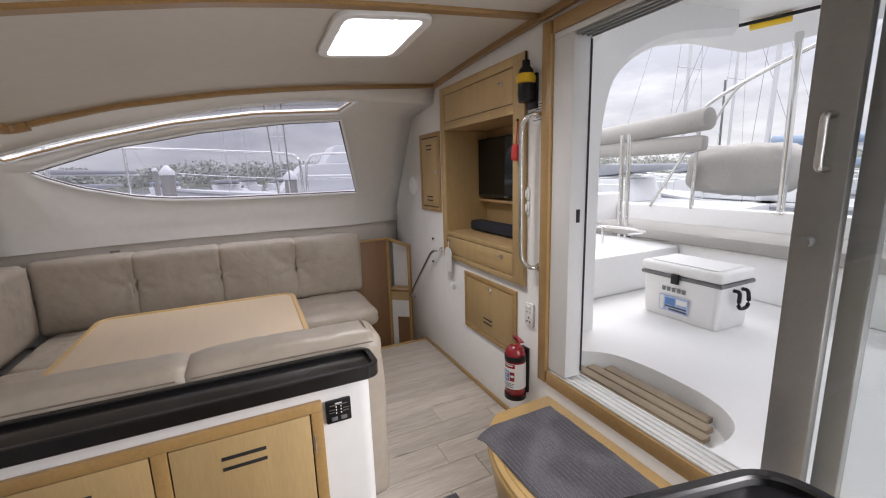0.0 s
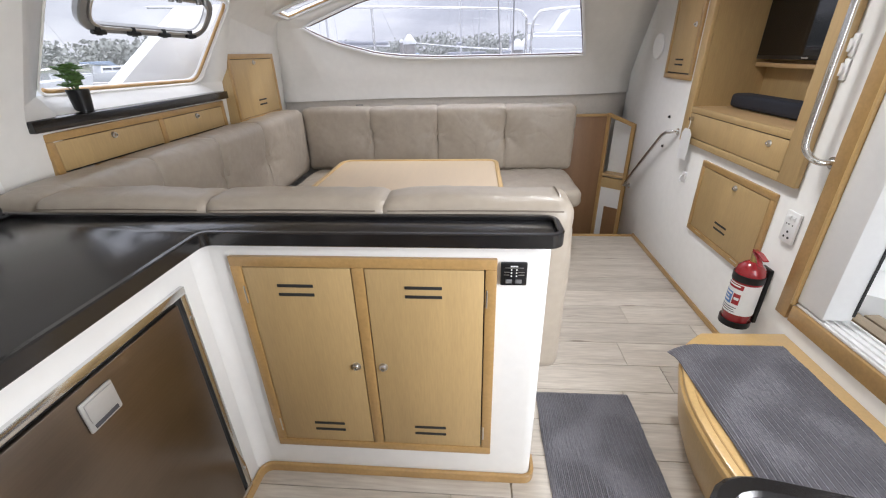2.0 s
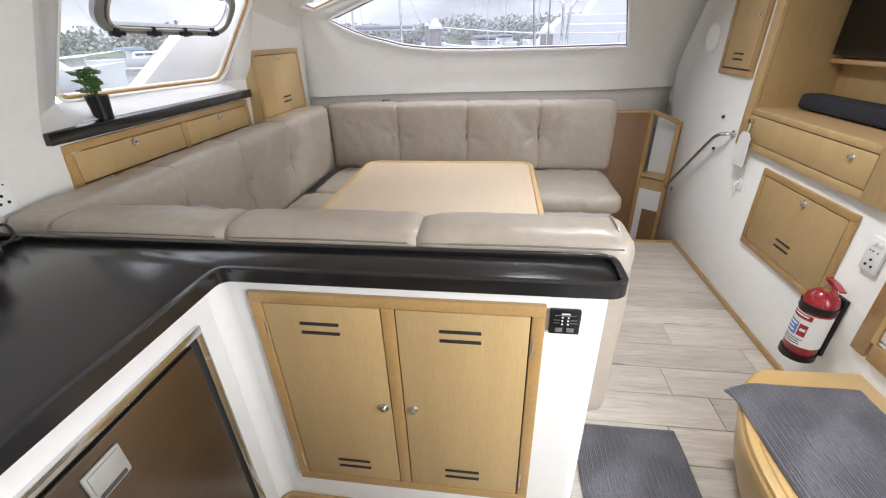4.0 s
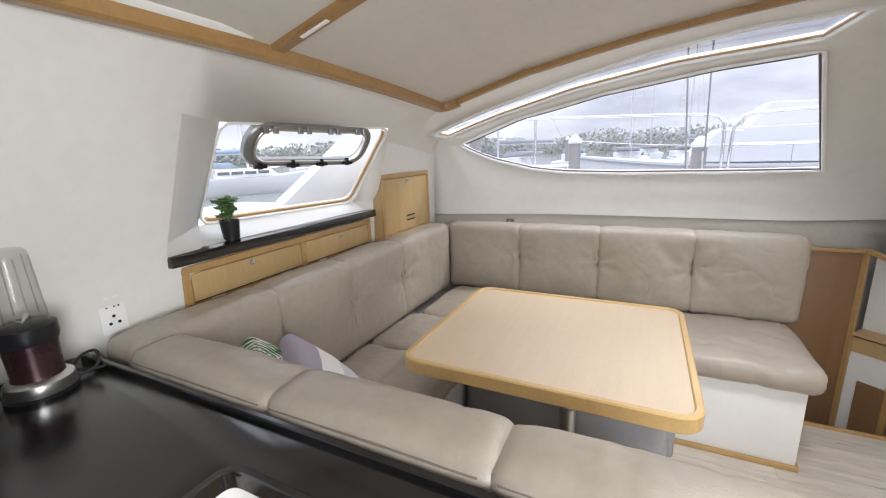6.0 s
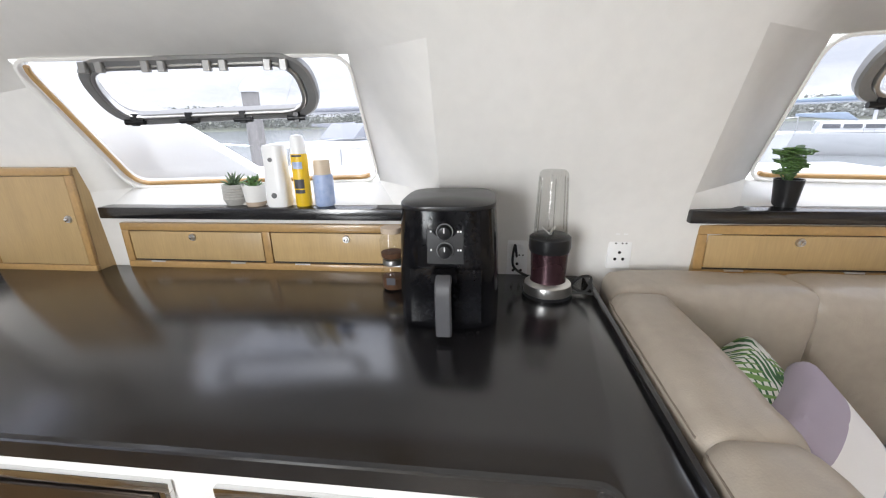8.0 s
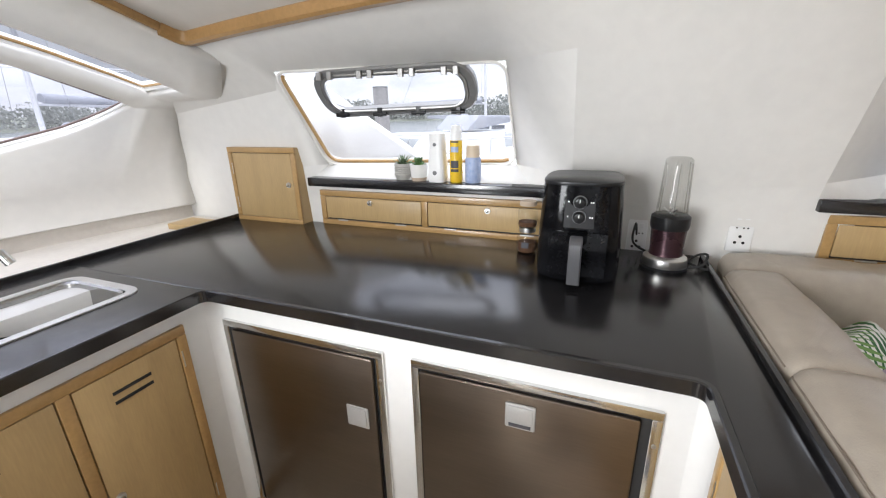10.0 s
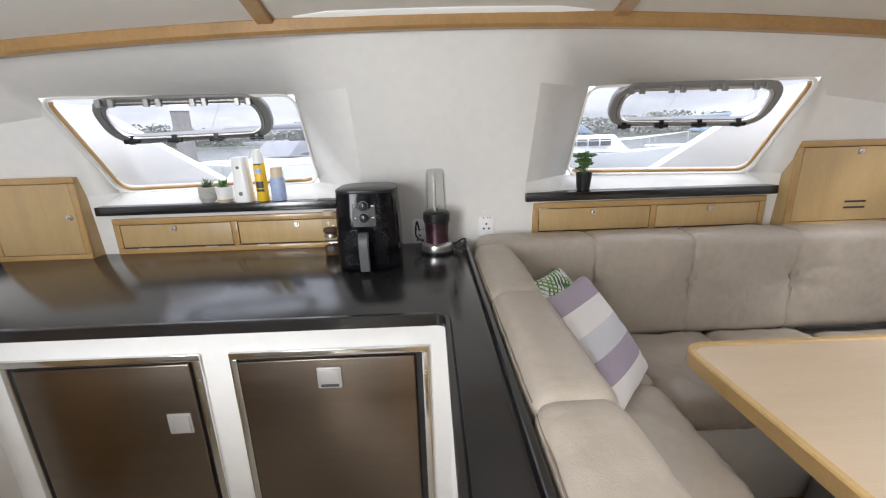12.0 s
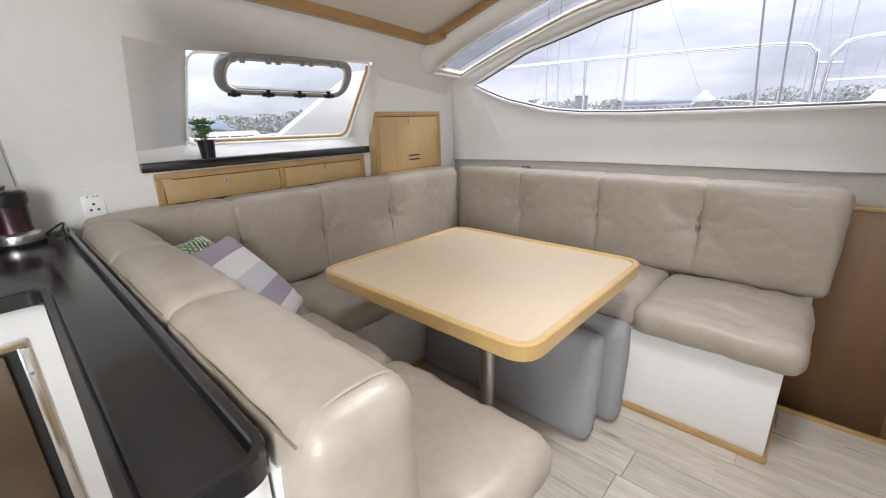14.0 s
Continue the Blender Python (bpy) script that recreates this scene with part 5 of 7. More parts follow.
for c, s in (((-0.0965, 0.372), (1, 1)), ((-0.0965, 1.785), (1, -1))):
    bb = bmesh.new()
    arc = [(c[0] + 0.035 * s[0] * (1 - math.sin(a)), c[1] + 0.035 * s[1] * (1 - math.cos(a))) for a in np.linspace(0, math.pi / 2, 7)]
    grid_faces(bb, [[(x, y, z) for x, y in arc] for z in (0.0, 0.912)])
    part("corner_cove", bb, GELCOAT, carc)
sk = rounded([(0.9, 0.380, 0.018), (-0.089, 0.380, 0.018), (-0.089, 1.777, 0.018), (0.854, 1.777, 0.018), (0.854, 1.90, 0.018)], 0.04, 6)
solid("galley_skirting", sweep(sk[6:-6], 0.014, 0.036), OAK_TRIM, "varnished oak skirting round the galley units", "baseboard", kind="structure")
solid("galley_back_ledge", box(-0.86, 1.88, -0.80, -0.285, 0.86, 0.90), CARPETWALL, "grey lined ledge behind the sink worktop", "ledge", kind="structure")
# solid block that imitates a brownish reflection on the ledge
solid("ledge_batten", box(-0.74, -0.60, -0.52, -0.33, 0.9005, 0.93, 0.003), OAK, "short brown block in place of a reflection on the ledge behind the worktop", "trim", kind="structure")

locker("galley_cupboard", "-y", 1.785, -0.006, 0.708, 0.138, 0.858, "oak double cupboard with vent slots in the peninsula", [(0.024, 0.326, 0.168, 0.828), (0.358, 0.678, 0.168, 0.828)], 0.03,
       knobs=[(0.303, 0.495), (0.384, 0.495)], vents=[(0.165, 0.757), (0.515, 0.757), (0.185, 0.237), (0.515, 0.237)], hinges=[(0.019, 0.74, "v"), (0.019, 0.235, "v"), (0.683, 0.74, "v"), (0.683, 0.235, "v")])
locker("galley_cupboard", "+y", 0.372, 0.02, 0.78, 0.105, 0.845, "oak double cupboard with vent slots below the sink", [(0.05, 0.32, 0.135, 0.815), (0.35, 0.75, 0.135, 0.815)], 0.03,
       knobs=[(0.295, 0.46)], vents=[(0.19, 0.74), (0.52, 0.74), (0.19, 0.2), (0.52, 0.2)], hinges=[(0.044, 0.74, "v"), (0.044, 0.22, "v")])
sp = thing("switch_panel", "small black gas control panel on the peninsula", "control panel", (0.75, 1.785, 0.783))
part("plate", box(0.717, 0.784, 1.773, 1.7845, 0.783, 0.848, 0.003), BLACK, sp)
for k in range(2):
    for z in (0.812, 0.821, 0.830):
        part("lamp", cyl((0.744 + k * 0.013, 1.774, z), (0.744 + k * 0.013, 1.7715, z), 0.0022, seg=8), WHITEPLASTIC, sp)
for x in (0.738, 0.763):
    part("button", box(x - 0.008, x + 0.008, 1.7705, 1.7735, 0.791, 0.802, 0.001), GREYPLASTIC, sp)
part("caption", box(0.741, 0.760, 1.772, 1.7735, 0.838, 0.8415), WHITEPLASTIC, sp)
for x0, x1, z in ((0.727, 0.774, 0.8345), (0.725, 0.739, 0.822), (0.762, 0.777, 0.822), (0.725, 0.739, 0.814), (0.762, 0.777, 0.814)):
    part("caption", box(x0, x1, 1.7722, 1.7735, z, z + 0.0016), STEEL, sp)


def fridge(y0, y1, z0, z1, plate_y, plate_z, hinge_right, label):
    X = -0.097
    f = thing("fridge", label, "fridge", (X, (y0 + y1) / 2, z0))
    w = 0.022
    for a, c, e, g in ((y0, y1, z1 - w, z1), (y0, y1, z0, z0 + w), (y0, y0 + w, z0 + w, z1 - w), (y1 - w, y1, z0 + w, z1 - w)):
        part("frame", box(X, X + 0.012, a, c, e, g, 0.002), CHROME, f, "polished steel flange")
    part("gasket", box(X, X + 0.003, y0 + w, y1 - w, z0 + w, z1 - w), RUBBER_AND_GAP, f, "black door gasket")
    a, c = (y0 + w + 0.004, y1 - w - 0.022) if hinge_right else (y0 + w + 0.018, y1 - w - 0.010)
    d = part("door", box(X + 0.003, X + 0.018, a, c, z0 + w + 0.005, z1 - w - 0.006, 0.004), STAINLESS, f, "brushed bronze-toned steel door")
    h = part("handle", box(X + 0.018, X + 0.024, plate_y, plate_y + 0.074, plate_z, plate_z + 0.072, 0.004), PLATE, d, "square latch plate")
    part("handle_lip", box(X + 0.024, X + 0.027, plate_y + 0.006, plate_y + 0.068, plate_z + 0.022, plate_z + 0.066, 0.002), PLATE, h) if hinge_right else part("handle_lip", box(X + 0.024, X + 0.027, plate_y + 0.02, plate_y + 0.068, plate_z + 0.006, plate_z + 0.066, 0.002), PLATE, h)
    if hinge_right:
        part("badge", box(X + 0.024, X + 0.0255, plate_y + 0.010, plate_y + 0.064, plate_z + 0.006, plate_z + 0.015), PRINT, h, "dark lettering bar")
    for z in (z0 + 0.1, z1 - 0.09):
        yy = y1 - w / 2
        part("screw", cyl((X + 0.012, yy, z), (X + 0.0145, yy, z), 0.005, seg=10), STEEL, f)
    return f


fridge(0.413, 1.003, 0.035, 0.814, 0.874, 0.548, False, "built-in fridge with a bronze-toned steel door and side latch")
fridge(1.090, 1.692, 0.035, 0.814, 1.350, 0.688, True, "built-in fridge with a bronze-toned steel door and top latch")

sink = thing("sink", "double stainless steel sink let into the black worktop", "sink", (0.34, 0.05, CT - 0.15))
rimp = rounded([(SX0, SY0, CT + 0.002), (SX1, SY0, CT + 0.002), (SX1, SY1, CT + 0.002), (SX0, SY1, CT + 0.002)], 0.05)
part("rim", sweep(rimp, 0.03, 0.005, closed=True), STEEL, sink)
for x0, x1 in ((SX0 + 0.015, 0.335), (0.355, SX1 - 0.015)):
    bb = bmesh.new()
    rings = []
    for z, k in ((CT + 0.002, 0.0), (CT - 0.004, 0.006), (CT - 0.13, 0.016), (CT - 0.15, 0.035), (CT - 0.153, 0.08)):
        lp = rounded([(x0 + k, SY0 + 0.015 + k, z), (x1 - k, SY0 + 0.015 + k, z), (x1 - k, SY1 - 0.015 - k, z), (x0 + k, SY1 - 0.015 - k, z)], 0.05)
        rings.append(lp + [lp[0]])
    vs = grid_faces(bb, rings)
    bb.faces.new(vs[-1][:-1])
    bmesh.ops.remove_doubles(bb, verts=bb.verts, dist=1e-5)
    part("bowl", bb, SINKSTEEL, sink)
    part("drain", cyl(((x0 + x1) / 2, 0.05, CT - 0.153), ((x0 + x1) / 2, 0.05, CT - 0.149), 0.03, seg=20), SINKSTEEL, sink)
part("divider", box(0.333, 0.357, SY0 + 0.01, SY1 - 0.01, CT - 0.012, CT + 0.001, 0.004), SINKSTEEL, sink)
tap = thing("tap", "slim polished steel tap behind the sink", "tap", (0.34, -0.19, CT))
part("base", cyl((0.34, -0.19, CT), (0.34, -0.19, CT + 0.05), 0.024, 0.018, 18, bevel=0.003), CHROME, tap)
part("spout", tube([(0.34, -0.19, CT + 0.045), (0.33, -0.17, CT + 0.11), (0.28, -0.08, CT + 0.165), (0.235, 0.0, CT + 0.168), (0.22, 0.025, CT + 0.166)], 0.011, 6, 12), CHROME, tap)
part("outlet", cyl((0.22, 0.025, CT + 0.174), (0.21, 0.04, CT + 0.138), 0.013, seg=12), CHROME, tap)
part("lever", sweep([(0.34, -0.19, CT + 0.05), (0.39, -0.22, CT + 0.075)], 0.014, 0.008), CHROME, tap)

aft = thing("aft_counter", "black-topped galley counter with a raised rim", "counter", (1.1, 0.65, 0.0))
part("body", prism(rounded([(0.905, 0.22, 0.0), (1.30, 0.22, 0.0), (1.30, 1.03, 0.0), (0.905, 1.115, 0.0)], 0.06, 6), (0, 0, 0.912)), GELCOAT, aft)
ap = rounded([(0.88, 0.20, 0.0), (1.335, 0.20, 0.0), (1.335, 1.055, 0.0), (0.88, 1.15, 0.0)], 0.07, 8)
part("top", prism([Vector(p) + Vector((0, 0, CT - 0.02)) for p in ap], (0, 0, 0.016), 0.004), BLACKTOP, aft)
part("rim", sweep([Vector(p) + Vector((0, 0, CT - 0.012)) for p in ap], 0.022, 0.048, closed=True), BLACKTOP, aft)

# step below the door with its mats
st = thing("companion_step", "rounded oak step box below the companionway door", "step", (1.65, 1.8, 0.0))
outline = [(1.884, 2.262), (1.56, 2.252), (1.47, 2.17), (1.395, 2.03), (1.352, 1.86), (1.352, 1.62), (1.40, 1.42), (1.46, 1.28), (1.884, 1.25)]
so = [Vector((x, y, 0)) for x, y in outline]
curve = [so[0]] + smooth_path(so[1:8], 5) + [so[8]]
foot = [Vector((p.x + (0.062 if 0 < k < len(curve) - 1 else 0), p.y - (0.02 if p.y > 2.1 else 0), 0)) for k, p in enumerate(curve)]
b = bmesh.new()
rings = []
for q in (0.0, 0.35, 0.7, 0.93, 1.0):
    bulge = 0.012 * math.sin(math.pi * q)
    ring = [lerp(f0, p0, q ** 0.8) + Vector((-bulge if 0 < k < len(curve) - 1 else 0, 0, 0.274 * q)) for k, (f0, p0) in enumerate(zip(foot, curve))]
    rings.append(ring + [ring[0]])
grid_faces(b, rings)
part("body", b, OAK, st)
part("tread", prism([p + Vector((0, 0, 0.2725)) for p in curve], (0, 0, 0.02), 0.006), OAK_EDGE, st, "varnished pale oak tread")
part("nosing", sweep([p + Vector((0.004, 0, 0.262)) for p in curve[1:-1]], 0.024, 0.03), OAK_EDGE, st, "varnished pale oak nosing")
part("finger_groove", sweep([p + Vector((0.028, 0, 0.2925)) for p in curve[14:24]], 0.006, 0.003), OAK_TRIM, st, "routed groove in the tread")


def ribbed_mat(name, x0, x1, y0, y1, z, label, seed, droop=0.0):
    """Chenille mat: fine ribs along its length, ruffled and flattened in patches."""
    b = bmesh.new()
    n, m = int((x1 - x0) / 0.0024), int((y1 - y0) / 0.012)
    rows = []
    for k in range(n + 1):
        x = x0 + (x1 - x0) * k / n
        row = []
        for j in range(m + 1):
            y = y0 + (y1 - y0) * j / m
            patch = max(0.0, noise.noise(Vector((x * 7 + seed, y * 7, 1))) + 0.15)
            h = 0.006 + (0.0026 - 0.0035 * min(0.5, patch)) * math.sin(k * math.pi * 0.75 + 2.5 * patch) + (0.0014 + 0.006 * patch) * noise.noise(Vector((x * 110, y * 70, seed)))
            corner = max(0.0, (y - y1 + 0.13) / 0.13) * max(0.0, (x0 + 0.10 - x) / 0.10)
            edge = min(x - x0, x1 - x, y - y0, y1 - y)
            h -= 0.004 * max(0.0, 1 - edge / 0.012)
            row.append((x + 0.004 * noise.noise(Vector((x * 3, y * 6, seed))) - 0.02 * droop * corner, y + 0.003 * noise.noise(Vector((x * 5, y * 3, 5))) - 0.5 * droop * corner, z + h - droop * corner ** 2))
        rows.append(row)
    grid_faces(b, rows)
    ob = solid(name, b, MAT_RIB, label, "mat")
    sm = ob.modifiers.new("thickness", "SOLIDIFY")
    sm.thickness, sm.offset = 0.005, 0.0
    return ob


ribbed_mat("step_mat", 1.400, 1.822, 1.30, 2.172, 0.2935, "grey-blue ribbed mat on the oak step", 2, droop=0.03)
ribbed_mat("floor_mat", 0.915, 1.302, 1.40, 2.188, 0.002, "grey-blue ribbed mat on the laminate floor", 6)

# ---------------------------------------------------------------- settee
base = thing("settee_base", "white moulded settee base with oak skirting", "settee", (0.2, 3.0, 0.0))
part("side_box", box(-0.86, 1.29, 3.452, 4.36, 0.0, 0.392, 0.006), GELCOAT, base)
part("front_box", box(-0.86, -0.20, 1.898, 3.4515, 0.0, 0.392, 0.006), GELCOAT, base)
part("aft_box", box(-0.1995, 0.845, 1.898, 2.46, 0.0, 0.392, 0.006), GELCOAT, base)
part("skirting", box(-0.19, 1.30, 3.438, 3.4515, 0.0, 0.028, 0.004), OAK_TRIM, base, "varnished oak skirting")
part("skirting", box(1.2905, 1.302, 3.452, 3.86, 0.0, 0.028, 0.004), OAK_TRIM, base, "varnished oak skirting")
part("skirting", box(-0.1995, -0.187, 2.47, 3.437, 0.0, 0.028, 0.004), OAK_TRIM, base, "varnished oak skirting")
part("skirting", box(-0.186, 0.852, 2.4605, 2.473, 0.0, 0.028, 0.004), OAK_TRIM, base, "varnished oak skirting")
part("back_ledge", box(-0.84, 1.335, 4.14, 4.372, 0.895, 0.918, 0.003), CARPETWALL, base, "grey carpeted ledge")
part("back_board", box(-0.84, 1.335, 4.125, 4.139, 0.40, 0.918), GELCOAT, base)
part("bolster_board", box(-0.86, 0.850, 1.8795, 1.8845, 0.0, 0.90), GELCOAT, base)


def leather(name, c, size, r, label, puff, seed, group, tufts=(), piping=None, rot=None, wrinkle=0.0045):
    t = thing(name, label, "cushion", (c[0], c[1], c[2] - size[2] / 2), group)
    part("cover", cushion(c, size, r, puff, seed, 0.019, tufts, wrinkle, rot), LEATHER, t)
    if piping:
        part("seam", tube(piping, 0.0022, 6, 6), PIPING, t, "stitched seam")
    return t


SB = "settee back cushions"
edges = [-0.655, -0.145, 0.36, 0.868, 1.36]
for k in range(4):
    a, c = edges[k], edges[k + 1]
    cx, w, h = (a + c) / 2, c - a, 0.475
    tf = []
    if k > 0:
        tf.append(((-w / 2 + 0.004, -0.10, 0.03), 0.20, 0.036))
    if k < 3:
        tf.append(((w / 2 - 0.004, -0.10, 0.03), 0.20, 0.036))
    leather("back_cushion", (cx, 4.055, 0.735), (w + 0.035, 0.17, h), 0.042, "taupe leather back cushion of the settee with pulled tufts", (0.0, 0.018, 0.006), k + 1, SB, tf)
edges = [1.93, 2.425, 2.87, 3.335, 3.96]
for k in range(4):
    a, c = edges[k], edges[k + 1]
    w = c - a
    tf = []
    if k > 0:
        tf.append(((0.105, -w / 2 + 0.004, 0.0), 0.19, 0.033))
    if k < 3:
        tf.append(((0.105, w / 2 - 0.004, 0.0), 0.19, 0.033))
    leather("back_cushion", (-0.745, (a + c) / 2, 0.735), (0.19, w + 0.04, 0.475), 0.045, "taupe leather back cushion against the forward bulkhead", (0.018, 0.0, 0.006), k + 11, SB, tf)
edges = [-0.65, -0.12, 0.395, 0.905]
for k in range(3):
    a, c = edges[k], edges[k + 1]
    y0 = 1.9705
    leather("back_cushion", ((a + c) / 2, y0, 0.68), (c - a + 0.035, 0.169, 0.58), 0.045, "taupe leather back cushion along the galley worktop", (0.004, 0.012, 0.008), k + 21, SB,
            wrinkle=0.004, piping=[(a + 0.015, y0 - 0.080, 0.943), ((a + c) / 2, y0 - 0.084, 0.947), (c - 0.02, y0 - 0.080, 0.943)])
end = [(0.880, 1.9, 0.55), (0.880, 1.899, 0.90), (0.880, 1.915, 0.955), (0.880, 1.945, 0.973), (0.880, 2.01, 0.973), (0.880, 2.04, 0.955), (0.880, 2.057, 0.90), (0.880, 2.056, 0.55)]
cap = thing("cushion_end_piping", "stitched end seam of the galley-side back cushion", "seam", (0.880, 1.98, 0.5))
part("seam", tube(end, 0.0035, 5, 6), LEATHER, cap)
SS = "settee seat cushions"
for k, (a, c) in enumerate(((-0.62, -0.06), (-0.06, 0.775), (0.775, 1.34))):
    leather("seat_cushion", ((a + c) / 2, 3.70, 0.452), (c - a + 0.004, 0.58, 0.125), 0.05, "taupe leather seat cushion of the settee", (0.006, 0.006, 0.014), k + 31, SS, wrinkle=0.009)
for k, (a, c) in enumerate(((2.54, 2.96), (2.96, 3.415))):
    leather("seat_cushion", (-0.405, (a + c) / 2, 0.452), (0.55, c - a + 0.004, 0.125), 0.05, "taupe leather seat cushion by the forward bulkhead", (0.006, 0.006, 0.014), k + 41, SS, wrinkle=0.009)
for k, (a, c) in enumerate(((-0.66, -0.28), (-0.28, 0.275), (0.275, 0.885))):
    leather("seat_cushion", ((a + c) / 2, 2.295, 0.452), (c - a + 0.012, 0.50, 0.13), 0.055, "creased taupe leather seat cushion behind the galley", (0.006, 0.01, 0.018), k + 51, SS, wrinkle=0.009)

tb = thing("saloon_table", "pale oak saloon table with a solid rounded edge and steel post", "table", (0.36, 2.96, 0.0))
to = rounded([(-0.205, 2.555, 0.665), (0.785, 2.555, 0.665), (0.785, 3.44, 0.665), (-0.205, 3.44, 0.665)], 0.075, 8)
part("tabletop", prism([lerp(p, (0.290, 2.9975, 0.665), 0.03) for p in to], (0, 0, 0.045)), TABLETOP, tb, "pale oak laminate top")
part("edge", sweep([lerp(p, (0.290, 2.9975, 0.665), 0.012) + Vector((0, 0, 0.024)) for p in to], 0.026, 0.054, closed=True), OAK_EDGE, tb, "solid varnished edge")
part("post", lathe([(0.034, 0.0), (0.034, 0.40), (0.028, 0.405), (0.028, 0.66)], (0.36, 2.95, 0.0), seg=24), STEEL, tb, "steel post")
part("foot", lathe([(0.0, 0.0), (0.11, 0.0), (0.105, 0.012), (0.05, 0.022), (0.036, 0.03), (0.0, 0.03)], (0.36, 2.95, 0.0), seg=28), STEEL, tb, "steel floor flange")
part("top_plate", cyl((0.36, 2.95, 0.645), (0.36, 2.95, 0.6645), 0.10, seg=24), BLACK, tb)
part("clamp", tube([(0.38, 2.90, 0.62), (0.42, 2.86, 0.615), (0.50, 2.84, 0.61)], 0.008, 5, 8), BLACK, tb)
part("clamp_knob", cyl((0.50, 2.84, 0.635), (0.50, 2.84, 0.575), 0.012, seg=10), BLACK, tb)

for k, (cx, cy, lean, ln) in enumerate(((0.285, 3.16, -6, 0.93), (0.33, 3.335, -3, 0.93))):
    g = thing("infill_cushion", "grey fabric infill cushion stored on edge below the table", "cushion", (cx, cy, 0.0), "stored infill cushions")
    part("cover", cushion((cx, cy, 0.232), (ln, 0.115, 0.46), 0.04, (0.004, 0.01, 0.004), 60 + k, 0.03, rot=(lean, 0, 0)), GREYFABRIC, g)

def pillow_turn(x, y, z):
    """A pillow leaning in the corner: its stripes cross the slope, its lower edge runs along the seat."""
    u = Vector((0.47, 0.47, -0.75)).normalized()
    v = Vector((0.85, -0.52, -0.08))
    v = (v - u * v.dot(u)).normalized()
    w = u.cross(v)
    return Matrix(((u.x, v.x, w.x, x), (u.y, v.y, w.y, y), (u.z, v.z, w.z, z), (0, 0, 0, 1)))


pl = thing("striped_pillow", "square pillow with lilac, grey and white stripes", "pillow", (-0.30, 2.30, 0.52))
pc = part("cover", cushion((0, 0, 0), (0.44, 0.39, 0.065), 0.031, (-0.015, -0.015, 0.04), 71, 0.02), STRIPED, pl)
pc.matrix_local = pillow_turn(0.0, 0.0, 0.178)
pl = thing("palm_pillow", "small pillow with a green palm leaf print", "pillow", (-0.30, 2.30, 0.52))
pc = part("cover", cushion((0, 0, 0), (0.38, 0.38, 0.08), 0.035, (-0.02, -0.02, 0.05), 72, 0.02), PALM, pl)
pc.matrix_local = pillow_turn(-0.145, -0.085, 0.195)

# ---------------------------------------------------------------- things on worktop and shelves
SH = 1.155


def leaf_cluster(t, centre, n, length, wide, mat, seed, up=0.6, droop=0.3):
    r = random.Random(seed)
    for k in range(n):
        a = k * 2.399 + r.random() * 0.3
        el = up * (0.35 + 0.9 * k / n) + r.random() * 0.25
        d = Vector((math.cos(a) * math.cos(el), math.sin(a) * math.cos(el), math.sin(el)))
        s = d.cross(Vector((0, 0, 1))).normalized()
        ln = length * (0.7 + 0.5 * r.random())
        b = bmesh.new()
        rows = []
        for i in range(5):
            q = i / 4
            w = wide * math.sin(math.pi * min(0.98, 0.12 + q * 0.86)) * 0.5
            p = Vector(centre) + d * ln * q - Vector((0, 0, droop * ln * q * q))
            u = s.cross(d) * 0.25 * w
            rows.append([p - s * w + u, p - u, p + s * w + u])
        grid_faces(b, rows)
        lf = part("leaf", b, mat, t)
        sm = lf.modifiers.new("thickness", "SOLIDIFY")
        sm.thickness = 0.0022


p1 = thing("herb_pot", "green leafy plant in a black tapered pot", "potted plant", (-0.90, 2.44, SH))
part("pot", lathe([(0.0, 0.0), (0.030, 0.0), (0.038, 0.08), (0.035, 0.08), (0.034, 0.07), (0.0, 0.07)], (-0.90, 2.44, SH)), BLACK, p1, "black tapered pot")
r = random.Random(3)
for k in range(22):
    a, e = r.random() * 6.28, 0.5 + r.random() * 0.9
    tip = Vector((-0.90 + math.cos(a) * 0.045 * (1.4 - e), 2.44 + math.sin(a) * 0.048 * (1.4 - e), SH + 0.088 + 0.075 * r.random()))
    leaf_cluster(p1, tip, 7, 0.030, 0.026, LEAF, k, 0.5)
    part("stem", sweep([(-0.90, 2.44, SH + 0.06), tip], 0.003, 0.003), LEAF, p1)
p2 = thing("succulent_pot", "spiky succulent in a grey ribbed pot", "potted plant", (-0.895, 0.685, SH))
prof = [(0.0, 0.0), (0.032, 0.0), (0.040, 0.02)]
for k in range(5):
    prof += [(0.0415, 0.022 + k * 0.009), (0.0395, 0.027 + k * 0.009)]
prof += [(0.040, 0.07), (0.036, 0.07), (0.034, 0.062), (0.0, 0.062)]
part("pot", lathe(prof, (-0.895, 0.685, SH)), CERAMIC_GREY, p2, "grey ribbed ceramic pot")
leaf_cluster(p2, (-0.895, 0.685, SH + 0.06), 16, 0.055, 0.012, LEAF_GREY, 21, 1.0, 0.1)
p3 = thing("succulent_pot", "green rosette succulent in a white pot", "potted plant", (-0.88, 0.768, SH))
part("pot", lathe([(0.034, 0.014), (0.040, 0.07), (0.036, 0.07), (0.034, 0.062), (0.0, 0.062)], (-0.88, 0.768, SH)), CERAMIC_WHITE, p3, "white ceramic pot")
part("pot_base", lathe([(0.0, 0.0), (0.032, 0.0), (0.0345, 0.0145), (0.0, 0.0145)], (-0.88, 0.768, SH)), CORK, p3, "tan clay base band")
leaf_cluster(p3, (-0.88, 0.768, SH + 0.06), 22, 0.045, 0.018, LEAF, 22, 1.05, 0.05)
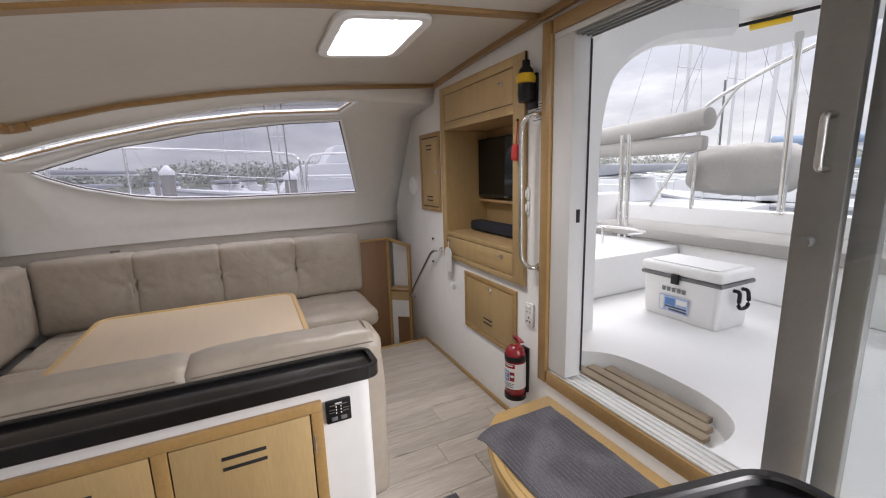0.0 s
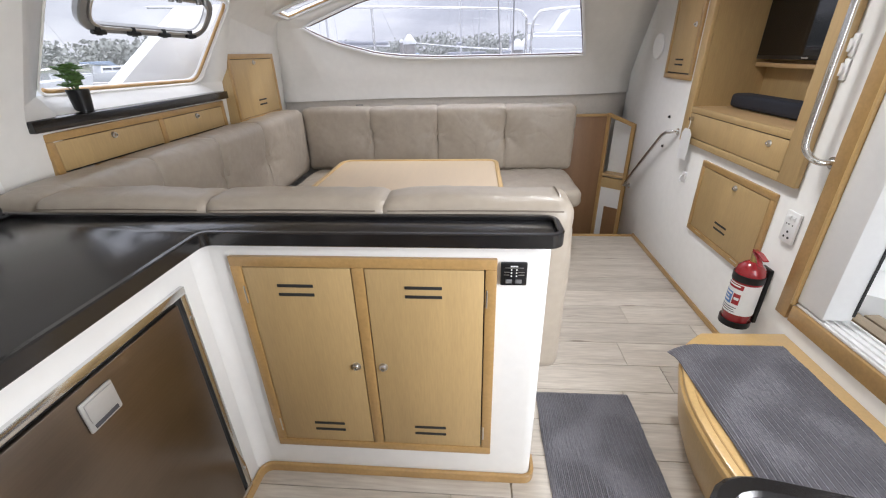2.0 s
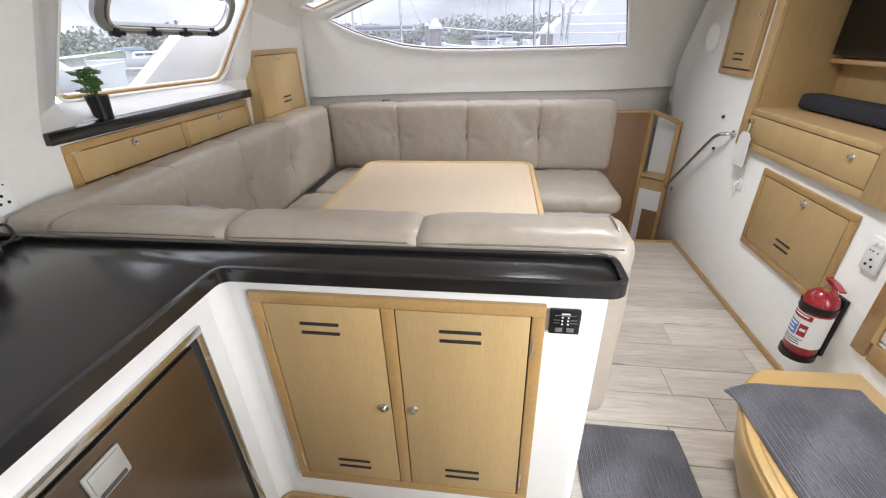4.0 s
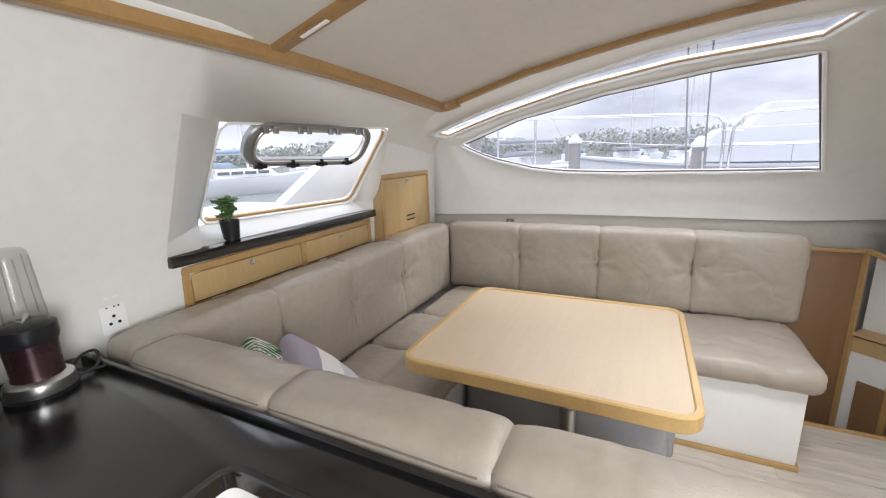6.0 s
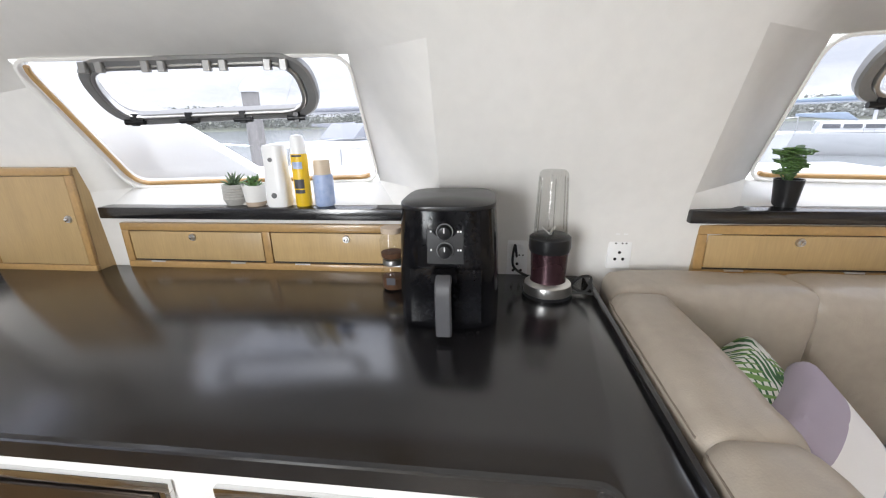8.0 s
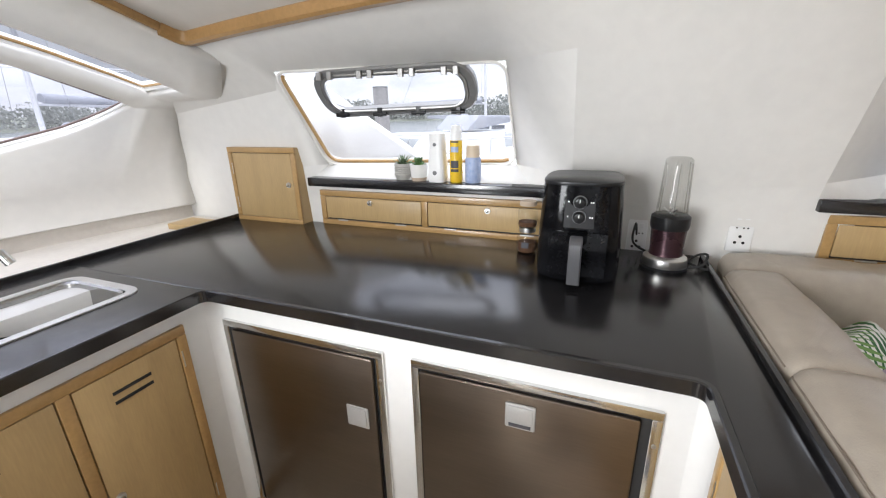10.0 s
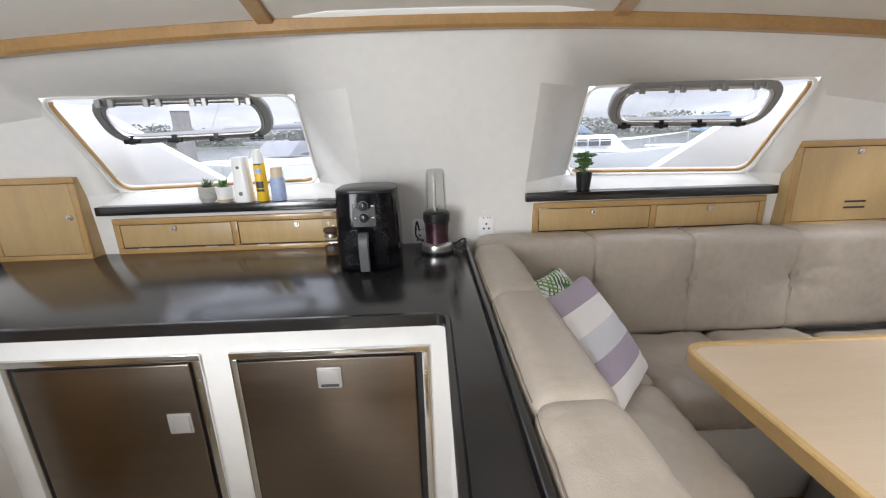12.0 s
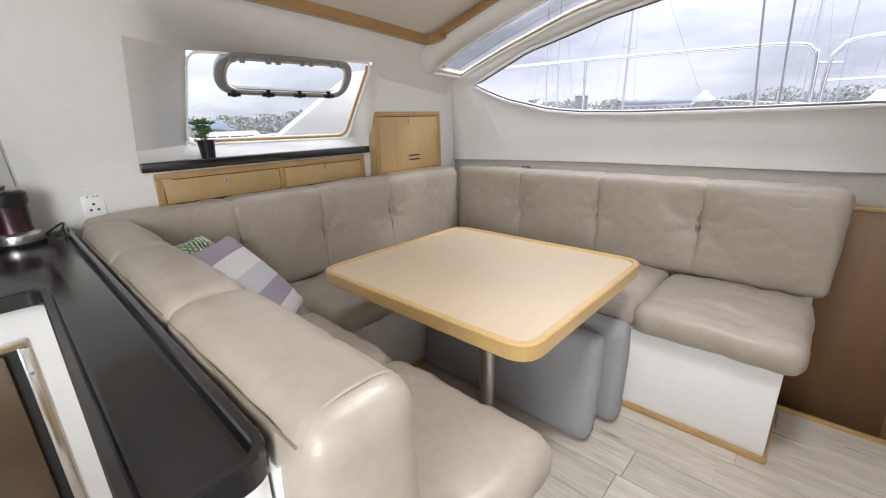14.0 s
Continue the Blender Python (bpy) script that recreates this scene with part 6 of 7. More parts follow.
dsp = thing("air_freshener", "tall white automatic air freshener dispenser", "dispenser", (-0.875, 0.86, SH))
part("body", lathe([(0.0, 0.0), (0.036, 0.0), (0.039, 0.01), (0.038, 0.06), (0.033, 0.15), (0.034, 0.192), (0.031, 0.20), (0.0, 0.20)], (-0.875, 0.86, SH), square=0.35), WHITEPLASTIC, dsp)
part("nozzle", cyl((-0.843, 0.86, SH + 0.155), (-0.838, 0.86, SH + 0.155), 0.007, seg=14), GREYPLASTIC, dsp)
part("button", cyl((-0.839, 0.86, SH + 0.04), (-0.834, 0.86, SH + 0.04), 0.009, seg=14), GREYPLASTIC, dsp)
can = thing("spray_can", "tall yellow aerosol can with a clear cap", "spray can", (-0.88, 0.94, SH))
part("can", lathe([(0.0, 0.0), (0.025, 0.0), (0.0265, 0.005), (0.0265, 0.165), (0.022, 0.178), (0.0, 0.178)], (-0.88, 0.94, SH)), YELLOW, can)
part("cap", lathe([(0.0245, 0.170), (0.0245, 0.205), (0.018, 0.228), (0.0, 0.232)], (-0.88, 0.94, SH)), WHITEPLASTIC, can, "pale domed cap")
for z, h, m in ((0.075, 0.03, PRINT), (0.05, 0.012, PRINT), (0.135, 0.022, PALEBLUE), (0.165, 0.006, PRINT)):
    b = bmesh.new()
    arc = np.linspace(radians(-35), radians(40), 7)
    grid_faces(b, [[(-0.88 + 0.0269 * math.cos(a), 0.94 + 0.0269 * math.sin(a), SH + zz) for a in arc] for zz in (z - h / 2, z + h / 2)])
    part("print", b, m, can)
can = thing("spray_can", "short blue aerosol refill can with a beige cap", "spray can", (-0.885, 1.012, SH))
part("can", lathe([(0.0, 0.0), (0.031, 0.0), (0.033, 0.005), (0.033, 0.095), (0.028, 0.105), (0.0, 0.105)], (-0.885, 1.012, SH)), PALEBLUE, can)
part("cap", lathe([(0.029, 0.100), (0.026, 0.150), (0.0, 0.152)], (-0.885, 1.012, SH)), BEIGECAP, can, "beige cap")

fry = thing("air_fryer", "glossy black air fryer with a grey basket handle", "air fryer", (-0.60, 1.465, CT))
part("body", lathe([(0.0, 0.004), (0.118, 0.004), (0.124, 0.012), (0.125, 0.10), (0.120, 0.22), (0.115, 0.296), (0.0, 0.298)], (-0.60, 1.465, CT), seg=40, square=0.45, sx=1.1), GLOSSBLACK, fry, "glossy black body")
part("lid", lathe([(0.115, 0.2965), (0.116, 0.300), (0.115, 0.306), (0.108, 0.310), (0.0, 0.310)], (-0.60, 1.465, CT), seg=40, square=0.45, sx=1.1), BLACK, fry, "matt black top")
part("control_panel", sweep([(-0.477, 1.465, CT + 0.285), (-0.466, 1.465, CT + 0.175)], 0.085, 0.006, up=(1, 0, 0.1)), BLACK, fry)
for z in (0.252, 0.208):
    k = part("dial", cyl((-0.474, 1.465, CT + z), (-0.450, 1.465, CT + z - 0.002), 0.0175, 0.015, 24, bevel=0.002), BLACK, fry)
    part("dial_ring", sweep([(-0.462, 1.465 + 0.0185 * math.cos(a), CT + z + 0.0185 * math.sin(a)) for a in np.linspace(0, 2 * math.pi, 25)[:-1]], 0.002, 0.004, up=(1, 0, 0), closed=True), GREYPLASTIC, k)
    part("dial_mark", box(-0.4515, -0.449, 1.464, 1.466, CT + z, CT + z + 0.012), WHITEPLASTIC, k)
    for dy in (-0.032, 0.030, 0.036):
        part("mark", box(-0.4655, -0.4635, 1.463 + dy, 1.467 + dy, CT + z - 0.002, CT + z + 0.002), WHITEPLASTIC, fry)
bk = part("basket", sweep([(-0.466, 1.465, CT + 0.162), (-0.461, 1.465, CT + 0.028)], 0.17, 0.010, up=(1, 0, 0)), GLOSSBLACK, fry, "glossy black basket front")
part("handle", sweep(smooth_path([(-0.462, 1.465, CT + 0.152), (-0.425, 1.465, CT + 0.150), (-0.408, 1.465, CT + 0.125), (-0.412, 1.465, CT + 0.02)], 5), 0.036, 0.02, up=(0.3, 0, 1)), material("dark_grey_handle", (0.075, 0.075, 0.08), 0.45, vary=0.06, scale=20), bk, "grey basket handle")
part("handle_mount", sweep([(-0.462, 1.465, CT + 0.155), (-0.43, 1.465, CT + 0.150)], 0.058, 0.026), GLOSSBLACK, bk)
for dx in (-0.08, 0.08):
    for dy in (-0.08, 0.08):
        part("foot", cyl((-0.60 + dx, 1.465 + dy, CT), (-0.60 + dx, 1.465 + dy, CT + 0.006), 0.012, seg=12), RUBBER_AND_GAP, fry)

bl = thing("blender", "personal blender with a clear upturned cup and silver foot", "blender", (-0.715, 1.735, CT))
c = (-0.715, 1.735, CT)
part("foot", lathe([(0.0, 0.0), (0.066, 0.0), (0.070, 0.008), (0.066, 0.035), (0.055, 0.044), (0.0, 0.044)], c), STEEL, bl, "silver foot")
part("foot_pad", lathe([(0.0, 0.0), (0.071, 0.0), (0.072, 0.009), (0.0, 0.009)], c), BLACK, bl)
part("body", lathe([(0.052, 0.040), (0.049, 0.055), (0.053, 0.135), (0.0, 0.135)], c), MAUVE, bl, "burgundy motor body")
part("collar", lathe([(0.0, 0.130), (0.056, 0.132), (0.059, 0.145), (0.058, 0.172), (0.050, 0.178), (0.0, 0.178)], c), BLACK, bl, "black blade collar")
cup = part("cup", lathe([(0.047, 0.176), (0.046, 0.20), (0.040, 0.335), (0.038, 0.350), (0.030, 0.358), (0.0, 0.360), ], c), CUPCLEAR, bl, "clear plastic cup")
cup.visible_shadow = False
for k in range(6):
    a = k * math.pi / 3
    part("rib", sweep([(c[0] + 0.0445 * math.cos(a), c[1] + 0.0445 * math.sin(a), CT + 0.19), (c[0] + 0.0385 * math.cos(a), c[1] + 0.0385 * math.sin(a), CT + 0.34)], 0.003, 0.003), CUPCLEAR, cup)
for a in (0.4, 2.5, 4.6):
    part("blade", sweep([(c[0], c[1], CT + 0.178), (c[0] + 0.024 * math.cos(a), c[1] + 0.024 * math.sin(a), CT + 0.198)], 0.01, 0.0015), STEEL, bl)
part("lead", tube([(-0.775, 1.74, CT + 0.02), (-0.79, 1.69, CT + 0.02), (-0.80, 1.64, CT + 0.05), (-0.83, 1.645, CT + 0.11), (-0.868, 1.655, CT + 0.05)], 0.004, 6, 8), RUBBER_AND_GAP, bl)
part("lead", tube([(-0.70, 1.80, CT + 0.006), (-0.69, 1.84, CT + 0.02), (-0.73, 1.86, CT + 0.045), (-0.77, 1.84, CT + 0.03), (-0.74, 1.81, CT + 0.012), (-0.70, 1.86, CT + 0.006), (-0.78, 1.87, CT + 0.012)], 0.004, 6, 8), RUBBER_AND_GAP, bl)

jar = thing("spice_jars", "two stacked glass jars with brown contents beside the air fryer", "jar", (-0.72, 1.275, CT))
for z0 in (0.0, 0.098):
    j = part("jar", lathe([(0.0, 0.001), (0.032, 0.001), (0.036, 0.006), (0.036, 0.060), (0.026, 0.075), (0.026, 0.082), (0.0, 0.082)], (-0.72, 1.275, CT + z0)), CLEAR, jar, "clear glass jar")
    j.visible_shadow = False
    part("lid", lathe([(0.0, 0.080), (0.030, 0.080), (0.031, 0.084), (0.030, 0.096), (0.0, 0.097)], (-0.72, 1.275, CT + z0)), CORK if z0 else STEEL, jar)
    part("contents", lathe([(0.0, 0.004), (0.030, 0.004), (0.033, 0.008), (0.033, 0.040 if not z0 else 0.02), (0.0, 0.042 if not z0 else 0.022)], (-0.72, 1.275, CT + z0)), JAR_FILL, jar)
lb = part("jar_label", box(-0.6835, -0.682, 1.262, 1.288, CT + 0.024, CT + 0.046), PRINT, jar)
cleat = thing("window_clip", "small steel clip on the ledge behind the settee", "clip", (-0.30, 4.30, 0.92))
part("clip", box(-0.33, -0.27, 4.29, 4.33, 0.919, 0.965, 0.004), ALU_DARK, cleat)
part("screw", cyl((-0.30, 4.289, 0.945), (-0.30, 4.283, 0.945), 0.008, seg=12), STEEL, cleat)

bc = thing("beam_clip", "small white plastic clip under the oak ceiling strip", "clip", (-0.28, 2.35, roof_z(-0.28, 2.35) - 0.017))
part("clip", sweep([(x, 2.35, roof_z(x, 2.35) - 0.0165) for x in (-0.33, -0.28, -0.23)], 0.014, 0.006), WHITEPLASTIC, bc)

# ---------------------------------------------------------------- own deck outside the windows
for y0, y1, nm in ((4.64, 5.45, "side_deck_settee"), (-1.95, -1.16, "side_deck_galley")):
    solid(nm, box(-2.2, 1.93, y0, y1, 0.80, 0.95, 0.02), DECK, "white moulded side deck", "deck", kind="structure")
solid("foredeck", box(-3.4, -1.12, -0.95, 4.45, 0.70, 1.02, 0.03), DECK, "white moulded foredeck ahead of the cabin", "deck", kind="structure")
for sgn in (1, -1):
    f = (lambda y: y) if sgn > 0 else mirror
    tri = [(-1.16, f(2.62), 1.03), (-1.16, f(3.95), 1.03), (-0.98, f(3.95), 1.66), (-1.0, f(3.42), 1.60)]
    w = solid("windscreen_coaming", prism(tri, (-0.08, 0, 0), 0.012), DECK, "white moulded coaming wing outside a forward window", "coaming", kind="structure")


def deck_rail(flip):
    f = (lambda y: y) if not flip else mirror
    t = thing("deck_rail", "stainless steel deck rail with rounded hoops", "railing", (0.0, f(5.3), 0.95))
    part("top_tube", tube([(-2.6, f(5.28), 1.80), (-1.2, f(5.29), 1.76), (-0.3, f(5.30), 1.735), (0.6, f(5.30), 1.70), (1.00, f(5.30), 1.675), (1.09, f(5.30), 1.63), (1.12, f(5.30), 1.54), (1.125, f(5.30), 0.95)], 0.0125, 8, 10), CHROME, t)
    part("hoop", tube([(1.17, f(5.30), 0.95), (1.175, f(5.30), 1.50), (1.21, f(5.30), 1.62), (1.31, f(5.30), 1.67), (1.8, f(5.30), 1.68), (2.6, f(5.30), 1.66)], 0.0125, 8, 10), CHROME, t)
    part("mid_wire", tube([(1.18, f(5.30), 1.45), (2.6, f(5.30), 1.43)], 0.007, 4, 8), CHROME, t)
    for x in (-1.6, -0.36, 2.5):
        part("stanchion", cyl((x, f(5.30), 0.95), (x, f(5.30), 1.74 - 0.02 * x), 0.0115, seg=10), CHROME, t)
    part("eye", cyl((1.125, f(5.30), 1.555), (1.24, f(5.30), 1.545), 0.006, seg=8), CHROME, t)
    for x0, x1 in ((0.89, 0.35), (1.0, 0.75)):
        s = thing("shroud", "taut steel rigging wire", "rigging", (x0, f(5.15), 0.95))
        part("wire", cyl((x0, f(5.15), 0.95), (x1, f(4.6), 9.0), 0.0065, seg=8), GREYPLASTIC, s)
        part("turnbuckle", cyl((x0, f(5.15), 0.95), (x0 - 0.02, f(5.13), 1.40), 0.012, seg=8), STEEL, s)


deck_rail(False)
deck_rail(True)

# ---------------------------------------------------------------- cockpit behind the door
SOLE = 0.40
b = bmesh.new()
outer = [(1.94, -0.6), (4.5, -0.6), (4.5, 4.2), (1.94, 4.2)]
hole = rounded([(1.975, 1.53, SOLE), (2.26, 1.55, SOLE), (2.385, 1.72, SOLE), (2.41, 2.05, SOLE), (2.37, 2.30, SOLE), (2.20, 2.43, SOLE), (1.975, 2.45, SOLE)], 0.13, 6)
ov = [b.verts.new((x, y, SOLE)) for x, y in outer]
hv = [b.verts.new(p) for p in hole]
es = [b.edges.new((ov[i], ov[(i + 1) % 4])) for i in range(4)] + [b.edges.new((hv[i], hv[(i + 1) % len(hv)])) for i in range(len(hv))]
bmesh.ops.triangle_fill(b, edges=es, use_beauty=True)
lows = [b.verts.new(lerp(p, (2.10, 1.98, SOLE), 0.06) - Vector((0, 0, 0.095))) for p in hole]
for i in range(len(hole)):
    j = (i + 1) % len(hole)
    b.faces.new((hv[i], hv[j], lows[j], lows[i]))
b.faces.new(lows)
solid("cockpit_sole", b, DECK, "white moulded cockpit sole with a step well", "deck", kind="structure")
grate = thing("teak_grating", "weathered teak slats in the cockpit step well", "grating", (2.2, 1.95, SOLE - 0.094))
for k in range(5):
    x0 = 1.995 + k * 0.068
    part("slat", box(x0, x0 + 0.058, 1.60 + 0.006 * k * k, 2.40 - 0.009 * k * k, SOLE - 0.072, SOLE - 0.047, 0.004), TEAK, grate)
for y in (1.74, 2.15):
    part("batten", box(1.995, 2.32, y, y + 0.04, SOLE - 0.094, SOLE - 0.0725), TEAK, grate)
bench = thing("cockpit_bench", "white moulded cockpit bench with a grey cushion", "bench", (4.2, 2.0, SOLE))
part("base", box(4.02, 4.5, -0.6, 4.2, SOLE, 0.76, 0.02), DECK, bench)
part("cushion", cushion((4.24, 2.0, 0.815), (0.56, 4.2, 0.11), 0.04, (0, 0, 0.01), 81, 0.06), CANVAS, bench, "grey canvas cushion")
solid("cockpit_coaming", box(4.5, 4.62, -0.6, 4.2, -0.2, 1.04, 0.03), DECK, "white stern coaming of the cockpit", "coaming", kind="structure")
solid("cockpit_side", box(1.94, 4.62, 4.2, 4.4, -0.2, 1.15, 0.03), DECK, "white side coaming of the cockpit", "coaming", kind="structure")
solid("cockpit_side_locker", box(2.85, 4.02, 3.05, 4.2, SOLE, 0.74, 0.03), DECK, "white moulded cockpit side locker", "locker", kind="structure")
solid("cockpit_step", box(2.45, 2.85, 2.95, 4.2, SOLE, 0.60, 0.03), DECK, "white moulded cockpit step", "step", kind="structure")
cool = thing("cool_box", "white insulated cool box with grey lid band and black handles", "cool box", (3.31, 2.445, SOLE))
b = bmesh.new()
rings = []
for z, k in ((0.0, 0.022), (0.012, 0.012), (0.29, 0.0)):
    lp = rounded([(3.135 + k, 2.175 + k, SOLE + z), (3.48 - k, 2.175 + k, SOLE + z), (3.48 - k, 2.722 - k, SOLE + z), (3.135 + k, 2.722 - k, SOLE + z)], 0.035)
    rings.append(lp + [lp[0]])
vs = grid_faces(b, rings)
b.faces.new(vs[0][:-1])
part("body", b, WHITEPLASTIC, cool)
part("band", box(3.125, 3.49, 2.165, 2.732, SOLE + 0.286, SOLE + 0.312, 0.010), GREYPLASTIC, cool, "grey lid band")
part("lid", box(3.125, 3.49, 2.165, 2.732, SOLE + 0.3125, SOLE + 0.385, 0.022, 3), WHITEPLASTIC, cool, "white lid")
part("lid_panel", box(3.16, 3.455, 2.21, 2.687, SOLE + 0.3855, SOLE + 0.392, 0.003), WHITEPLASTIC, cool)
part("latch", box(3.110, 3.129, 2.435, 2.49, SOLE + 0.255, SOLE + 0.325, 0.006), BLACK, cool, "black latch")
part("handle", tube([(3.27, 2.175, SOLE + 0.26), (3.27, 2.14, SOLE + 0.25), (3.27, 2.135, SOLE + 0.16), (3.36, 2.135, SOLE + 0.16), (3.36, 2.14, SOLE + 0.25), (3.36, 2.175, SOLE + 0.26)], 0.012, 5, 8), BLACK, cool, "black side handle")
for k in range(5):
    part("logo", box(3.131, 3.1335, 2.535 - k * 0.036, 2.561 - k * 0.036, SOLE + 0.195, SOLE + 0.225, 0.001), GREYPLASTIC, cool)
lab = part("label", box(3.131, 3.1335, 2.365, 2.575, SOLE + 0.055, SOLE + 0.165), PALEBLUE, cool, "pale blue printed label")
for y0, y1, z0, z1, m in ((2.54, 2.57, 0.06, 0.16, PAPER), (2.46, 2.53, 0.10, 0.15, BLUE), (2.375, 2.45, 0.115, 0.15, PAPER), (2.375, 2.53, 0.085, 0.095, PRINT), (2.375, 2.50, 0.065, 0.076, PRINT)):
    part("print", box(3.1295, 3.1315, y0, y1, SOLE + z0, SOLE + z1), m, lab)
pil = thing("hardtop_pillar", "white moulded curved pillar of the cockpit hardtop", "pillar", (2.45, 2.85, SOLE))
part("pillar", sweep(smooth_path([(2.42, 2.71, SOLE), (2.42, 2.71, 1.2), (2.44, 2.71, 1.75), (2.60, 2.71, 2.12), (3.0, 2.68, 2.34), (3.6, 2.6, 2.43)], 7), 0.30, 0.22, up=(0, 1, 0)), DECK, pil)
part("cup", lathe([(0.0, 0.0), (0.03, 0.0), (0.038, 0.11), (0.034, 0.11), (0.0, 0.02)], (2.25, 2.55, 1.79), seg=16), BLACK, pil, "black rope cup")
solid("cockpit_hardtop", box(1.94, 4.8, -0.6, 3.12, 2.42, 2.50, 0.03), DECK, "white cockpit hardtop", "roof", kind="structure")
hook = thing("boat_hook", "yellow and black boat hook under the hardtop", "boat hook", (3.85, 2.5, 2.40))
part("pole", cyl((3.72, 2.86, 2.385), (3.96, 2.22, 2.395), 0.012, seg=10), BLACK, hook)
part("float", cyl((3.86, 2.57, 2.378), (3.95, 2.36, 2.385), 0.032, seg=14, bevel=0.006), YELLOW, hook, "yellow float")
for (x, y0, z0, z1, r) in ((4.55, 2.57, 1.02, 2.42, 0.028), (4.0, 3.70, 0.74, 1.75, 0.022), (4.0, 3.62, 0.74, 1.75, 0.022)):
    p = thing("hardtop_post", "polished steel post of the cockpit frame", "post", (x, y0, z0))
    part("tube", cyl((x, y0, z0), (x, y0 + 0.02, z1), r, seg=14), CHROME, p)
    part("flange", cyl((x, y0, z0), (x, y0, z0 + 0.012), r * 2.2, seg=16), CHROME, p)
roll = thing("rolled_canopy", "grey canvas spray hood rolled on a steel frame", "canopy", (4.5, 3.9, 1.8))
part("roll", cyl((4.5, 4.7, 1.78), (4.5, 3.18, 1.86), 0.105, seg=22, bevel=0.02), CANVAS, roll, "rolled grey canvas")
part("flap", cushion((4.5, 3.95, 1.64), (0.12, 1.5, 0.15), 0.04, (0.01, 0, 0.01), 83, 0.06), CANVAS, roll)
part("strut", cyl((4.5, 3.3, 1.72), (4.5, 3.75, 1.02), 0.016, seg=10), CHROME, roll)
part("strut", cyl((4.5, 3.28, 1.75), (4.5, 3.30, 1.02), 0.016, seg=10), CHROME, roll)
gan = thing("davit_frame", "white-painted tubular davit frame over the stern", "davit", (4.6, 2.8, 1.0))
part("tube", tube([(4.9, 3.55, 1.9), (4.9, 3.45, 2.05), (4.9, 3.0, 2.25), (4.9, 2.4, 2.45)], 0.018, 6, 10), CHROME, gan)
part("tube", tube([(4.9, 3.40, 1.85), (4.9, 3.20, 2.15), (4.9, 2.9, 2.30)], 0.014, 6, 10), CHROME, gan)
part("tube", tube([(4.62, 4.2, 0.98), (4.62, 3.6, 0.96), (4.62, 3.1, 0.98)], 0.014, 6, 10), CHROME, gan)
part("leg", cyl((4.9, 3.55, 0.4), (4.9, 3.55, 1.9), 0.016, seg=10), CHROME, gan)
hoop = thing("cockpit_table_hoop", "steel hoop on a short post beside the bench", "rail", (3.4, 3.2, 0.74))
part("ring", tube([(3.35, 3.05, 0.90), (3.55, 3.05, 0.90), (3.62, 3.25, 0.90), (3.55, 3.5, 0.90), (3.35, 3.5, 0.90)], 0.011, 6, 8), CHROME, hoop)
part("post", cyl((3.55, 3.5, 0.74), (3.55, 3.5, 0.90), 0.013, seg=10), CHROME, hoop)
ding = thing("covered_outboard", "grey canvas cover over the dinghy on the davits", "dinghy", (5.2, 3.2, 1.1))
part("cover", cushion((5.2, 3.25, 1.38), (0.5, 0.95, 0.42), 0.13, (0.02, 0.03, 0.05), 85, 0.05, wrinkle=0.02), CANVAS, ding)
part("sling", sweep([(5.2, 3.5, 1.62), (5.2, 3.5, 2.3)], 0.02, 0.01), GREYPLASTIC, ding)

# ---------------------------------------------------------------- marina
WL = -0.95
b = bmesh.new()
bmesh.ops.create_grid(b, x_segments=2, y_segments=2, size=1800)
for v in b.verts:
    v.co.z = WL
solid("water", b, WATER, "calm grey-green harbour water", "water", kind="structure")


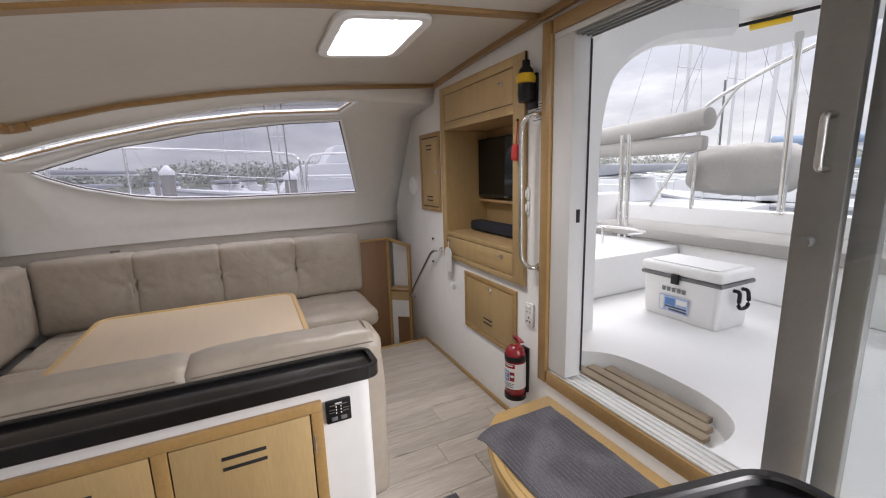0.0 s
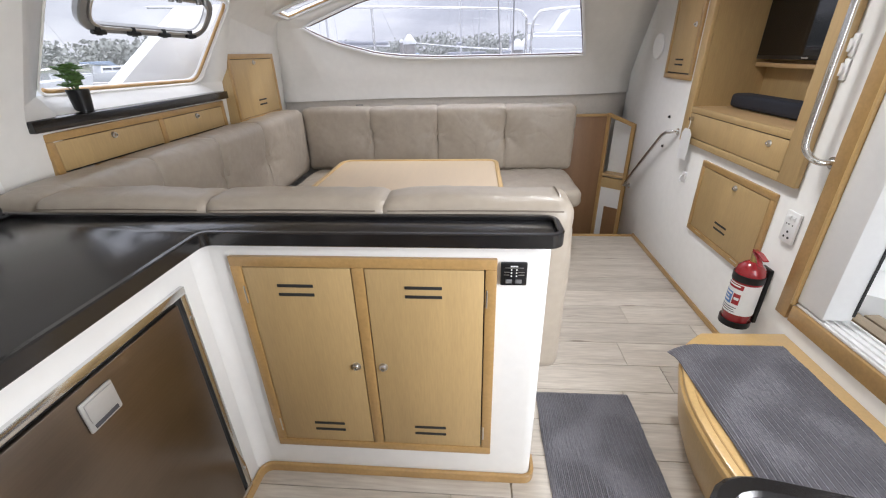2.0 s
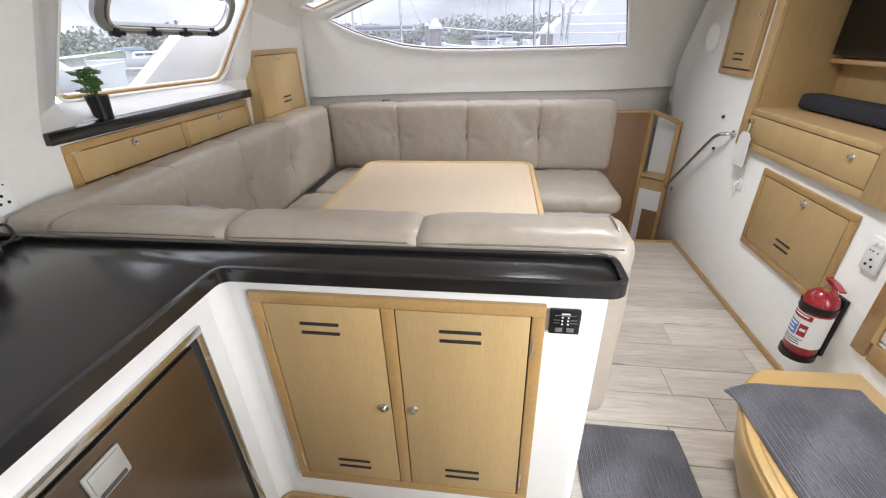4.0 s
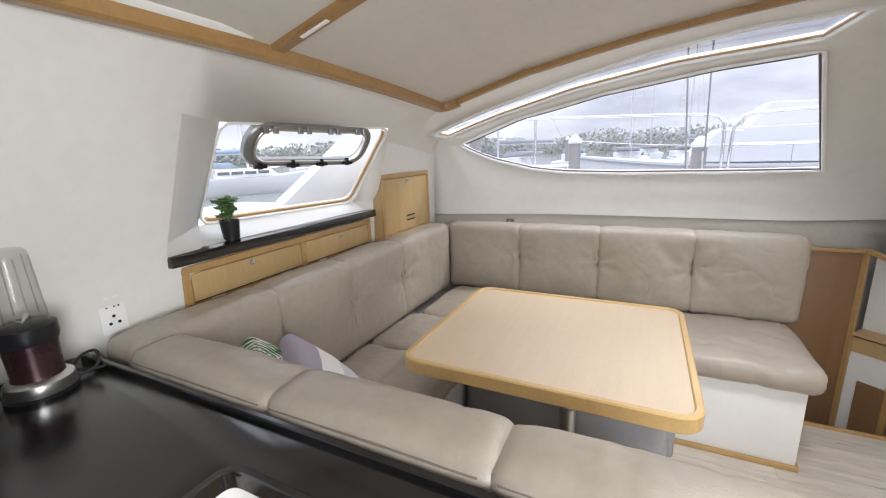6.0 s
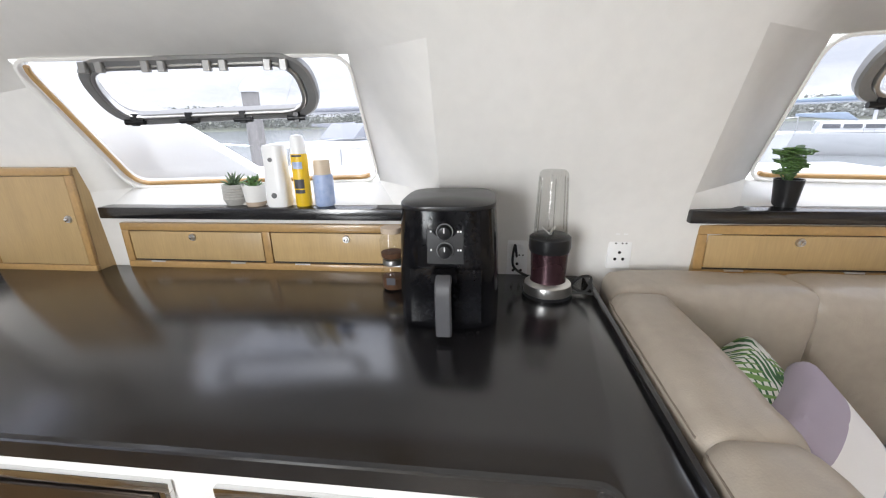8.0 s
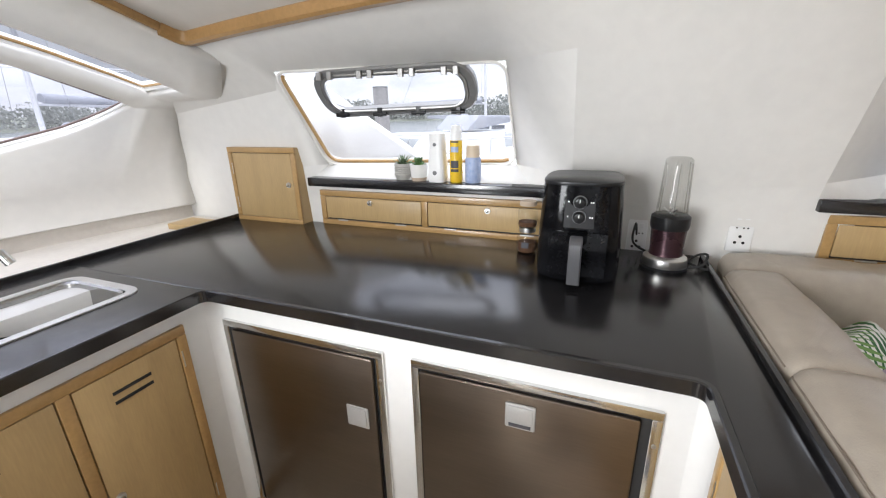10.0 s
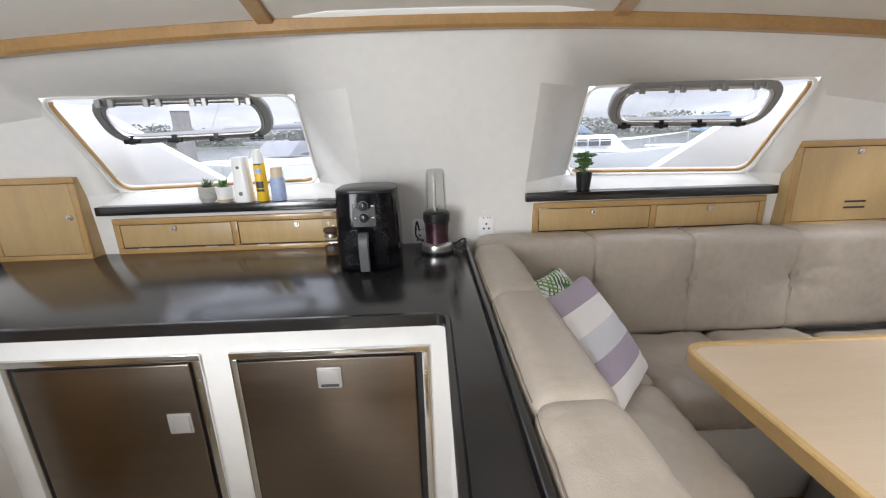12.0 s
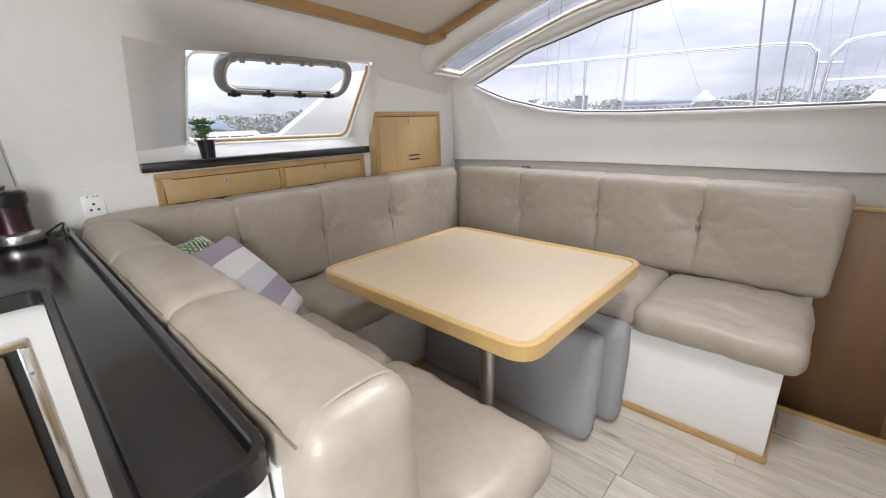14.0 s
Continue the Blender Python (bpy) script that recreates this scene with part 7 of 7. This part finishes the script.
def boat(at, heading, length, beam, free, cabin, mast=0.0, canvas=None, label="", name="moored_boat", fly=False, group="moored boats"):
    """A moored yacht: lofted hull, deckhouse with glazing, rails, and a mast with boom and furled sail where it sails."""
    t = thing(name, label, "boat", (0, 0, 0), group)
    hl = length / 2
    rows = []
    for k in range(13):
        q = -1 + 2 * k / 12
        w = beam / 2 * (1 - max(0.0, q) ** 2.2) * (0.92 if q < -0.9 else 1.0)
        sheer = free * (1 + 0.28 * max(0.0, q) ** 2)
        rows.append([(q * hl, w, sheer), (q * hl - 0.05 * q * hl * (q > 0.5), w * 0.93, sheer * 0.5), (q * hl * (0.95 if q > 0 else 1), w * 0.6, -0.1), (q * hl * (0.95 if q > 0 else 1), -w * 0.6, -0.1), (q * hl - 0.05 * q * hl * (q > 0.5), -w * 0.93, sheer * 0.5), (q * hl, -w, sheer)])
    b = bmesh.new()
    vs = grid_faces(b, rows)
    for k in range(12):
        b.faces.new((vs[k][0], vs[k + 1][0], vs[k + 1][5], vs[k][5]))
    b.faces.new(vs[0])
    part("hull", b, HULL, t)
    part("rubbing_strake", sweep([Vector(r[0]) + Vector((0, 0.02, -0.12)) for r in rows], 0.03, 0.07), HULL_NAVY, t)
    c0, c1, ch = cabin
    b = prism([(c0 * hl, -beam * 0.34, free), (c1 * hl, -beam * 0.28, free * 1.05), (c1 * hl - ch * 0.9, -beam * 0.24, free + ch), (c0 * hl + ch * 0.3, -beam * 0.30, free + ch)], (0, beam * 0.66, 0), 0.05)
    house = part("deckhouse", b, HULL, t)
    n = 4
    for k in range(n):
        u0, u1 = c0 * hl + ch * 0.5 + (c1 * hl - c0 * hl - ch * 1.5) * k / n, c0 * hl + ch * 0.5 + (c1 * hl - c0 * hl - ch * 1.5) * (k + 0.86) / n
        for s in (-1, 1):
            yy = s * beam * 0.334
            part("cabin_window", box(u0, u1, min(yy, yy - s * 0.06), max(yy, yy - s * 0.06), free + ch * 0.42, free + ch * 0.78), BOATGLASS, house)
    if fly:
        fb = part("flybridge", prism([(c0 * hl + 0.4, -beam * 0.26, free + ch), (c1 * hl - ch * 1.6, -beam * 0.22, free + ch), (c1 * hl - ch * 2.0, -beam * 0.2, free + ch + 0.8), (c0 * hl + 0.8, -beam * 0.24, free + ch + 0.55)], (0, beam * 0.48, 0), 0.05), HULL, t)
        part("canopy", box(c0 * hl + 0.3, c0 * hl + 3.4, -beam * 0.25, beam * 0.25, free + ch + 1.65, free + ch + 1.78, 0.04), canvas or HULL_NAVY, t, "dark canvas canopy")
        for x in (c0 * hl + 0.5, c0 * hl + 3.2):
            for y in (-beam * 0.22, beam * 0.22):
                part("canopy_post", cyl((x, y, free + ch + 0.3), (x, y, free + ch + 1.66), 0.03, seg=8), MASTALU, t)
    elif canvas:
        part("canopy", prism([(c0 * hl - 0.9, -beam * 0.3, free + ch + 0.45), (c0 * hl + 1.2, -beam * 0.28, free + ch + 0.5), (c0 * hl + 1.8, -beam * 0.26, free + ch + 0.05), (c0 * hl - 0.9, -beam * 0.3, free + ch + 0.3)], (0, beam * 0.58, 0), 0.05), canvas, t, "canvas cockpit canopy")
    for s in (-1, 1):
        rail = [Vector(r[0 if s > 0 else 5]) + Vector((0, -0.06 * s, 0.62)) for r in rows[4:]]
        rl = part("guard_rail", sweep(rail, 0.018, 0.018, round_seg=6), CHROME, t)
        for p in rail[::2]:
            part("stanchion", cyl(p, p - Vector((0, 0, 0.62)), 0.014, seg=6), CHROME, rl)
    if mast:
        m = part("mast", cyl((0.1 * hl, 0, free), (0.1 * hl - 0.2, 0, free + mast), 0.085, 0.06, 8), MASTALU, t)
        part("boom", cyl((0.1 * hl, 0, free + 1.7), (-0.75 * hl, 0, free + 1.6), 0.06, seg=8), MASTALU, t)
        part("furled_sail", cyl((0.06 * hl, 0, free + 1.86), (-0.72 * hl, 0, free + 1.76), 0.17, 0.11, 10), canvas or HULL_NAVY, t, "furled sail in a canvas cover")
        for z in (0.42, 0.7):
            part("spreader", cyl((0.1 * hl - 0.1, -0.9 + 0.25 * z, free + mast * z), (0.1 * hl - 0.1, 0.9 - 0.25 * z, free + mast * z), 0.025, seg=6), MASTALU, m)
        for p in ((hl * 0.97, 0, free * 1.25), (-hl * 0.98, 0, free), (0.08 * hl, beam * 0.46, free), (0.08 * hl, -beam * 0.46, free)):
            part("stay", cyl(p, (0.1 * hl - 0.19, 0, free + mast * 0.985), 0.007, seg=5), GREYPLASTIC, m)
    t.matrix_basis = pose(at[0], at[1], WL, 0, 0, heading)
    return t


boat((4.8, 20.5), 180, 14.5, 4.3, 1.65, (-0.75, 0.42, 1.25), 0, HULL_NAVY, "large white motor cruiser with a dark flybridge canopy", fly=True, name="motor_cruiser")
boat((-9.5, 33), 172, 11, 3.5, 1.2, (-0.35, 0.45, 0.6), 13, HULL_NAVY, "white sailing yacht with a grey sail cover")
boat((-19, 40), 95, 12, 3.8, 1.25, (-0.35, 0.45, 0.6), 14.5, None, "white sailing yacht moored bow-in with a tall mast")
for k, (x, y, hd, ln, ms) in enumerate(((-6, 46, 92, 11, 13), (-1, 47, 88, 12, 14), (4, 46, 93, 11, 12.5), (9, 48, 90, 12, 15), (14, 46, 90, 11, 13), (-27, 52, 80, 12, 14), (-38, 46, 60, 11, 13), (1, 75, 90, 12, 14), (22, 60, 90, 12, 14))):
    boat((x, y), hd, ln, ln * 0.31, 1.2, (-0.35, 0.45, 0.6), ms if k % 3 else 0, HULL_BLUE if k % 3 == 0 else HULL_NAVY, "white sailing yacht berthed along the far pontoon")
boat((-15.5, 3.0), 20, 8.5, 3.0, 1.15, (-0.2, 0.5, 0.9), 0, HULL_BLUE, "small white motor boat with a blue canopy", name="motor_boat")
boat((-12.5, -3.0), -30, 8.0, 2.8, 1.0, (-0.3, 0.45, 0.8), 0, HULL_NAVY, "small white motor boat with a dark canopy", name="motor_boat")
boat((-21, 10), 70, 9.5, 3.2, 1.2, (-0.3, 0.45, 0.9), 0, HULL_BLUE, "white motor boat with a blue canopy and guard rails", name="motor_boat")
boat((-24, -6), 100, 11, 3.4, 1.2, (-0.35, 0.45, 0.6), 13, HULL_NAVY, "white sailing yacht moored ahead of the bows")
boat((-26, 22), 60, 11, 3.4, 1.2, (-0.35, 0.45, 0.6), 13, HULL_BLUE, "white sailing yacht beyond the finger pontoon")
boat((-8, -16), 5, 11, 3.5, 1.25, (-0.35, 0.45, 0.6), 13, HULL_NAVY, "white sailing yacht across the fairway")
boat((4, -24), 90, 12, 3.6, 1.25, (-0.35, 0.45, 0.6), 14, HULL_BLUE, "white sailing yacht across the fairway")
for k, (x, y, hd, ms, cv) in enumerate(((13, 12, 100, 0, HULL_NAVY), (16, 8, 95, 12, HULL_BLUE), (19, 13, 90, 13, HULL_NAVY), (22, 6, 85, 0, HULL_BLUE), (26, 15, 90, 14, HULL_NAVY), (30, 9, 90, 13, HULL_BLUE))):
    boat((x, y), hd, 9.5, 3.1, 1.2, (-0.3, 0.45, 0.8), ms, cv, "white boat berthed astern")


def pontoon(x0, x1, y0, y1, label):
    t = thing("pontoon", label, "pontoon", ((x0 + x1) / 2, (y0 + y1) / 2, WL))
    part("float", box(x0, x1, y0, y1, WL - 0.1, WL + 0.25), CONCRETE, t)
    part("deck", box(x0 - 0.05, x1 + 0.05, y0 - 0.05, y1 + 0.05, WL + 0.2505, WL + 0.45, 0.03), CONCRETE, t)
    return t


def pile(x, y, top):
    t = thing("mooring_pile", "grey mooring pile with a white conical cap", "pile", (x, y, WL), "mooring piles")
    part("shaft", cyl((x, y, WL - 1), (x, y, top), 0.19, seg=14), PILE, t)
    part("cap", lathe([(0.22, 0.0), (0.22, 0.10), (0.05, 0.30), (0.0, 0.31)], (x, y, top), seg=14), HULL, t, "white cap")


pontoon(-11, 2.2, 13.4, 15.6, "pale concrete pontoon alongside the berth")
pontoon(-40, 40, 39.5, 41.5, "long pale concrete walkway pontoon")
pontoon(-11.2, -9.2, -14, 13.3, "pale concrete finger pontoon ahead of the bows")
pontoon(9, 11, -10, 26, "pale concrete pontoon astern")
for x, y, z in ((-4.6, 14.5, 1.9), (-1.6, 16.0, 1.6), (1.9, 15.0, 1.35), (-14, 25, 2.0), (-9.0, 4.6, 2.0), (-9.0, -4, 2.1), (-3.5, -12, 2.2), (10, 11.0, 1.3), (10.5, 16, 1.4), (-20, 41, 2.2), (-6, 41, 2.2), (8, 41, 2.2)):
    pile(x, y, z)
for x, y in ((-7.5, 14.5), (-3.0, 14.8), (0.6, 14.4)):
    t = thing("service_pedestal", "white service pedestal on the pontoon", "pedestal", (x, y, WL + 0.45))
    part("post", box(x - 0.1, x + 0.1, y - 0.1, y + 0.1, WL + 0.45, WL + 1.35, 0.02), HULL, t)
    part("head", box(x - 0.13, x + 0.13, y - 0.13, y + 0.13, WL + 1.35, WL + 1.55, 0.03), WHITEPLASTIC, t)

# wooded shore round the harbour
b = bmesh.new()
r = random.Random(11)
inner, ridge = [], []
for k in range(97):
    a = 2 * math.pi * k / 96
    d = 150 + 12 * noise.noise(Vector((math.cos(a) * 3, math.sin(a) * 3, 0)))
    inner.append((math.cos(a) * d, math.sin(a) * d, WL - 0.2))
    ridge.append((math.cos(a) * (d + 60), math.sin(a) * (d + 60), 3.0 + 2.0 * noise.noise(Vector((math.cos(a) * 6, math.sin(a) * 6, 3)))))
grid_faces(b, [inner, ridge])
solid("far_shore", b, FARBANK, "low wooded far shore", "shore", kind="structure")
verts, faces = [], []
for k in range(1500):
    a = r.random() * 2 * math.pi
    hgt = 5.0 + 3.0 * r.random() + 4.5 * noise.noise(Vector((math.cos(a) * 7, math.sin(a) * 7, 7)))
    d = 153 + r.random() * 30
    cx, cy = math.cos(a) * d, math.sin(a) * d
    for j in range(64):
        z = hgt * (0.15 + 0.85 * r.random())
        spread = (2.2 + 1.8 * r.random()) * (1.15 - 0.75 * abs(z / hgt - 0.5))
        p = Vector((cx + r.gauss(0, 0.6) * spread, cy + r.gauss(0, 0.6) * spread, WL + z))
        s = 0.32 + 0.42 * r.random()
        u = Vector((r.gauss(0, 1), r.gauss(0, 1), r.gauss(0, 1))).normalized()
        v = u.orthogonal().normalized()
        i = len(verts)
        verts += [p + u * s, p + v * s * 0.8, p - u * s * 0.9, p - v * s * 0.7]
        faces.append((i, i + 1, i + 2, i + 3))
me = bpy.data.meshes.new("far_woods")
me.from_pydata(verts, [], faces)
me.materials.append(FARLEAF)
tagged(new("far_woods", me), "ragged woodland along the far shore, paled to grey-green for haze", "trees", kind="stuff")

# ---------------------------------------------------------------- floor boards
board_meshes = {}
for a, c, y0, y1 in FLOOR_BOARDS:
    key = (round(c - a, 2), round(y1 - y0, 3))
    if key not in board_meshes:
        w, d = (c - a) / 2 - 0.0012, (y1 - y0) / 2 - 0.0012
        board_meshes[key] = mesh_of("floor_board", box(-w, w, -d, d, -0.008, 0.0, 0.0012, 1), PLANK, False)
    ob = new("floor_board", board_meshes[key])
    ob.parent = floor
    ob.location = ((a + c) / 2, (y0 + y1) / 2, 0.0)
